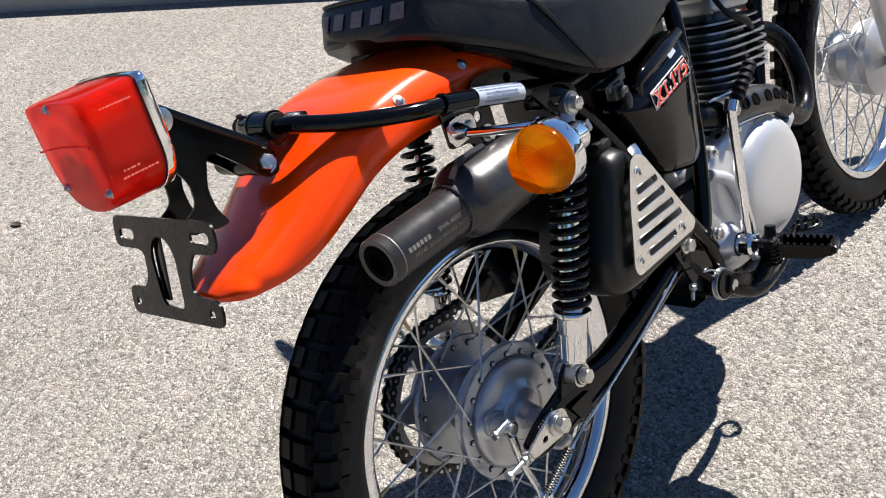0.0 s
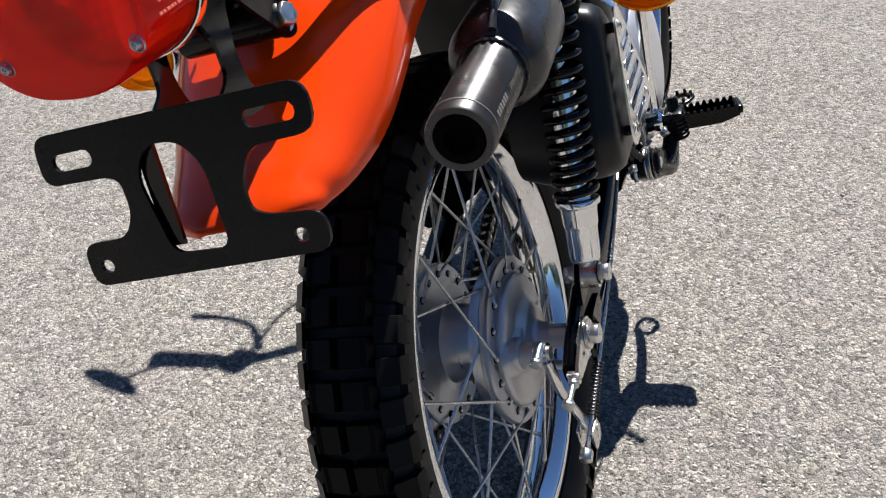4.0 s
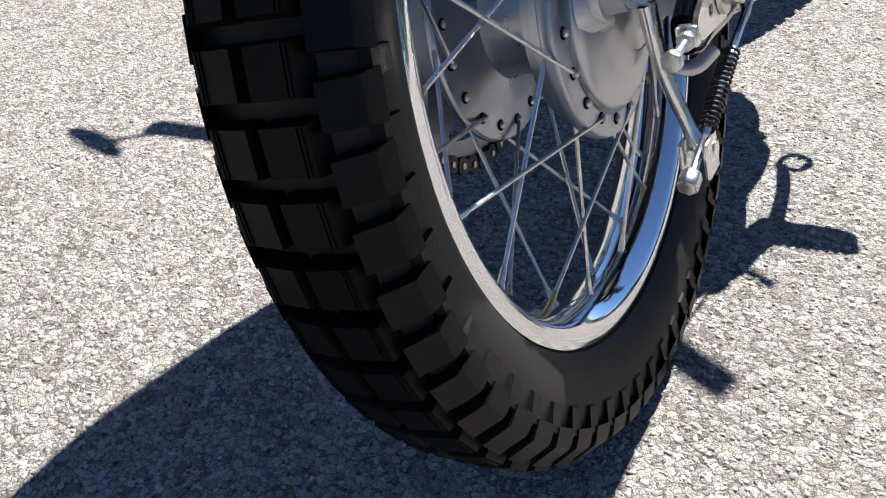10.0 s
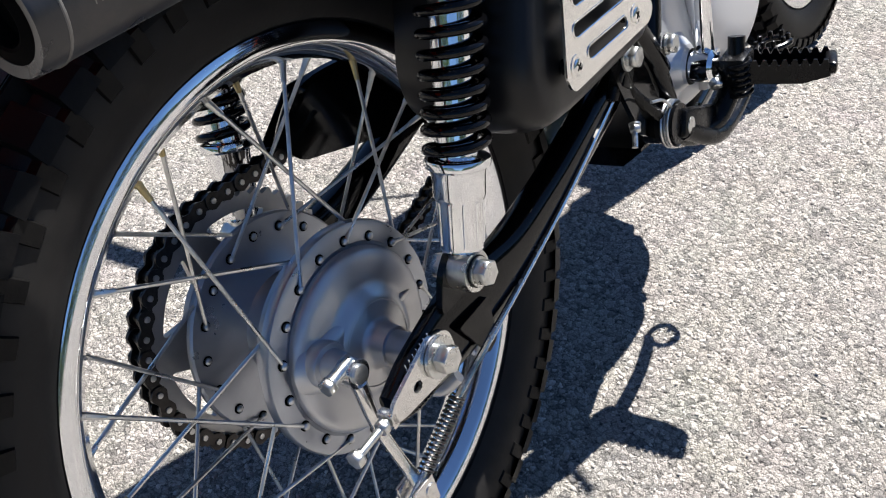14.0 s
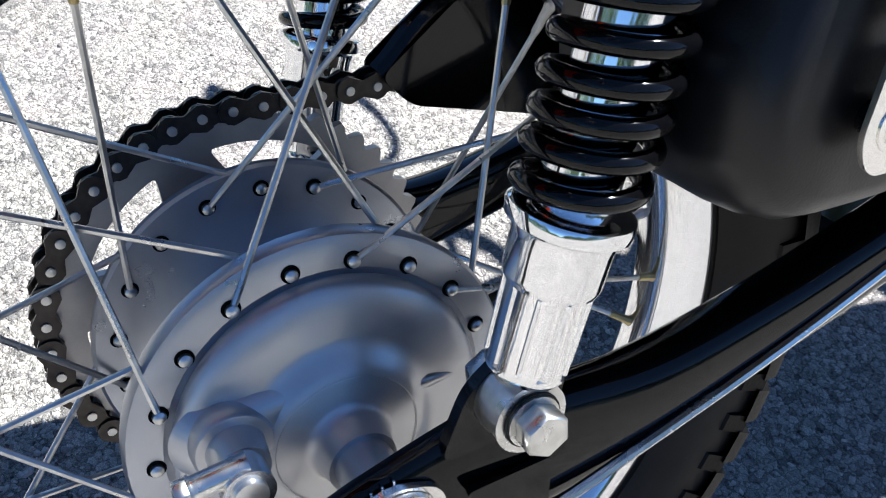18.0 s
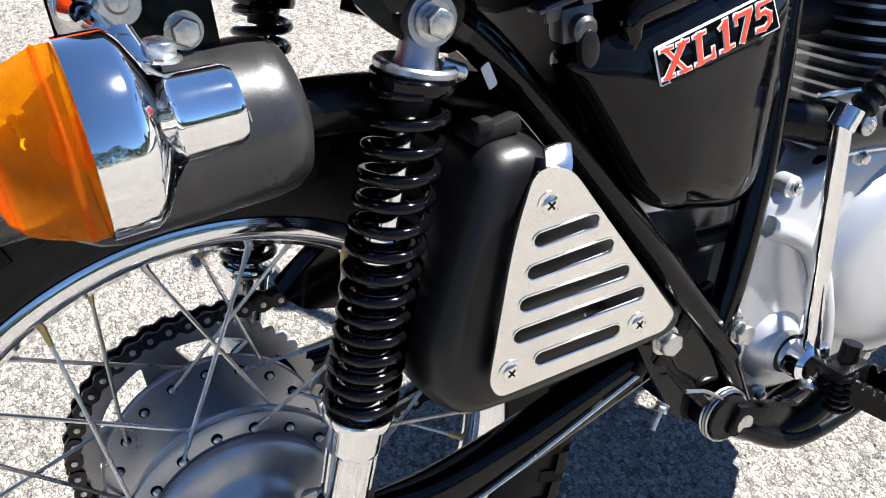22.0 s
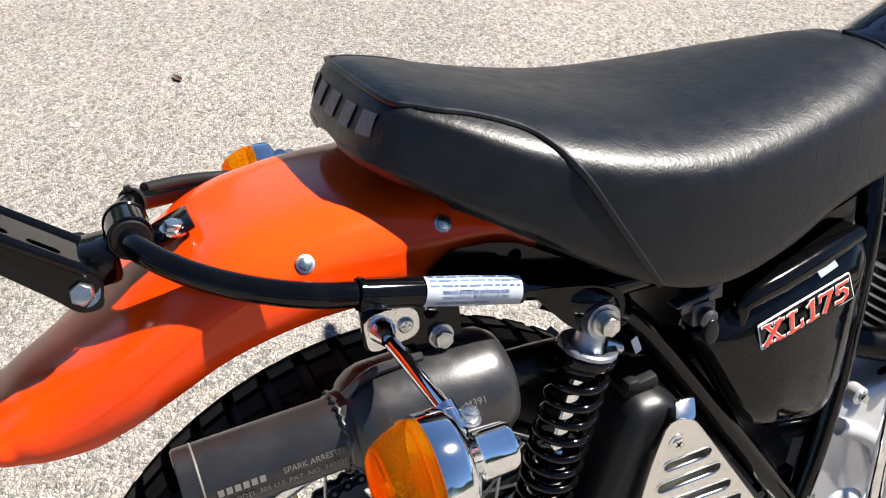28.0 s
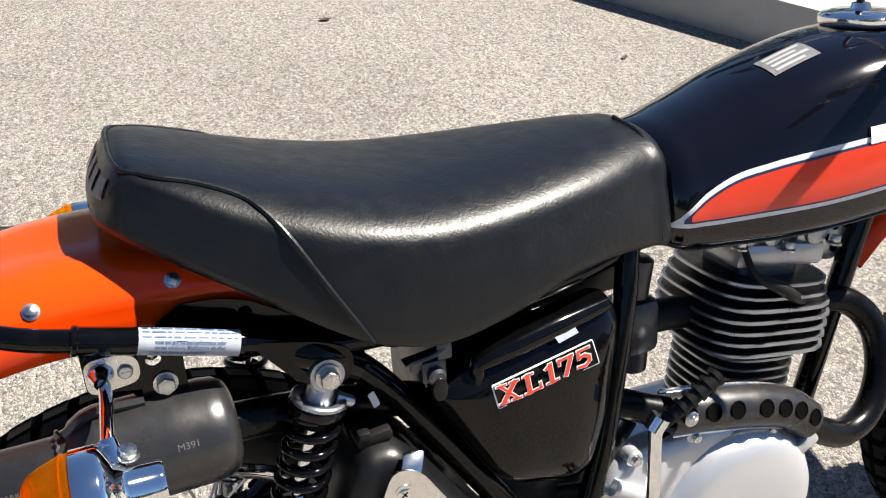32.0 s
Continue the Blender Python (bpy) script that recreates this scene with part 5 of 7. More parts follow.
def on_pipe(s, angle, r):
    """A frame on the pipe's skin, at s from its end: x along it, z outward."""
    way = (MB - MA).normalized()
    side = Vector((math.cos(angle), 0, math.sin(angle)))
    side = (side - way * side.dot(way)).normalized()
    up = side.cross(way).normalized()
    m = Matrix((way, up, side)).transposed().to_4x4()
    m.translation = MA + way * s + side * r
    return m


sil = part("silencer", turned([(0.126, 0.030), (0.130, 0.036), (0.140, 0.042), (0.150, 0.0445), (0.235, 0.0445), (0.246, 0.043), (0.254, 0.038), (0.258, 0.029), (0.259, 0)], MA, MB, 48), EXHAUST, bike, "dark heat-dulled silencer with welded tail")
part("tail_pipe", turned([(0.014, 0.0), (0.014, 0.0195), (0.005, 0.0205), (0.004, 0.0258), (0.006, 0.0270), (0.116, 0.0276), (0.121, 0.0300), (0.128, 0.0315), (0.131, 0.031)], MA, MB, 40), EXHAUST, sil, "spark arrester tail pipe")
part("bore", turned([(0.0135, 0.0), (0.0135, 0.0115), (0.0045, 0.0125), (0.0038, 0.0140), (0.0054, 0.0205), (0.013, 0.0205)], MA, MB, 32), DARKHOLE, sil)
part("end_ring", turned([(0.0165, 0.0272), (0.0170, 0.0277), (0.0178, 0.0277), (0.0183, 0.0272)], MA, MB, 40), SCRATCH, sil, "worn bright rim line")
part("weld_bead", tube([on_pipe(0.1205 + 0.0007 * math.sin(3 * k), k * 2 * math.pi / 60, 0.0302).translation for k in range(61)], [0.0016 + 0.0005 * math.sin(2.3 * k) for k in range(61)], 6, smooth=False), EXHAUST, sil, "rough weld bead")
part("weld_tab", tube([MA + Vector((0.004, 0.128, 0.034)), MA + Vector((0.004, 0.15, 0.047)), MA + Vector((0, 0.19, 0.0455))], 0.004, 8), EXHAUST, sil)
lettering("SPARK ARRESTER", 0.0066, on_pipe(0.095, 0.16, 0.0280) @ Matrix.Diagonal((0.92, 1, 1, 1)), SCRATCH, sil, "writing", "pale stamped letters")
for k in range(6):
    part("stamped_bar", moved(box((0.0042, 0.0050, 0.0003), (0, 0, 0)), on_pipe(0.028 + 0.0058 * k, 0.16, 0.0275)), SCRATCH, sil)
lettering("MODEL 305 U.S. PAT. NO. 3407575", 0.0070, on_pipe(0.076, -0.16, 0.0281) @ Matrix.Diagonal((0.84, 0.95, 1, 1)), SCRATCH, sil, "writing", "pale stamped letters")
lettering("M391", 0.008, on_pipe(0.215, 0.35, 0.0449), SCRATCH, sil, "writing", "faint stamped letters")
pair_pts = [(0.122, 0.055, 0.335), (0.112, 0.12, 0.325), (0.085, 0.22, 0.295), (0.078, 0.34, 0.25), (0.085, 0.45, 0.225), (0.105, 0.54, 0.195), (0.112, 0.60, 0.183), (0.112, 0.68, 0.160), (0.111, 0.740, 0.118), (0.107, 0.792, 0.092), (0.096, 0.843, 0.103), (0.080, 0.872, 0.148), (0.062, 0.872, 0.200), (0.045, 0.842, 0.236), (0.034, 0.79, 0.246)]
pipe = part("exhaust_pipe", tube(pair_pts, 0.0175, 20), SATIN, bike, "black curled exhaust pipe")
# perforated heat shield on the pipe
sh = catmull([(0.108, 0.525, 0.200), (0.112, 0.575, 0.194), (0.113, 0.64, 0.180), (0.112, 0.69, 0.162), (0.110, 0.725, 0.135)], 10)
rings = []
for i, p in enumerate(sh):
    t = (sh[min(i + 1, len(sh) - 1)] - sh[max(i - 1, 0)]).normalized()
    side = Vector((1, 0, 0))
    up = side.cross(t).normalized()
    rings.append([p + 0.0255 * (math.cos(a) * side + math.sin(a) * up) for a in np.linspace(-1.25, 1.9, 14)])
shield = part("heat_shield", loft(rings, False, False), EXHAUST, bike, "dark perforated heat shield with bright edges")
# the perforations are raised black discs that carry the holes' shade
for k in range(7):
    i = int((k + 0.7) / 7.4 * (len(sh) - 1))
    for a, r in ((0.35, 0.0085),):
        t = (sh[min(i + 1, len(sh) - 1)] - sh[i - 1]).normalized()
        up = RIGHT.cross(t).normalized()
        nrm = (math.cos(a) * RIGHT + math.sin(a) * up).normalized()
        part("shield_hole", moved(revolve([(0, 0), (0.0006, r), (0.0012, r), (0.0014, r + 0.0012), (0.0004, r + 0.0022)], axis="z", seg=16), Matrix.Translation(sh[i] + nrm * 0.0256) @ nrm.to_track_quat("Z", "Y").to_matrix().to_4x4()), DARKHOLE, shield)
part("shield_edge", tube([p + Vector((-0.006, -0.004, 0.0255)) for p in sh], 0.003, 8), STEEL, shield, "bright rolled upper edge")
part("shield_edge", tube([p + Vector((0.010, 0.004, -0.0235)) for p in sh], 0.0035, 8), STEEL, shield, "bright rolled lower edge")
part("bolt", screw((0.137, 0.540, 0.205), RIGHT, 0.009), ZINC, shield)
# hanger bracket under the rail
hang = part("signal_bracket", plate(rounded([(-0.036, 0.452), (0.040, 0.432), (0.040, 0.405), (0.040, 0.372), (0.006, 0.372), (-0.004, 0.392), (-0.036, 0.396)], [0.003, 0.003, 0.003, 0.006, 0.006, 0.008, 0.006]), [slot((0.017, 0.4135), (0.0175, 0.4135), 0.006)], lambda u, v: Vector((0.1270, u, v)), RIGHT, 0.003), BLACK, bike, "black signal and silencer bracket")
part("bolt", hexbolt((0.130, 0.023, 0.3915), RIGHT, 0.0135, 0.007, 0.0100, 0.002), ZINC, hang)
part("bolt", screw((0.118, 0.0165, 0.414), RIGHT, 0.0055), ZINC, hang)


# turn signals
def signal(sg, centre, base):
    c, b0 = Vector(centre), Vector(base)
    X = RIGHT * sg
    root = part("turn_signal", revolve([(-0.044, 0.0345), (-0.0435, 0.0360), (-0.028, 0.0360), (-0.024, 0.0335), (-0.018, 0.0240), (-0.014, 0.0190), (-0.011, 0.0165), (0.009, 0.0155), (0.0120, 0.0140), (0.0122, 0)], c, "y", 48), CHROME, bike, "chrome turn signal with amber lens")
    part("lens", revolve([(-0.044, 0.0345), (-0.050, 0.0343), (-0.0645, 0.0292), (-0.0700, 0.0262), (-0.0730, 0.0222), (-0.0750, 0.012), (-0.0755, 0)], c, "y", 48), AMBER, root, "ribbed amber lens")
    part("reflector", revolve([(-0.0435, 0.0335), (-0.034, 0.030), (-0.026, 0.020), (-0.022, 0.010), (-0.0215, 0)], c, "y", 32), REFLECTOR, root)
    part("bulb", revolve([(-0.022, 0.006), (-0.034, 0.0065), (-0.040, 0.0095), (-0.047, 0.0095), (-0.053, 0.006), (-0.0545, 0)], c, "y", 20), AMBER, root)
    for r in (0.004, 0.007, 0.010, 0.013, 0.016, 0.019, 0.022, 0.0245):
        y = float(np.interp(r, [0.0, 0.012, 0.0215, 0.0255], [-0.0755, -0.0750, -0.0735, -0.070]))
        part("lens_rib", revolve([(y + 0.001, r - 0.0010), (y - 0.0009, r), (y + 0.001, r + 0.0010)], c, "y", 40), AMBER, root)
    part("lens_seam", revolve([(-0.0488, 0.0343), (-0.0500, 0.0351), (-0.0512, 0.0340)], c, "y", 40), AMBER, root)
    end = c + Vector((-sg * 0.014, -0.020, 0.025))
    part("stalk", tube([b0 + X * 0.002 + Vector((0, -0.006, 0.001)), b0 + X * 0.014 + Vector((0, -0.006, 0.001)), b0 + X * 0.03 + Vector((0, -0.004, -0.002)), end], 0.0052, 16), CHROME, root)
    part("stalk_boss", turned([(0, 0.0105), (0.006, 0.0095), (0.012, 0.0068), (0.016, 0.0055)], b0 + X * 0.004 + Vector((0, -0.006, 0.001)), b0 + X * 0.03 + Vector((0, -0.006, 0.001)), 20), CHROME, root)
    part("stalk_clamp", tube([end - X * 0.009 + Vector((0, 0, 0.002)), end + X * 0.006 + Vector((0, 0.002, -0.010))], [0.0068, 0.0085], 14, smooth=False), CHROME, root)
    part("clamp_bolt", hexbolt(end + Vector((sg * 0.002, 0.011, -0.006)), (0.1, 0.2, 1), 0.011, 0.006, 0.008, 0.001), ZINC, root)
    out = rounded([(-0.021, -0.016), (0.020, -0.011), (0.020, 0.012), (-0.002, 0.016), (-0.021, 0.014)], 0.010, 4)
    part("mount_plate", plate(out, [], lambda u, v: b0 + Vector((0 if sg > 0 else -0.004, u + 0.003, v)), RIGHT, 0.005), STEEL, root)
    part("screw", screw(b0 + Vector((sg * 0.005, 0.012, 0.0)), X, 0.0062), ZINC, root)
    return root


signal(1, (0.268, -0.002, 0.392), (0.130, -0.017, 0.412))
signal(-1, (-0.222, 0.010, 0.414), (-0.118, -0.015, 0.422))
part("signal_bracket", box((0.003, 0.07, 0.05), (-0.120, 0.0, 0.42), 0.001), BLACK, bike)

# seat: rows of y, top z, bottom z, half width at the top, half width at the bottom
SEAT = [(-0.0085, 0.526, 0.517, 0.026, 0.034), (-0.006, 0.533, 0.515, 0.048, 0.058), (0.000, 0.5435, 0.512, 0.066, 0.078), (0.008, 0.5550, 0.508, 0.079, 0.091), (0.018, 0.5640, 0.503, 0.088, 0.101), (0.026, 0.5660, 0.499, 0.094, 0.106), (0.040, 0.5640, 0.491, 0.103, 0.114), (0.08, 0.5530, 0.469, 0.126, 0.134), (0.13, 0.5380, 0.437, 0.146, 0.153), (0.19, 0.5225, 0.402, 0.158, 0.167),
        (0.25, 0.5120, 0.386, 0.159, 0.167), (0.32, 0.5085, 0.392, 0.149, 0.158), (0.40, 0.5095, 0.409, 0.129, 0.139), (0.46, 0.5110, 0.408, 0.110, 0.119), (0.510, 0.5110, 0.400, 0.088, 0.101), (0.535, 0.506, 0.398, 0.079, 0.091), (0.547, 0.492, 0.41, 0.06, 0.07)]


def seat_half(y):
    zt, zb, wt_, wb = curve_at(y, SEAT)[0]
    hgt = zt - zb
    pts = []
    drop = min(0.018 + 0.028 * min(1, max(0, (y - 0.02) / 0.10)), hgt * 0.45)
    for a in np.linspace(0, 1, 12):
        t = a * math.pi / 2
        pts.append((wt_ * math.sin(t) ** 0.78, zt - drop * (1 - math.cos(t) ** 0.78 if a < 1 else 1)))
    for a in np.linspace(0, 1, 9)[1:]:
        pts.append((wt_ + (wb - wt_) * (a + 0.12 * math.sin(a * math.pi)), zt - drop - (hgt - drop - 0.006) * a))
    pts += [(wb - 0.004, zb), (wb * 0.6, zb + 0.004), (0, zb + 0.006)]
    return pts


def seat_x(y, z):
    h = seat_half(y)
    x = [p[0] for p in h[:20]]
    zz = [p[1] for p in h[:20]]
    return float(np.interp(-z, [-q for q in zz], x))


rings = []
for y in np.concatenate([np.linspace(-0.0085, 0.03, 18), np.linspace(0.04, 0.50, 50), np.linspace(0.507, 0.547, 8)]):
    h = seat_half(y)
    rings.append([Vector((MID + p[0], y, p[1])) for p in h] + [Vector((MID - p[0], y, p[1])) for p in h[-2:0:-1]])
seat = part("seat", loft(rings), VINYL, bike, "black grained vinyl bench seat with piping", sharp=50)
for f in (1, -1):
    pts = []
    for y, z in ((0.036, 0.5560), (0.050, 0.5520), (0.075, 0.5450), (0.105, 0.5330), (0.121, 0.5210), (0.136, 0.500), (0.157, 0.461), (0.177, 0.425), (0.188, 0.405)):
        pts.append((MID + f * (seat_x(y, z) + 0.0008), y, z))
    part("piping", tube(pts, 0.0028, 8), VINYL, seat)
TAIL = [(seat_x(0.036, 0.5560), 0.036, 0.5560), (0.080, 0.0215, 0.5595), (0.058, 0.0165, 0.5620), (0.03, 0.0150, 0.5628)]
part("tail_piping", tube([(MID - x, y, z) for x, y, z in TAIL] + [(MID, 0.0150, 0.5630)] + [(MID + x, y, z) for x, y, z in TAIL[::-1]], 0.0026, 8), VINYL, seat)
part("front_seam", tube([(MID + x, 0.519 + 0.002 * (1 - (x / 0.09) ** 2), z) for x, z in ((0.098, 0.405), (0.086, 0.45), (0.074, 0.483), (0.05, 0.506), (0.0, 0.5125))], 0.0022, 8), VINYL, seat)
# maker's mark round the tail as plain blocks
def tail_edge(z):
    """The tail's outline from its middle to the side, at height z, as points (x, y)."""
    pts = []
    for y in np.linspace(-0.0085, 0.06, 240):
        h = seat_half(y)
        if h[0][1] >= z:
            if not pts:
                pts += [(x, y) for x in np.linspace(0, seat_x(y, z), 20)]
            pts.append((seat_x(y, z), y))
    return np.array(pts)


levels = [tail_edge(z) for z in np.linspace(0.5360, 0.5520, 5)]
arcs = [np.concatenate([[0], np.cumsum(np.hypot(*np.diff(e, axis=0).T))]) for e in levels]
for s0 in (-0.066, -0.034, 0.0, 0.034, 0.066):
    ring = []
    for ds in np.linspace(-0.0095, 0.0095, 7):
        col = []
        for z, e, ar in zip(np.linspace(0.5360, 0.5520, 5), levels, arcs):
            x, y = np.interp(abs(s0 + ds), ar, e[:, 0]), np.interp(abs(s0 + ds), ar, e[:, 1])
            col.append(Vector((MID + math.copysign(x + 0.0006, s0 + ds), y - 0.0014, z + 0.0006)))
        ring.append(col)
    part("mark", loft(ring, False, False), GREYPRINT, seat)
part("seat_pan", loft([[(MID + x, y, z) for x, z in ((w, zb + 0.012), (w, zb - 0.006), (-w, zb - 0.006), (-w, zb + 0.012))] for y, (zt, zb, _, wb) in zip(np.linspace(0.05, 0.49, 16), curve_at(np.linspace(0.05, 0.49, 16), SEAT)) for w in (wb * 0.86,)]), SATIN, bike, "black seat base")
lock = part("helmet_lock", merge(box((0.016, 0.024, 0.022), (0.146, 0.246, 0.352), 0.003), turned([(0, 0), (0, 0.0085), (0.010, 0.0085), (0.012, 0.006), (0.012, 0)], (0.150, 0.2465, 0.350), (0.18, 0.2465, 0.348), 20)), CARB, bike, "dark helmet lock under the seat")
part("lock_flap", pillow([Vector((0.2475 + 0.0075 * math.cos(a), 0.3385 + (0.012 if math.sin(a) > 0 else 0.013) * math.sin(a))) for a in np.linspace(0, 2 * math.pi, 20, endpoint=False)], [(1.0, 0.158), (1.0, 0.1610), (0.9, 0.1630), (0.6, 0.1640), (0.3, 0.1642)]), PLASTIC, lock)
part("lock_bracket", merge(box((0.014, 0.040, 0.003), (0.145, 0.240, 0.3655), 0.001, m=Matrix.Rotation(0.12, 4, "X")), box((0.003, 0.014, 0.016), (0.152, 0.257, 0.370), 0.001), box((0.003, 0.012, 0.010), (0.151, 0.230, 0.361), 0.001)), CARB, lock)
part("lock_pin", tube([(0.150, 0.226, 0.364), (0.153, 0.246, 0.3685), (0.150, 0.263, 0.374)], 0.0026, 8), CARB, lock)

# side cover
SC = rounded([(0.240, 0.326), (0.285, 0.350), (0.356, 0.362), (0.446, 0.369), (0.458, 0.352), (0.449, 0.300), (0.441, 0.240), (0.420, 0.182), (0.397, 0.173), (0.318, 0.199), (0.296, 0.222), (0.262, 0.285)], [0.010, 0.02, 0.02, 0.008, 0.010, 0.02, 0.02, 0.010, 0.012, 0.014, 0.014, 0.02], 4)
lean = lambda q: -0.13 * max(0, q.x - 0.33) + (-0.06 * max(0, q.y - 0.325) * 6)
cover = part("side_cover", pillow(SC, [(0.96, 0.118), (1.0, 0.132), (0.985, 0.1405), (0.95, 0.1470), (0.85, 0.1535), (0.7, 0.1565), (0.5, 0.1590), (0.3, 0.1600)], lean), BLACK, bike, "gloss black side cover with model badge", sharp=50)
part("cover_ledge", tube([(0.143, 0.264, 0.3180), (0.1465, 0.280, 0.3200), (0.1480, 0.2895, 0.3300), (0.1480, 0.2900, 0.3430), (0.1475, 0.302, 0.3500), (0.1445, 0.33, 0.3535), (0.137, 0.38, 0.3590), (0.127, 0.438, 0.3640)], [0.003, 0.0055, 0.0065, 0.0085, 0.0110, 0.0120, 0.0120, 0.0080], 14), BLACK, cover)


def cover_x(y, z):
    return 0.1588 + lean(Vector((y, z)))


bp = [(0.3035, 0.3000), (0.4185, 0.3122), (0.4125, 0.3385), (0.2975, 0.3265)]
part("badge", plate([Vector(p) for p in rounded(bp, 0.002, 2)], [], lambda u, v: Vector((cover_x(u, v) + 0.0006, u, v)), RIGHT, 0.0007), WHITE, cover, "model badge, red and white on black")
bq = [(0.3047, 0.3013), (0.4172, 0.3133), (0.4115, 0.3372), (0.2990, 0.3252)]
part("badge_field", plate([Vector(p) for p in bq], [], lambda u, v: Vector((cover_x(u, v) + 0.0014, u, v)), RIGHT, 0.0003), BLACK, cover)
b_up = Vector((0.0, -0.16, 1)).normalized()
GLYPHS = {  # strokes of slab-serif letters: points, then the stroke's width
    "X": (((0.10, 0.04), (0.72, 0.96), 0.20), ((0.72, 0.04), (0.10, 0.96), 0.12), ((-0.02, 0.05), (0.30, 0.05), 0.10), ((0.50, 0.05), (0.84, 0.05), 0.10), ((-0.02, 0.95), (0.32, 0.95), 0.10), ((0.52, 0.95), (0.84, 0.95), 0.10)),
    "L": (((0.20, 0.02), (0.20, 0.98), 0.20), ((0.02, 0.06), (0.72, 0.06), 0.12), ((0.02, 0.95), (0.42, 0.95), 0.10), ((0.70, 0.02), (0.70, 0.32), 0.10)),
    "1": (((0.28, 0.02), (0.28, 0.98), 0.21), ((0.04, 0.05), (0.54, 0.05), 0.10), ((0.06, 0.82), (0.26, 0.94), 0.12)),
    "7": (((0.05, 0.92), (0.70, 0.92), 0.15), ((0.66, 0.90), (0.30, 0.02), 0.20), ((0.08, 0.68), (0.08, 0.98), 0.10)),
    "5": (((0.14, 0.92), (0.68, 0.92), 0.14), ((0.17, 0.52), (0.17, 0.95), 0.13), ((0.14, 0.58), (0.44, 0.62), (0.64, 0.46), (0.64, 0.22), (0.42, 0.07), (0.08, 0.12), 0.17))}


def glyph(char, size, grow, m):
    """One letter as flat strokes in the x-y plane of m, each thickened by grow."""
    bms, lift = [], 0.0
    for *pts, wide in GLYPHS[char]:
        for a, b in zip(pts, pts[1:]):
            a, b = Vector((*a, 0)) * size, Vector((*b, 0)) * size
            d = (b - a).normalized()
            n = Vector((-d.y, d.x, 0)) * (0.84 * wide * size / 2 + grow)
            a, b = a - d * (grow + 0.04 * size), b + d * (grow + 0.04 * size)
            up = Vector((0, 0, lift))
            bms.append(loft([[a - n + up, b - n + up], [a + n + up, b + n + up]], False, False))
            lift += 0.00003
    return moved(merge(*bms), m)


for char, u in zip("XL175", (0.3060, 0.3320, 0.3555, 0.3705, 0.3905)):
    v = 0.3040 + (u - 0.3040) * 0.1145
    b_way = Vector((-0.13 if u > 0.33 else 0.0, 1, 0.1145)).normalized()
    for mat, grow, lift in ((WHITE, 0.0009, 0.0022), (DECALRED, 0.0, 0.0029)):
        m = Matrix((b_way, b_up, RIGHT)).transposed().to_4x4()
        m.translation = (cover_x(u, v) + lift, u, v)
        part("badge_writing", glyph(char, 0.0212, grow, m @ Matrix.Diagonal((1.18, 1.0, 1, 1))), mat, cover)
pq = [(0.366, 0.3595), (0.390, 0.3625), (0.396, 0.3505), (0.372, 0.3475)]
part("patch", plate([Vector(p) for p in pq], [], lambda u, v: Vector((0.1475 - 0.16 * (u - 0.364) + (0.36 - v) * 0.40, u, v)), RIGHT, 0.0008), PAPER, cover, "blank white tape patch")

# air filter box and its slotted guard
AB = rounded([(0.158, 0.278), (0.170, 0.298), (0.205, 0.298), (0.226, 0.272), (0.332, 0.114), (0.318, 0.106), (0.18, 0.106), (0.132, 0.110), (0.114, 0.132), (0.112, 0.165), (0.136, 0.220)], [0.015, 0.02, 0.02, 0.015, 0.01, 0.01, 0.02, 0.02, 0.02, 0.02, 0.03], 5)
airbox = part("air_filter_box", pillow(AB, [(0.9, 0.055), (1.0, 0.085), (1.0, 0.135), (0.985, 0.150), (0.95, 0.162), (0.89, 0.1705), (0.80, 0.174), (0.4, 0.1755)]), PLASTIC, bike, "matt black air filter box", sharp=60)
part("box_clip", merge(box((0.030, 0.034, 0.012), (0.140, 0.186, 0.300), 0.004, m=Matrix.Rotation(0.12, 4, "X")), box((0.012, 0.012, 0.010), (0.152, 0.176, 0.306), 0.003)), GRIP, airbox)
GO = rounded([(0.190, 0.286), (0.214, 0.280), (0.297, 0.144), (0.288, 0.134), (0.152, 0.137), (0.146, 0.150), (0.172, 0.245)], [0.012, 0.014, 0.006, 0.008, 0.010, 0.008, 0.03], 5)
GH = [slot((0.190, 0.239), (0.229, 0.239), 0.0053), slot((0.184, 0.2185), (0.2395, 0.2180), 0.0055), slot((0.177, 0.198), (0.252, 0.1945), 0.0055), slot((0.171, 0.177), (0.2645, 0.1735), 0.0055), slot((0.185, 0.154), (0.2440, 0.1515), 0.0052)]
guard = part("filter_guard", plate(GO, GH, lambda u, v: Vector((0.1845, u, v)), RIGHT, 0.0022), POLISHED, bike, "polished slotted filter guard")
for h in GH:
    big = [Vector(p) for p in h]
    c = sum(big, Vector((0, 0))) / len(big)
    lip = [Vector((0.1867, p.x, p.y)) for p in big]
    part("slot_lip", tube(lip + [lip[0]], 0.0009, 6, smooth=False, caps=False), POLISHED, guard)
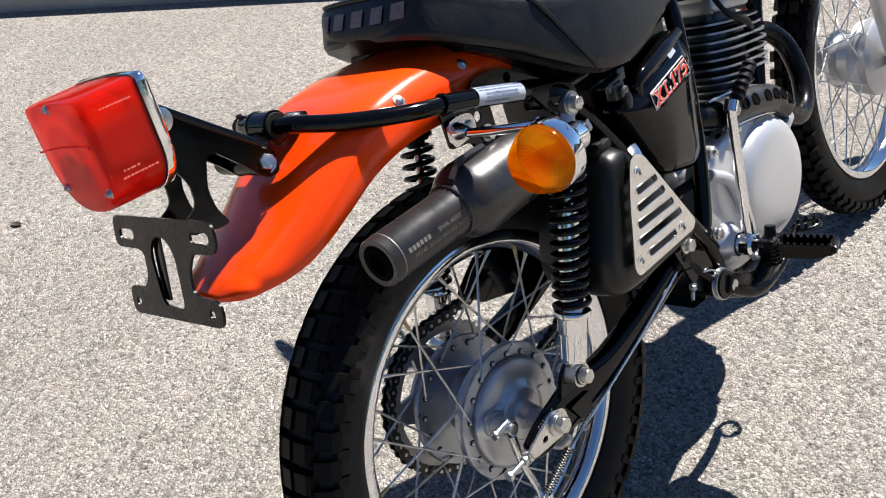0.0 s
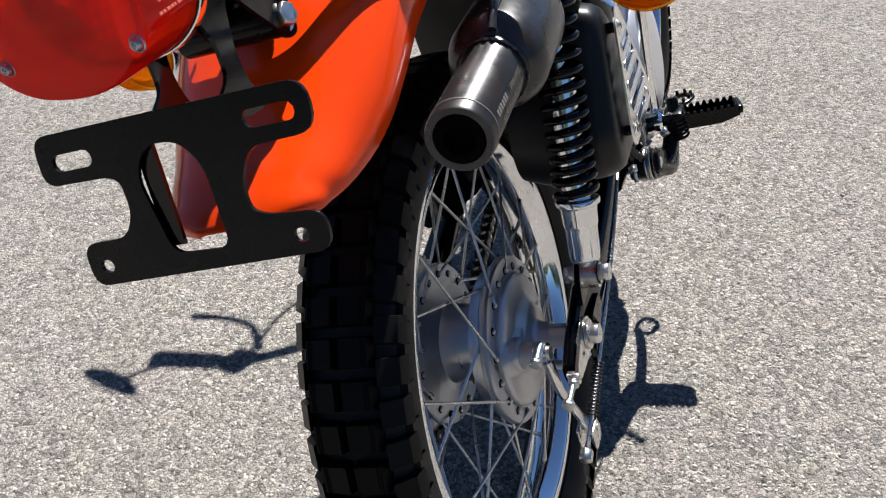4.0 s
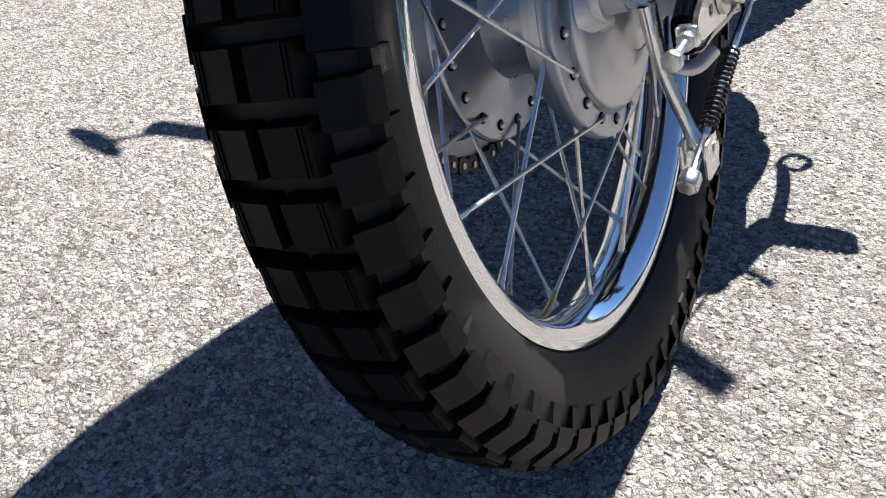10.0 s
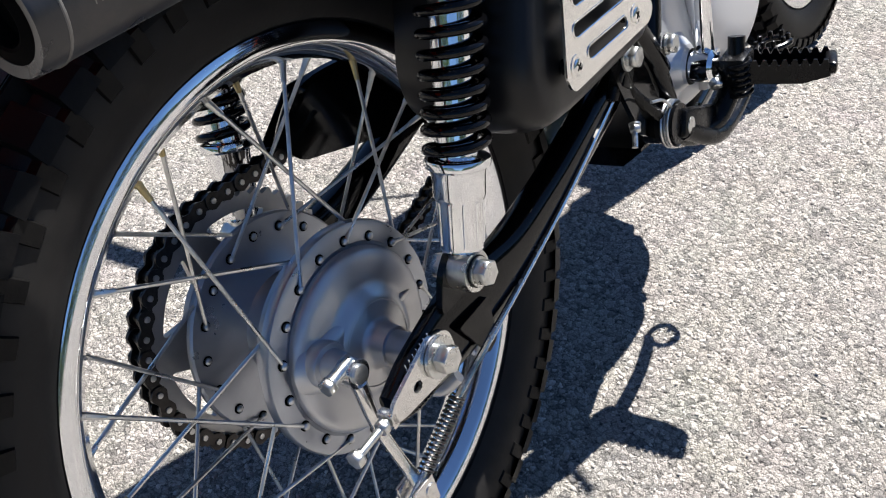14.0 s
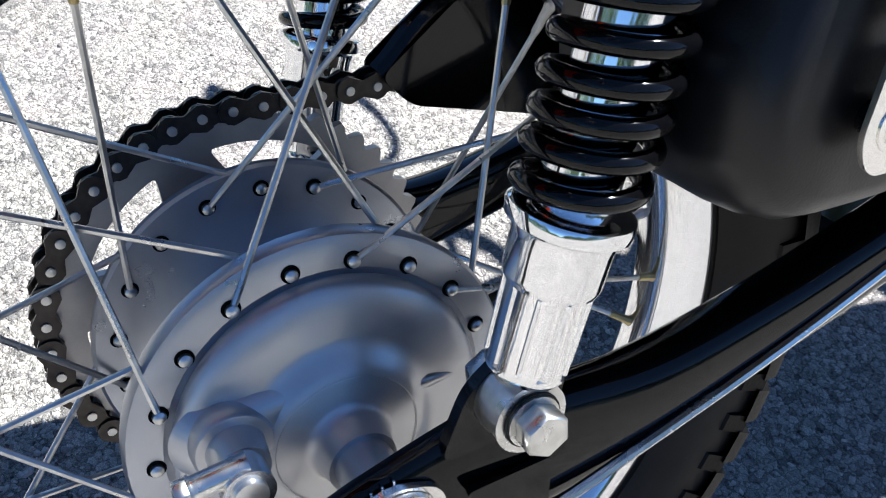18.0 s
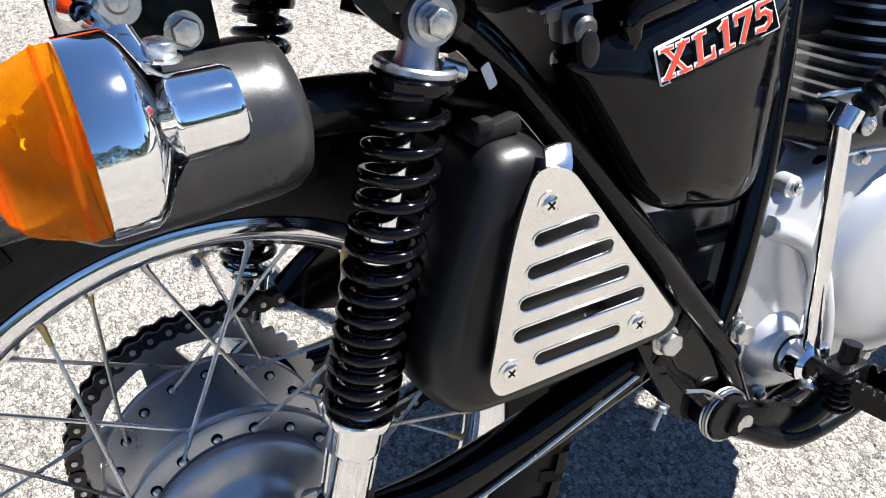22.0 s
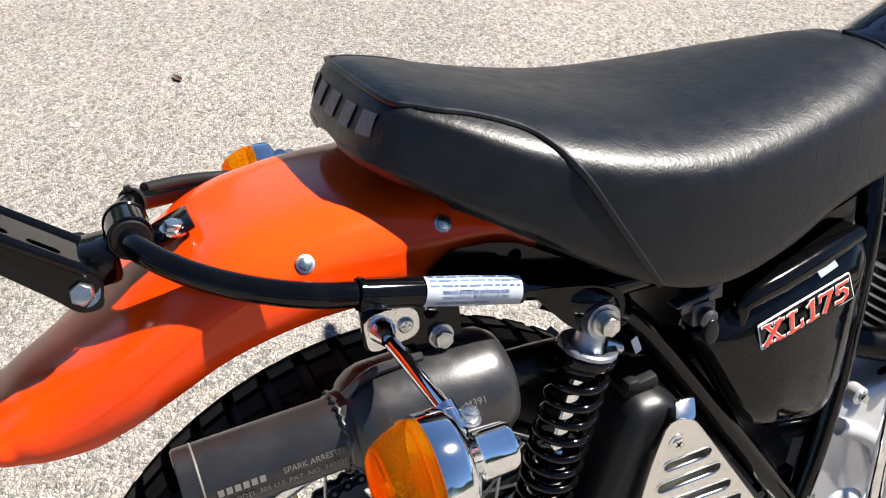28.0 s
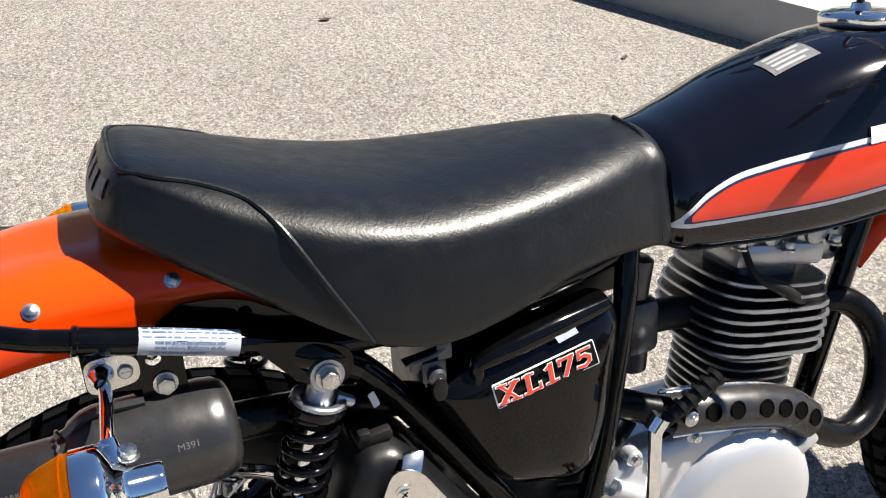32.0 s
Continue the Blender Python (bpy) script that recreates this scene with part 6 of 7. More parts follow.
for y, z in ((0.198, 0.260), (0.264, 0.149), (0.162, 0.153)):
    part("guard_screw", revolve([(0, 0.0088), (0.0006, 0.0090), (0.0008, 0.0068), (0.0002, 0.0064), (0.0012, 0.0060), (0.0019, 0.0045), (0.0021, 0)], (0.1867, y, z), "x", 24), POLISHED, guard)
    # cross recess given as dark bars, its shade in the colour
    part("screw_cross", merge(box((0.0006, 0.0066, 0.0013), (0.1887, y, z), m=Matrix.Rotation(0.6, 4, "X")), box((0.0006, 0.0013, 0.0066), (0.1887, y, z), m=Matrix.Rotation(0.6, 4, "X"))), DARKHOLE, guard)
    part("spacer", revolve([(0.170, 0), (0.170, 0.006), (0.1845, 0.006), (0.1845, 0)], (0, y, z), "x", 14), SATIN, guard)

tab = []
for t in np.linspace(0, 0.42, 8):
    x, z, y = 0.1858 - 0.040 * t ** 1.4, 0.279 + 0.030 * t, 0.200 + 0.020 * t
    tab.append([Vector((x, y - 0.004, z - 0.001)), Vector((x + 0.0006, y + 0.006, z)), Vector((x, y + 0.015, z - 0.003))])
part("guard_tab", loft([r + [p - Vector((0.002, 0, 0)) for p in r[::-1]] for r in tab]), POLISHED, guard)

# fuel tank: rows of y, top z, bottom z, half width
TANK = [(0.536, 0.486, 0.392, 0.076), (0.548, 0.497, 0.386, 0.088), (0.576, 0.508, 0.382, 0.094), (0.622, 0.524, 0.380, 0.101), (0.673, 0.5430, 0.379, 0.109), (0.733, 0.5610, 0.381, 0.116), (0.79, 0.5725, 0.386, 0.121), (0.85, 0.577, 0.392, 0.122), (0.90, 0.576, 0.40, 0.116), (0.95, 0.560, 0.41, 0.098), (0.975, 0.540, 0.43, 0.07)]


def tank_half(y):
    zt, zb, w = curve_at(y, TANK)[0]
    pts = []
    zm = zb + (zt - zb) * 0.30
    for a in np.linspace(0, 1, 14):
        t = a * math.pi / 2
        pts.append((w * math.sin(t) ** 0.85, zm + (zt - zm) * math.cos(t) ** 0.82 if a < 1 else zm))
    for a in np.linspace(0, 1, 7)[1:]:
        pts.append((w - 0.010 * a ** 1.5, zm + (zb - zm) * a))
    pts += [(w - 0.022, zb - 0.006), (0.03, zb + 0.01), (0, zb + 0.01)]
    return pts


def tank_x(y, z):
    h = tank_half(y)[:20]
    return float(np.interp(-z, [-p[1] for p in h], [p[0] for p in h])) + MID


def tank_z(y, x):
    h = tank_half(y)[:14]
    return float(np.interp(x, [p[0] for p in h], [p[1] for p in h]))


rings = []
for y in np.linspace(0.536, 0.975, 52):
    h = tank_half(y)
    rings.append([Vector((MID + p[0], y, p[1])) for p in h] + [Vector((MID - p[0], y, p[1])) for p in h[-2:0:-1]])
tank = part("fuel_tank", loft(rings), TANKBLACK, bike, "glossy black fuel tank with red and white flash", sharp=50)
part("tank_seam", tube([(tank_x(y, curve_at(y, TANK)[0][1]) - 0.004, y, curve_at(y, TANK)[0][1] - 0.003) for y in np.linspace(0.53, 0.96, 14)], 0.003, 8, 3), BLACK, tank)
UP = [(0.537, 0.4085), (0.549, 0.422), (0.562, 0.434), (0.595, 0.4535), (0.648, 0.4660), (0.705, 0.4730), (0.762, 0.4785), (0.85, 0.486), (0.94, 0.49)]
LO = [(0.537, 0.4085), (0.576, 0.4070), (0.617, 0.4070), (0.67, 0.4080), (0.722, 0.4095), (0.801, 0.4165), (0.85, 0.421), (0.94, 0.43)]


def flash(y0, inset_u, inset_l, mat, lift, name, label=""):
    rings = []
    for y in np.linspace(y0, 0.935, 44):
        lo, hi = curve_at(y, LO)[0][0] + inset_l, curve_at(y, UP)[0][0] - inset_u
        if hi <= lo + 0.0003:
            continue
        rings.append([Vector((tank_x(y, z) + lift, y, z)) for z in np.linspace(lo, hi, 7)])
    part(name, loft(rings, False, False), mat, tank, label)


flash(0.538, 0.0, 0.0, WHITE, 0.0012, "white_outline", "white pinstripe outline")
flash(0.541, 0.0058, 0.0052, INK, 0.0018, "black_line")
flash(0.548, 0.0085, 0.0075, DECALRED, 0.0024, "red_flash", "red painted tank flash")
for k in range(4):
    y0 = 0.762 + k * 0.030
    part("maker_mark", loft([[Vector((tank_x(y, z) + 0.0032, y, z)) for z in np.linspace(0.4705 + (y - 0.751) * 0.07, 0.4885 + (y - 0.751) * 0.07, 4)] for y in np.linspace(y0, y0 + 0.022, 4)], False, False), WHITE, tank)
part("warning_label", loft([[Vector((MID + x, y, tank_z(y, x) + 0.0012)) for x in np.linspace(0.014, 0.050, 5)] for y in np.linspace(0.690, 0.750, 6)], False, False), GREYPRINT, tank, "small silver caution label")
for k in range(4):
    x0 = 0.018 + 0.008 * k
    part("print_line", loft([[Vector((MID + x, y, tank_z(y, x) + 0.0018)) for x in (x0, x0 + 0.004)] for y in np.linspace(0.696, 0.744 - 0.01 * (k % 2), 5)], False, False), SILVERFILM, tank)
part("wing_mark", loft([[Vector((tank_x(y, z) + 0.0015, y, z)) for z in np.linspace(0.520, 0.540, 4)] for y in np.linspace(0.80, 0.83, 4)], False, False), YELLOW, tank)
cap = part("filler_cap", turned([(0, 0.043), (0.004, 0.045), (0.010, 0.045), (0.014, 0.041), (0.017, 0.030), (0.018, 0.012), (0.024, 0.010), (0.026, 0.0)], (MID, 0.850, 0.574), (MID, 0.852, 0.65), 40), CHROME, bike, "round chrome filler cap with breather hose")
part("breather_hose", tube([(MID, 0.850, 0.595), (MID, 0.851, 0.65), (MID + 0.01, 0.87, 0.69), (MID, 0.92, 0.71)], 0.0045, 10), GRIP, cap)

# engine: barrel, head, rocker cover
TILT = Matrix.Translation((MID + 0.004, 0.690, 0.16)) @ Matrix.Rotation(radians(-9), 4, "X")


def fin_ring(w, d, z, t, r=0.022):
    o = rounded([(-w, -d), (w, -d), (w, d), (-w, d)], r, 5)
    return plate(o, [], lambda u, v: Vector((u, v, z)), Vector((0, 0, 1)), t)


def finned(name, w, d, z, t, r):
    """A black cooling fin with its edge ground bright."""
    fin = part(name, moved(fin_ring(w, d, z, t, r), TILT), FIN, engine)
    o = rounded([(-w, -d), (w, -d), (w, d), (-w, d)], r, 5)
    edge = [[Vector((p.x * g, p.y * g, z + h)) for g, h in ((0.965, -0.0003), (1.006, -0.0003), (1.006, t + 0.0003), (0.965, t + 0.0003))] for p in o]
    part("fin_edge", moved(loft(edge + [edge[0]], True, False), TILT), DULLALU, fin, "bright ground fin edge")


# core and head box take the darkened alloy for shade between the fins
engine = part("engine", moved(merge(box((0.085, 0.092, 0.24), (0, 0, 0.07), 0.02, 3)), TILT), CARB, bike, "air-cooled single cylinder engine, bare alloy")
for k in range(8):
    finned("barrel_fin", 0.064, 0.064, -0.045 + 0.0125 * k, 0.0024, 0.05)
for k in range(7):
    w = 0.081 - 0.003 * max(0, k - 4)
    finned("head_fin", w, 0.093 - 0.004 * max(0, k - 3), 0.058 + 0.0140 * k, 0.0028, 0.06)
part("cylinder_head", moved(box((0.100, 0.125, 0.09), (0, 0, 0.105), 0.03, 3), TILT), CARB, engine)
part("rocker_cover", moved(merge(box((0.105, 0.13, 0.03), (0, 0, 0.172), 0.008), box((0.085, 0.046, 0.035), (0.004, 0.045, 0.195), 0.012), box((0.085, 0.046, 0.035), (0.004, -0.045, 0.195), 0.012)), TILT), ALU, engine, "cast alloy rocker cover")
for y in (0.045, -0.02, -0.055):
    part("tappet_cap", moved(revolve([(0.045, 0), (0.045, 0.014), (0.052, 0.014), (0.054, 0.011), (0.054, 0)], (0, y, 0.198), "x", 20), TILT), DULLALU, engine)
for y, z in ((0.07, 0.17), (-0.07, 0.17), (0.0, 0.165)):
    part("head_nut", moved(hexbolt((0.056, y, z + 0.015), (0, 0, 1), 0.012, 0.009, 0.009), TILT), ZINC, engine)
part("plug_cap", tube([(0.075, 0.735, 0.275), (0.085, 0.70, 0.300), (0.078, 0.66, 0.33), (0.05, 0.655, 0.385)], [0.009, 0.008, 0.0042, 0.0042], 12), GRIP, engine, "black spark plug cap and lead")
part("inlet_stub", tube([(0.015, 0.63, 0.26), (0.014, 0.595, 0.265), (0.012, 0.565, 0.265)], 0.020, 16), GRIP, engine)
# darkened alloy here paints in the shade under tank and seat
part("carburettor", merge(box((0.050, 0.05, 0.07), (0.012, 0.545, 0.265), 0.012), turned([(0, 0), (0, 0.018), (0.045, 0.018), (0.049, 0.012), (0.049, 0)], (0.012, 0.545, 0.30), (0.012, 0.555, 0.36), 20), turned([(0, 0), (0, 0.020), (0.03, 0.018), (0.032, 0)], (0.012, 0.545, 0.235), (0.012, 0.545, 0.19), 20)), CARB, bike, "carburettor, its alloy darkened for shade")
part("air_duct", tube([(0.012, 0.525, 0.265), (0.02, 0.46, 0.255), (0.03, 0.40, 0.25)], 0.026, 16), GRIP, bike)

# crankcase and clutch cover
part("crankcase", merge(box((0.19, 0.25, 0.16), (0.0, 0.63, 0.035), 0.035, 4)), CASE, bike, "silver crankcase")
# rear case darkened to paint in the shade behind the frame tubes
part("crankcase_rear", merge(box((0.15, 0.10, 0.12), (0, 0.465, 0.03), 0.03, 3), box((0.10, 0.14, 0.08), (0, 0.42, 0.10), 0.02, 2)), CARB, bike)
CC = rounded([(0.427, 0.100), (0.452, 0.150), (0.490, 0.165), (0.535, 0.166), (0.580, 0.172), (0.640, 0.156), (0.705, 0.118), (0.735, 0.062), (0.726, 0.005), (0.690, -0.038), (0.635, -0.062), (0.57, -0.060), (0.50, -0.055), (0.435, -0.038), (0.416, 0.02)], 0.025, 4)
case = part("clutch_cover", pillow(CC, [(1.0, 0.085), (1.0, 0.108), (0.985, 0.1135), (0.95, 0.1175), (0.90, 0.1205), (0.6, 0.1225), (0.3, 0.123)]), CASE, bike, "bright silver right engine cover", sharp=45)
CO = [Vector((0.622 + 0.106 * math.cos(a), 0.050 + 0.102 * math.sin(a))) for a in np.linspace(0, 2 * math.pi, 48, endpoint=False)]
part("clutch_dome", pillow(CO, [(1.07, 0.112), (1.02, 0.121), (0.96, 0.130), (0.88, 0.1365), (0.75, 0.141), (0.55, 0.144), (0.3, 0.1455)]), CASE, case, "smooth domed clutch housing")
part("kick_boss", turned([(0, 0.042), (0.014, 0.034), (0.022, 0.025), (0.026, 0.021), (0.028, 0.0)], (0.108, 0.470, 0.010), (0.15, 0.470, 0.010), 32), CASE, case)
part("cover_rib", tube([(0.121, 0.452, 0.135), (0.128, 0.50, 0.10), (0.128, 0.525, 0.02), (0.122, 0.53, -0.045)], 0.010, 10), CASE, case)
for y, z in ((0.440, 0.128), (0.482, 0.160), (0.560, 0.165), (0.665, 0.142), (0.712, 0.108), (0.423, 0.055), (0.46, -0.043), (0.60, -0.056), (0.70, -0.025)):
    part("cover_boss", turned([(0, 0.0105), (0.018, 0.0100), (0.020, 0.008), (0.020, 0)], (0.100, y, z), (0.13, y, z), 16), CASE, case)
    part("cover_bolt", hexbolt((0.1195, y, z), RIGHT, 0.0095, 0.005, 0.0065, 0.001), ZINC, case)
part("cover_spout", box((0.03, 0.035, 0.018), (0.115, 0.716, 0.112), 0.005, m=Matrix.Rotation(0.5, 4, "X")), CASE, case)
part("oil_cap", turned([(0, 0.013), (0.008, 0.013), (0.010, 0.010), (0.010, 0)], (0.105, 0.53, 0.155), (0.12, 0.53, 0.175), 18), SATIN, case)

# kick starter
kick = part("kick_starter", tube([(0.166, 0.473, 0.238), (0.160, 0.477, 0.165), (0.152, 0.483, 0.08), (0.146, 0.488, 0.012)], [0.0072, 0.0078, 0.0080, 0.0098], 14), CHROME, bike, "chrome kick starter with folding pedal")
part("kick_hub", merge(turned([(0, 0.0), (0, 0.0165), (0.03, 0.0165), (0.034, 0.012), (0.034, 0)], (0.126, 0.477, 0.004), (0.18, 0.477, 0.004), 24), box((0.020, 0.04, 0.024), (0.147, 0.486, 0.004), 0.006, m=Matrix.Rotation(-0.1, 4, "X"))), CHROME, kick)
part("kick_seal", turned([(0, 0.021), (0.014, 0.019), (0.016, 0.012)], (0.121, 0.477, 0.004), (0.16, 0.477, 0.004), 24), GRIP, kick)
part("clamp_bolt", hexbolt((0.156, 0.480, -0.012), (0.4, -0.6, -0.6), 0.013, 0.009, 0.008, 0.001), ZINC, kick)
part("pedal_rubber", tube([(0.168, 0.481, 0.236), (0.170, 0.546, 0.275)], [0.0070, 0.0085], 14, smooth=False), GRIP, kick, "ribbed black pedal rubber")
for k in range(6):
    part("rib", turned([(0, 0.007), (0, 0.0108), (0.004, 0.0108), (0.004, 0.007)], Vector((0.168, 0.490 + 0.0102 * k, 0.2415 + 0.0061 * k)), Vector((0.170, 0.55 + 0.0102 * k, 0.2775 + 0.0061 * k)), 16), GRIP, kick)
part("pedal_pivot", tube([(0.166, 0.470, 0.230), (0.167, 0.479, 0.244)], 0.0105, 14, smooth=False), CHROME, kick)

# footpeg with serrated teeth
pw = (Vector((0.260, 0.528, -0.012)) - Vector((0.176, 0.506, -0.003)))
pl, pdir = pw.length, pw.normalized()
psid = Vector((0, 0, 1)).cross(pdir).normalized()
pm = Matrix((pdir, psid, pdir.cross(psid))).transposed().to_4x4()
pm.translation = (0.176, 0.506, -0.007)
def saw(v0):
    pts = []
    n = 9
    for k in range(n):
        a = pl * k / n
        pts += [(a, 0.004), (a + pl / n * 0.25, 0.010), (a + pl / n * 0.6, 0.010), (a + pl / n * 0.85, 0.004)]
    pts += [(pl, 0.004), (pl, -0.008), (pl * 0.7, -0.016), (0, -0.016)]
    return plate([Vector(p) for p in pts], [], lambda u, v: Vector((u, v0, v)), Vector((0, 1, 0)), 0.003)
peg = part("footpeg", moved(merge(saw(-0.017), saw(0.014), box((0.012, 0.034, 0.014), (pl, 0, 0.0), 0.004), box((pl, 0.028, 0.003), (pl / 2, 0, -0.008))), pm), SATIN, bike, "black serrated folding footpeg")
part("peg_pivot", merge(box((0.03, 0.036, 0.034), (0.172, 0.503, -0.010), 0.006), tube([(0.172, 0.493, -0.04), (0.172, 0.511, 0.022)], 0.009, 12, smooth=False)), SATIN, peg)
part("return_spring", helix((0.178, 0.495, -0.036), (0.178, 0.495, 0.004), 0.011, 0.0022, 6, 14, side=6), SATIN, peg)
part("peg_mount", merge(tube([(0.135, 0.385, -0.018), (0.145, 0.43, -0.052), (0.155, 0.475, -0.056), (0.165, 0.505, -0.030)], 0.012, 12), turned([(0, 0), (0, 0.021), (0.034, 0.021), (0.034, 0)], (0.118, 0.392, -0.018), (0.16, 0.392, -0.018), 24), box((0.016, 0.085, 0.030), (0.150, 0.432, -0.036), 0.005, m=Matrix.Rotation(-0.42, 4, "X"))), SATIN, bike, "black footpeg and brake pivot bracket")
part("pivot_bolt", revolve([(0.152, 0), (0.152, 0.009), (0.1585, 0.009), (0.1595, 0.006), (0.1595, 0)], (0, 0.404, -0.026), "x", 20), ZINC, bike)
part("return_spring", merge(helix((0.140, 0.392, -0.018), (0.149, 0.392, -0.018), 0.0235, 0.0016, 3, 20, side=6), tube([(0.148, 0.385, 0.004), (0.150, 0.365, 0.022), (0.148, 0.345, 0.030)], 0.0016, 6)), SPOKE, bike)
ped = part("brake_pedal", tube([(0.150, 0.40, -0.030), (0.160, 0.46, -0.068), (0.156, 0.54, -0.075), (0.153, 0.595, -0.060), (0.152, 0.628, -0.045)], [0.010, 0.009, 0.008, 0.008, 0.006], 12), SATIN, bike, "black brake pedal with toothed loop end")
part("pedal_loop", tube([(0.146, 0.626, -0.045), (0.168, 0.626, -0.046), (0.180, 0.640, -0.046), (0.181, 0.654, -0.047), (0.166, 0.663, -0.047), (0.152, 0.652, -0.046), (0.146, 0.626, -0.045)], 0.0038, 8), SATIN, ped)
for x, y in ((0.150, 0.628), (0.159, 0.626), (0.170, 0.629), (0.178, 0.640), (0.180, 0.651), (0.170, 0.661), (0.158, 0.657), (0.150, 0.643)):
    part("pedal_tooth", box((0.005, 0.005, 0.010), (x, y, -0.041), 0.001), SATIN, ped)
part("brake_lever", merge(tube([(0.124, 0.315, 0.048), (0.130, 0.33, 0.070), (0.130, 0.345, 0.040), (0.138, 0.375, 0.0)], 0.006, 10), box((0.006, 0.05, 0.018), (0.132, 0.345, 0.072), 0.002, m=Matrix.Rotation(0.9, 4, "X"))), SATIN, bike)
part("peg_bolt", hexbolt((0.140, 0.328, 0.084), RIGHT, 0.018, 0.010, 0.013, 0.002), ZINC, bike)
part("hanger_plate", plate(rounded([(0.30, 0.10), (0.36, 0.105), (0.40, 0.03), (0.38, -0.03), (0.345, -0.005), (0.32, 0.05)], 0.01), [], lambda u, v: Vector((0.128, u, v)), RIGHT, 0.005), BLACK, bike)
part("adjuster_screw", merge(tube([(0.132, 0.335, 0.012), (0.138, 0.318, -0.004)], 0.003, 8, smooth=False), hexbolt((0.1325, 0.335, 0.012), (0.3, -0.7, -0.6), 0.010, 0.006, 0.006)), ZINC, bike)
part("frame_bolt", hexbolt((0.143, 0.405, 0.062), RIGHT, 0.017, 0.008, 0.011), ZINC, bike)
part("frame_bolt", hexbolt((0.143, 0.455, -0.038), RIGHT, 0.014, 0.008, 0.010), ZINC, bike)
part("skid_plate", loft([[(MID + x, y, z) for x, z in ((-0.085 * w, zz + 0.02), (-0.06 * w, zz), (0.06 * w, zz), (0.085 * w, zz + 0.02), (0.085 * w, zz + 0.024), (-0.085 * w, zz + 0.024))] for y, zz, w in ((0.42, -0.09, 1.0), (0.55, -0.105, 1.0), (0.70, -0.105, 0.8), (0.80, -0.06, 0.5))]), BLACK, bike)
part("wiring", tube([(0.095, 0.40, 0.13), (0.112, 0.43, 0.14), (0.112, 0.45, 0.17), (0.08, 0.50, 0.18)], 0.008, 10), GRIP, bike)
# unseen block, enlarged to keep the space behind the side cover dark
part("battery_fill_block", box((0.17, 0.11, 0.15), (0.0, 0.33, 0.275), 0.008), PLASTIC, bike)
part("side_stand", tube([(-0.125, 0.47, -0.06), (-0.17, 0.50, -0.16), (-0.225, 0.54, -0.252)], 0.011, 12), BLACK, bike, "black side stand folded out")
part("stand_foot", box((0.05, 0.06, 0.006), (-0.228, 0.545, -0.2565), 0.002, m=Matrix.Rotation(radians(13.93), 4, "Y")), BLACK, bike)

# front end
FC = (0.0, 1.315, 0.016)
front = part("front_wheel", revolve([(x * 0.92, r + 0.0265) for x, r in RIM], FC, seg=96, closed=True), RIMCHROME, bike, "chrome spoked front wheel rim")
part("tyre", revolve([(x * 0.76, 0.269 + (r - 0.2405) * 0.95) for x, r in CARCASS], FC, seg=96), RUBBER, front, "black knobbly front tyre")
fblock = mesh_of("tread_block", block(0.004, 0.019, 0.012, 0.350, 0.347), RUBBER)
fedge = mesh_of("tread_block", block(0.023, 0.037, 0.010, 0.345, 0.336), RUBBER)
for k in range(60):
    for side in (0, 1):
        for me, off in ((fblock, 0.0), (fedge, 3.0)):
            mm = Matrix.Translation(FC) @ Matrix.Rotation(radians(-6 * k - off), 4, "X")
            shared("tread_block", me, front, mm @ Matrix.Rotation(math.pi, 4, "Y") if side else mm)
part("front_hub", revolve([(-0.05, 0), (-0.05, 0.06), (-0.035, 0.066), (-0.025, 0.052), (0.0, 0.056), (0.008, 0.074), (0.012, 0.080), (0.020, 0.078), (0.024, 0.082), (0.032, 0.080), (0.036, 0.085), (0.050, 0.085), (0.056, 0.078), (0.064, 0.060), (0.068, 0.03), (0.075, 0.02), (0.075, 0)], FC, seg=40), ALU, front)
for k in range(9):
    for xh, xr, f0, sg, xo in ((0.045, 0.005, 5, 1, 0.002), (0.045, 0.005, 25, -1, -0.006), (-0.035, -0.005, 15, 1, 0.002), (-0.035, -0.005, 35, -1, -0.006)):
        a = f0 + 40 * k
        part("spoke", tube([Vector(FC) + at_angle(0.076 if xh > 0 else 0.060, a, xh + xo), Vector(FC) + at_angle(0.243, a + 44 * sg, xr)], 0.0016, 6, smooth=False), SPOKE, front)
for x in (0.098, -0.088):
    leg = part("fork_leg", tube([(x, 1.30, 0.0), (x, 1.235, 0.17), (x, 1.17, 0.30)], 0.024, 20, smooth=False), ALU, bike, "silver fork lower leg")
    part("fork_tube", tube([(x, 1.17, 0.30), (x, 1.02, 0.66)], 0.0165, 16, smooth=False), CHROME, bike)
    part("fork_gaiter", turned([(0.0, 0.024)] + [(0.01 * k + 0.005 * j, 0.027 if j else 0.021) for k in range(14) for j in (0, 1)] + [(0.145, 0.02)], (x, 1.175, 0.29), (x, 1.05, 0.59), 20), GRIP, bike)
part("triple_clamp", merge(box((0.23, 0.06, 0.028), (MID, 0.995, 0.64), 0.01), box((0.23, 0.06, 0.028), (MID, 1.05, 0.50), 0.01)), ALU, bike)
ff = []
for t in np.linspace(radians(27), radians(128), 26):
    w = 0.062 * (1 - 0.5 * abs(t - radians(95)) ** 3 / 1.2)
    ring = []
    for u in np.linspace(-1, 1, 13):
        r = 0.498 - 0.018 * u * u
        ring.append(Vector((w * u, FC[1] - 0.0 + r * math.cos(math.pi - t), FC[2] + 0.03 + r * math.sin(t))))
    ff.append(ring)
part("front_mudguard", loft([a + [p - Vector((0, 0, 0.003)) for p in a[::-1]] for a in ff]), ORANGE, bike, "glossy orange front mudguard")
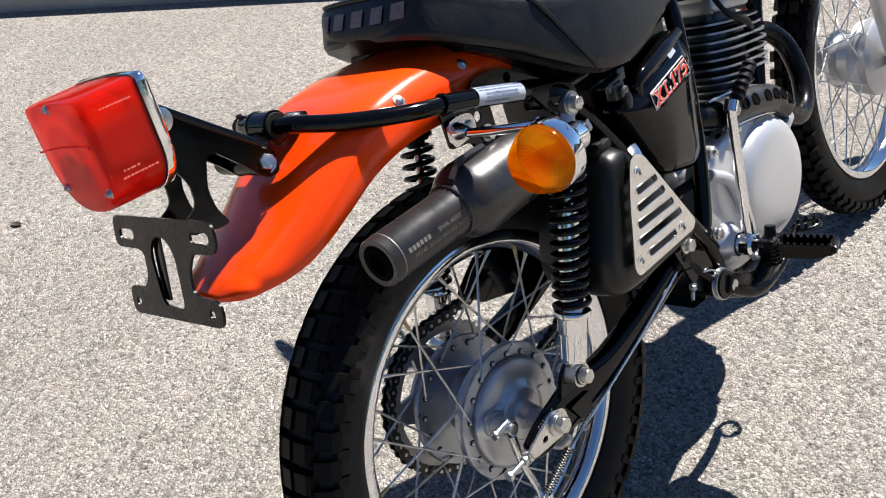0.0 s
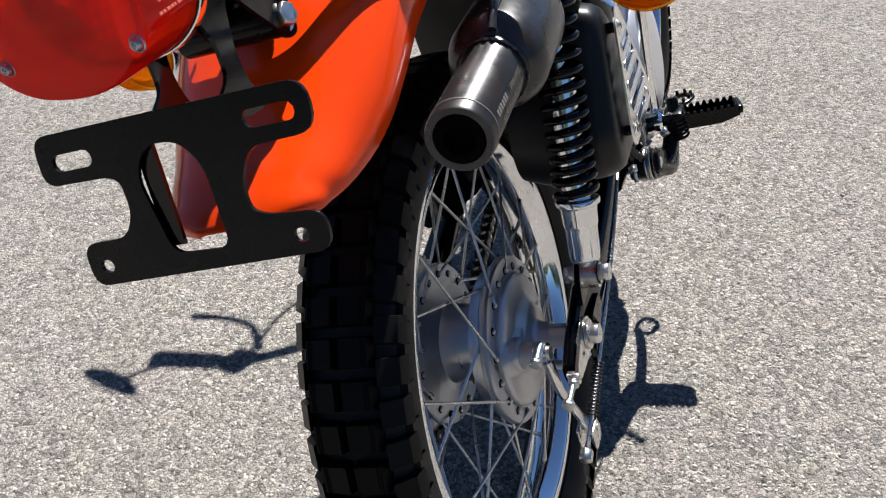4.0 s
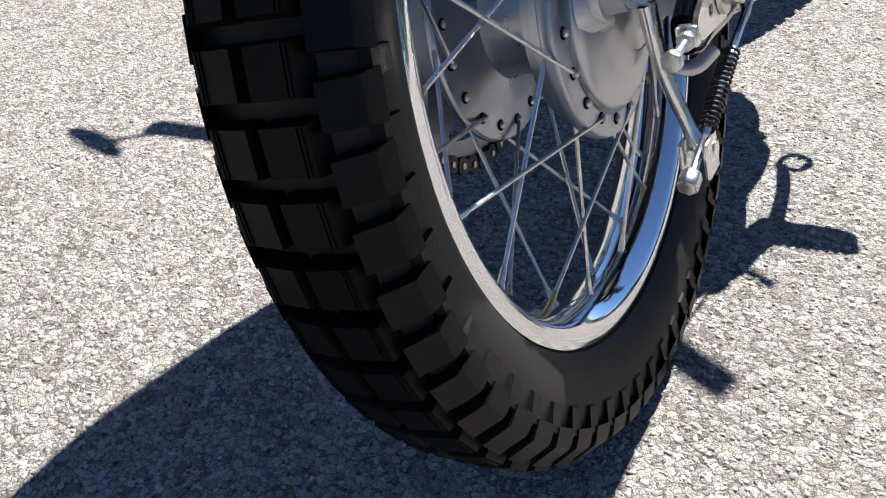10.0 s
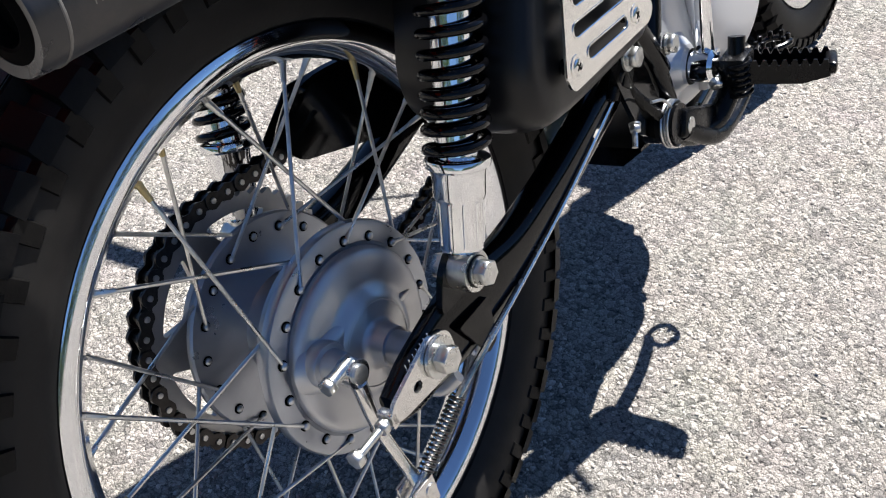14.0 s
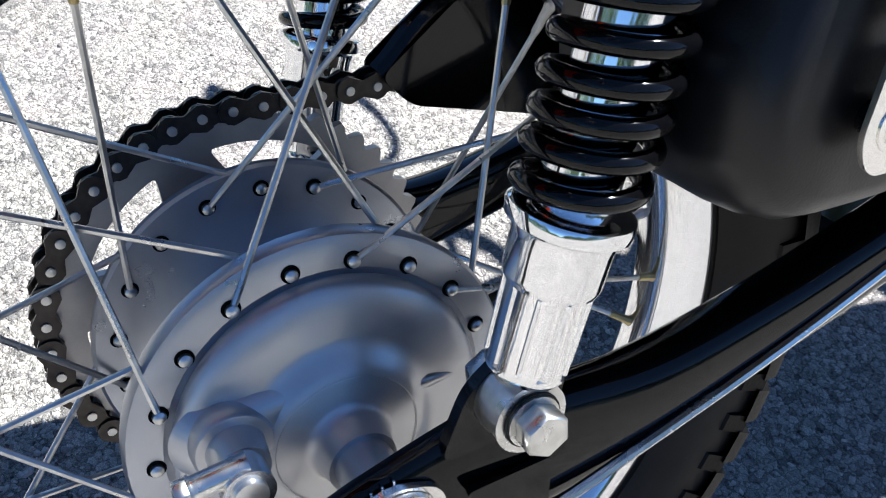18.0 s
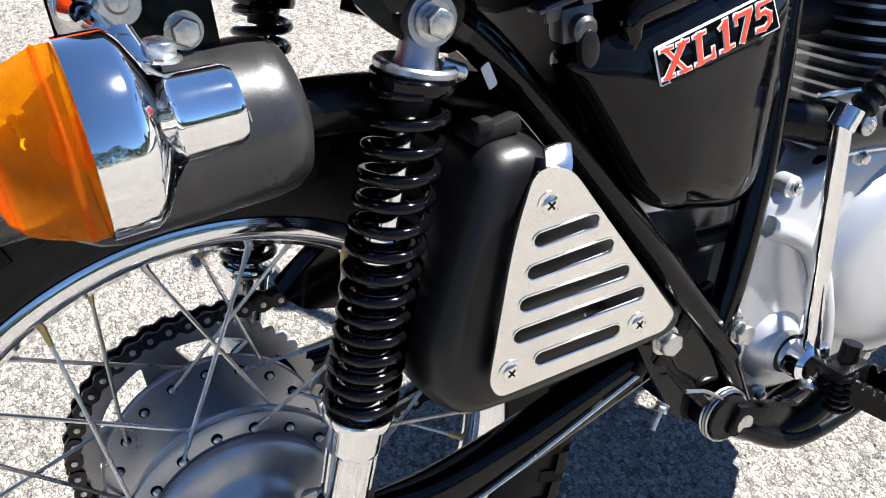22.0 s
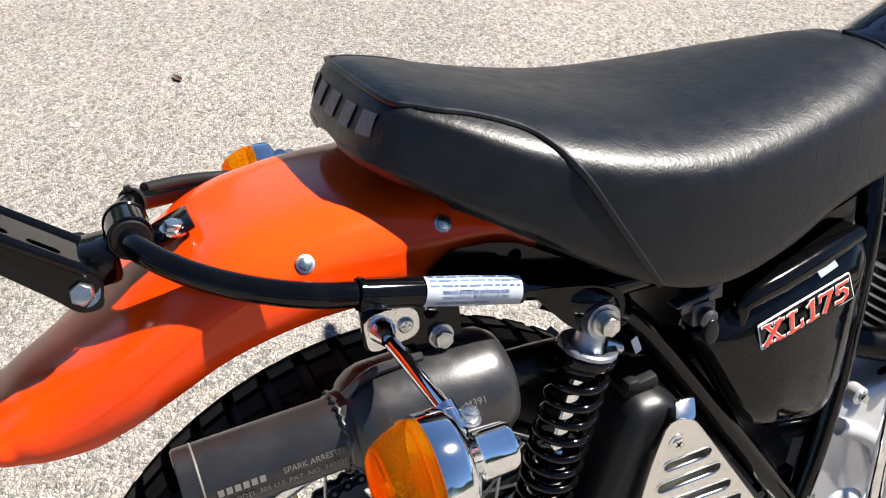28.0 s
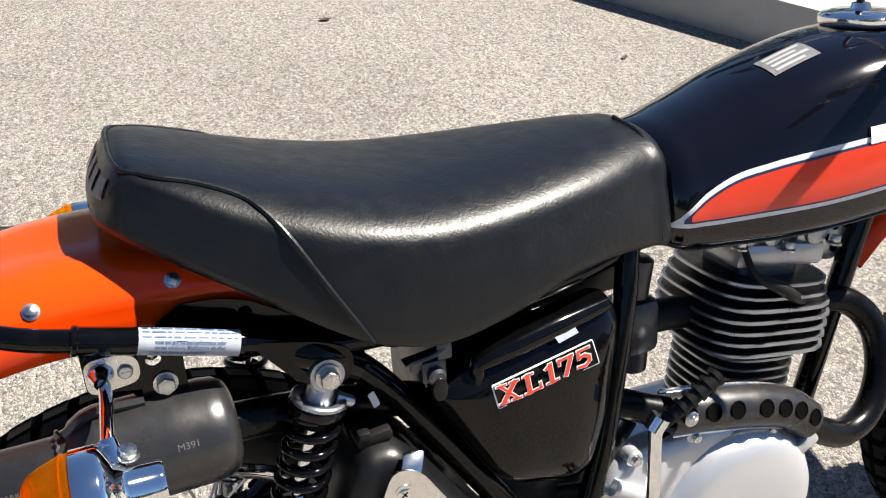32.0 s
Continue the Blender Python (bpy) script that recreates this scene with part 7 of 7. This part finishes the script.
part("horn", revolve([(0.0, 0), (0.0, 0.036), (0.012, 0.036), (0.02, 0.028), (0.024, 0.012), (0.024, 0)], (0.0, 0.840, 0.318), "x", 28), ALU, bike, "round grey horn")
# black discs stand for the shaded openings of the horn
for k in range(6):
    part("horn_hole", revolve([(0.0, 0), (0.0, 0.0055), (0.001, 0.0055), (0.001, 0)], (0.0235, 0.840 + 0.017 * math.cos(k * 1.047), 0.318 + 0.017 * math.sin(k * 1.047)), "x", 12), DARKHOLE, bike)
part("headlamp", turned([(0, 0), (0.0, 0.045), (0.04, 0.078), (0.09, 0.085), (0.098, 0.085), (0.102, 0.07), (0.104, 0)], (MID, 1.02, 0.56), (MID, 1.14, 0.54), 32), BLACK, bike)

# handlebar with grips, levers and one mirror
HB = [(0.435, 0.800, 0.760), (0.28, 0.865, 0.775), (0.17, 0.935, 0.735), (0.095, 0.965, 0.672), (MID, 0.968, 0.665), (-0.085, 0.972, 0.672), (-0.16, 0.955, 0.735), (-0.27, 0.895, 0.775), (-0.425, 0.840, 0.760)]
bar = part("handlebar", merge(tube(HB, 0.011, 14), tube([(0.15, 0.945, 0.722), (-0.14, 0.96, 0.722)], 0.007, 10, smooth=False)), CHROME, bike, "braced chrome handlebar")
part("grip", tube([(0.435, 0.800, 0.760), (0.315, 0.850, 0.773)], 0.0165, 16, smooth=False), GRIP, bar, "black rubber grip")
part("grip", tube([(-0.425, 0.840, 0.760), (-0.305, 0.883, 0.773)], 0.0165, 16, smooth=False), GRIP, bar, "black rubber grip")
part("lever", tube([(0.255, 0.91, 0.758), (0.30, 0.965, 0.750), (0.36, 0.973, 0.745), (0.437, 0.950, 0.741)], [0.008, 0.006, 0.0055, 0.0075], 10), ALU, bar)
part("lever", tube([(-0.245, 0.925, 0.758), (-0.29, 0.965, 0.750), (-0.35, 0.965, 0.745), (-0.42, 0.945, 0.742)], [0.008, 0.006, 0.0055, 0.0075], 10), ALU, bar)
part("switch_housing", merge(box((0.04, 0.035, 0.04), (0.275, 0.867, 0.772), 0.006), box((0.045, 0.035, 0.045), (-0.265, 0.897, 0.772), 0.006)), SATIN, bar)
part("mirror", tube([(-0.29, 0.90, 0.775), (-0.335, 0.915, 0.84), (-0.37, 0.92, 0.90), (-0.395, 0.905, 0.93)], 0.0045, 10), BLACK, bar, "round black mirror on a stalk")
MIRROR_WAY = Vector((-0.10, -0.92, 0.42))
MIRROR_WAY = (MIRROR_WAY - 0.45 * MIRROR_WAY.dot(SUN_WAY) * SUN_WAY).normalized()
part("mirror_shell", turned([(0, 0), (0.004, 0.036), (0.012, 0.060), (0.02, 0.064), (0.022, 0.062), (0.022, 0)], (-0.412, 0.912, 0.936), Vector((-0.412, 0.912, 0.936)) + MIRROR_WAY, 28), BLACK, bar)
for a, b in (((0.27, 0.89, 0.76), (0.10, 1.06, 0.55)), ((-0.26, 0.91, 0.76), (-0.09, 1.08, 0.5))):
    part("cable", tube([a, (a[0] * 0.9, a[1] + 0.14, a[2] - 0.02), (b[0] * 1.2, b[1] + 0.04, b[2] + 0.1), b], 0.0038, 8), GRIP, bar)


# ---- small things on the ground ----
DRYLEAF = material("dry_leaf", (0.055, 0.035, 0.018), 0.7, vary=0.4, scale=120)
PALESTONE = material("pale_pebble", (0.55, 0.52, 0.47), 0.7, vary=0.2, scale=150)


def dry_leaf(x, y, size, turn, label):
    """A curled leaf with its stalk, lying on the asphalt."""
    rows = []
    for t in np.linspace(-1, 1, 9):
        w = 0.42 * (1 - t * t) ** 0.7 + 0.02
        rows.append([Vector((size * t, size * w * u, size * (0.10 + 0.35 * t * t + 0.30 * u * u * (1 - abs(t))))) for u in np.linspace(-1, 1, 5)])
    ob = part("dry_leaf", merge(loft(rows, False, False), tube([(size, 0, size * 0.45), (size * 1.4, size * 0.1, size * 0.3), (size * 1.7, size * 0.1, size * 0.05)], size * 0.03, 6)), DRYLEAF, None)
    ob.matrix_world = pose(x, y, -0.05 * size, 0, 0, turn)
    ob.data.materials[0] = DRYLEAF
    tagged(ob, label, "leaf", "leaves on the asphalt")


for x, y, size, turn, label in ((-1.85, 0.06, 0.022, 20, "small dark curled dry leaf lying on the asphalt"), (-2.575, 0.87, 0.026, 75, "brown curled dry leaf lying on the asphalt"), (-1.90, 1.78, 0.018, 130, "small brown dry leaf near the kerb"),
                                (-1.395, 1.94, 0.020, 40, "small brown dry leaf near the kerb"), (-1.39, 2.13, 0.020, 200, "small brown dry leaf near the kerb")):
    dry_leaf(x, y, size, turn, label)
bm = bmesh.new()
bmesh.ops.create_icosphere(bm, subdivisions=2, radius=1)
rnd = random.Random(4)
for v in bm.verts:
    v.co = Vector((v.co.x * 0.022, v.co.y * 0.014, v.co.z * 0.010)) * rnd.uniform(0.82, 1.12)
pebble = part("pebble", bm, PALESTONE, None, sharp=25)
pebble.matrix_world = pose(-0.017, 1.244, 0.008, 0, 0, 25)
tagged(pebble, "pale angular pebble lying behind the front wheel", "stone")
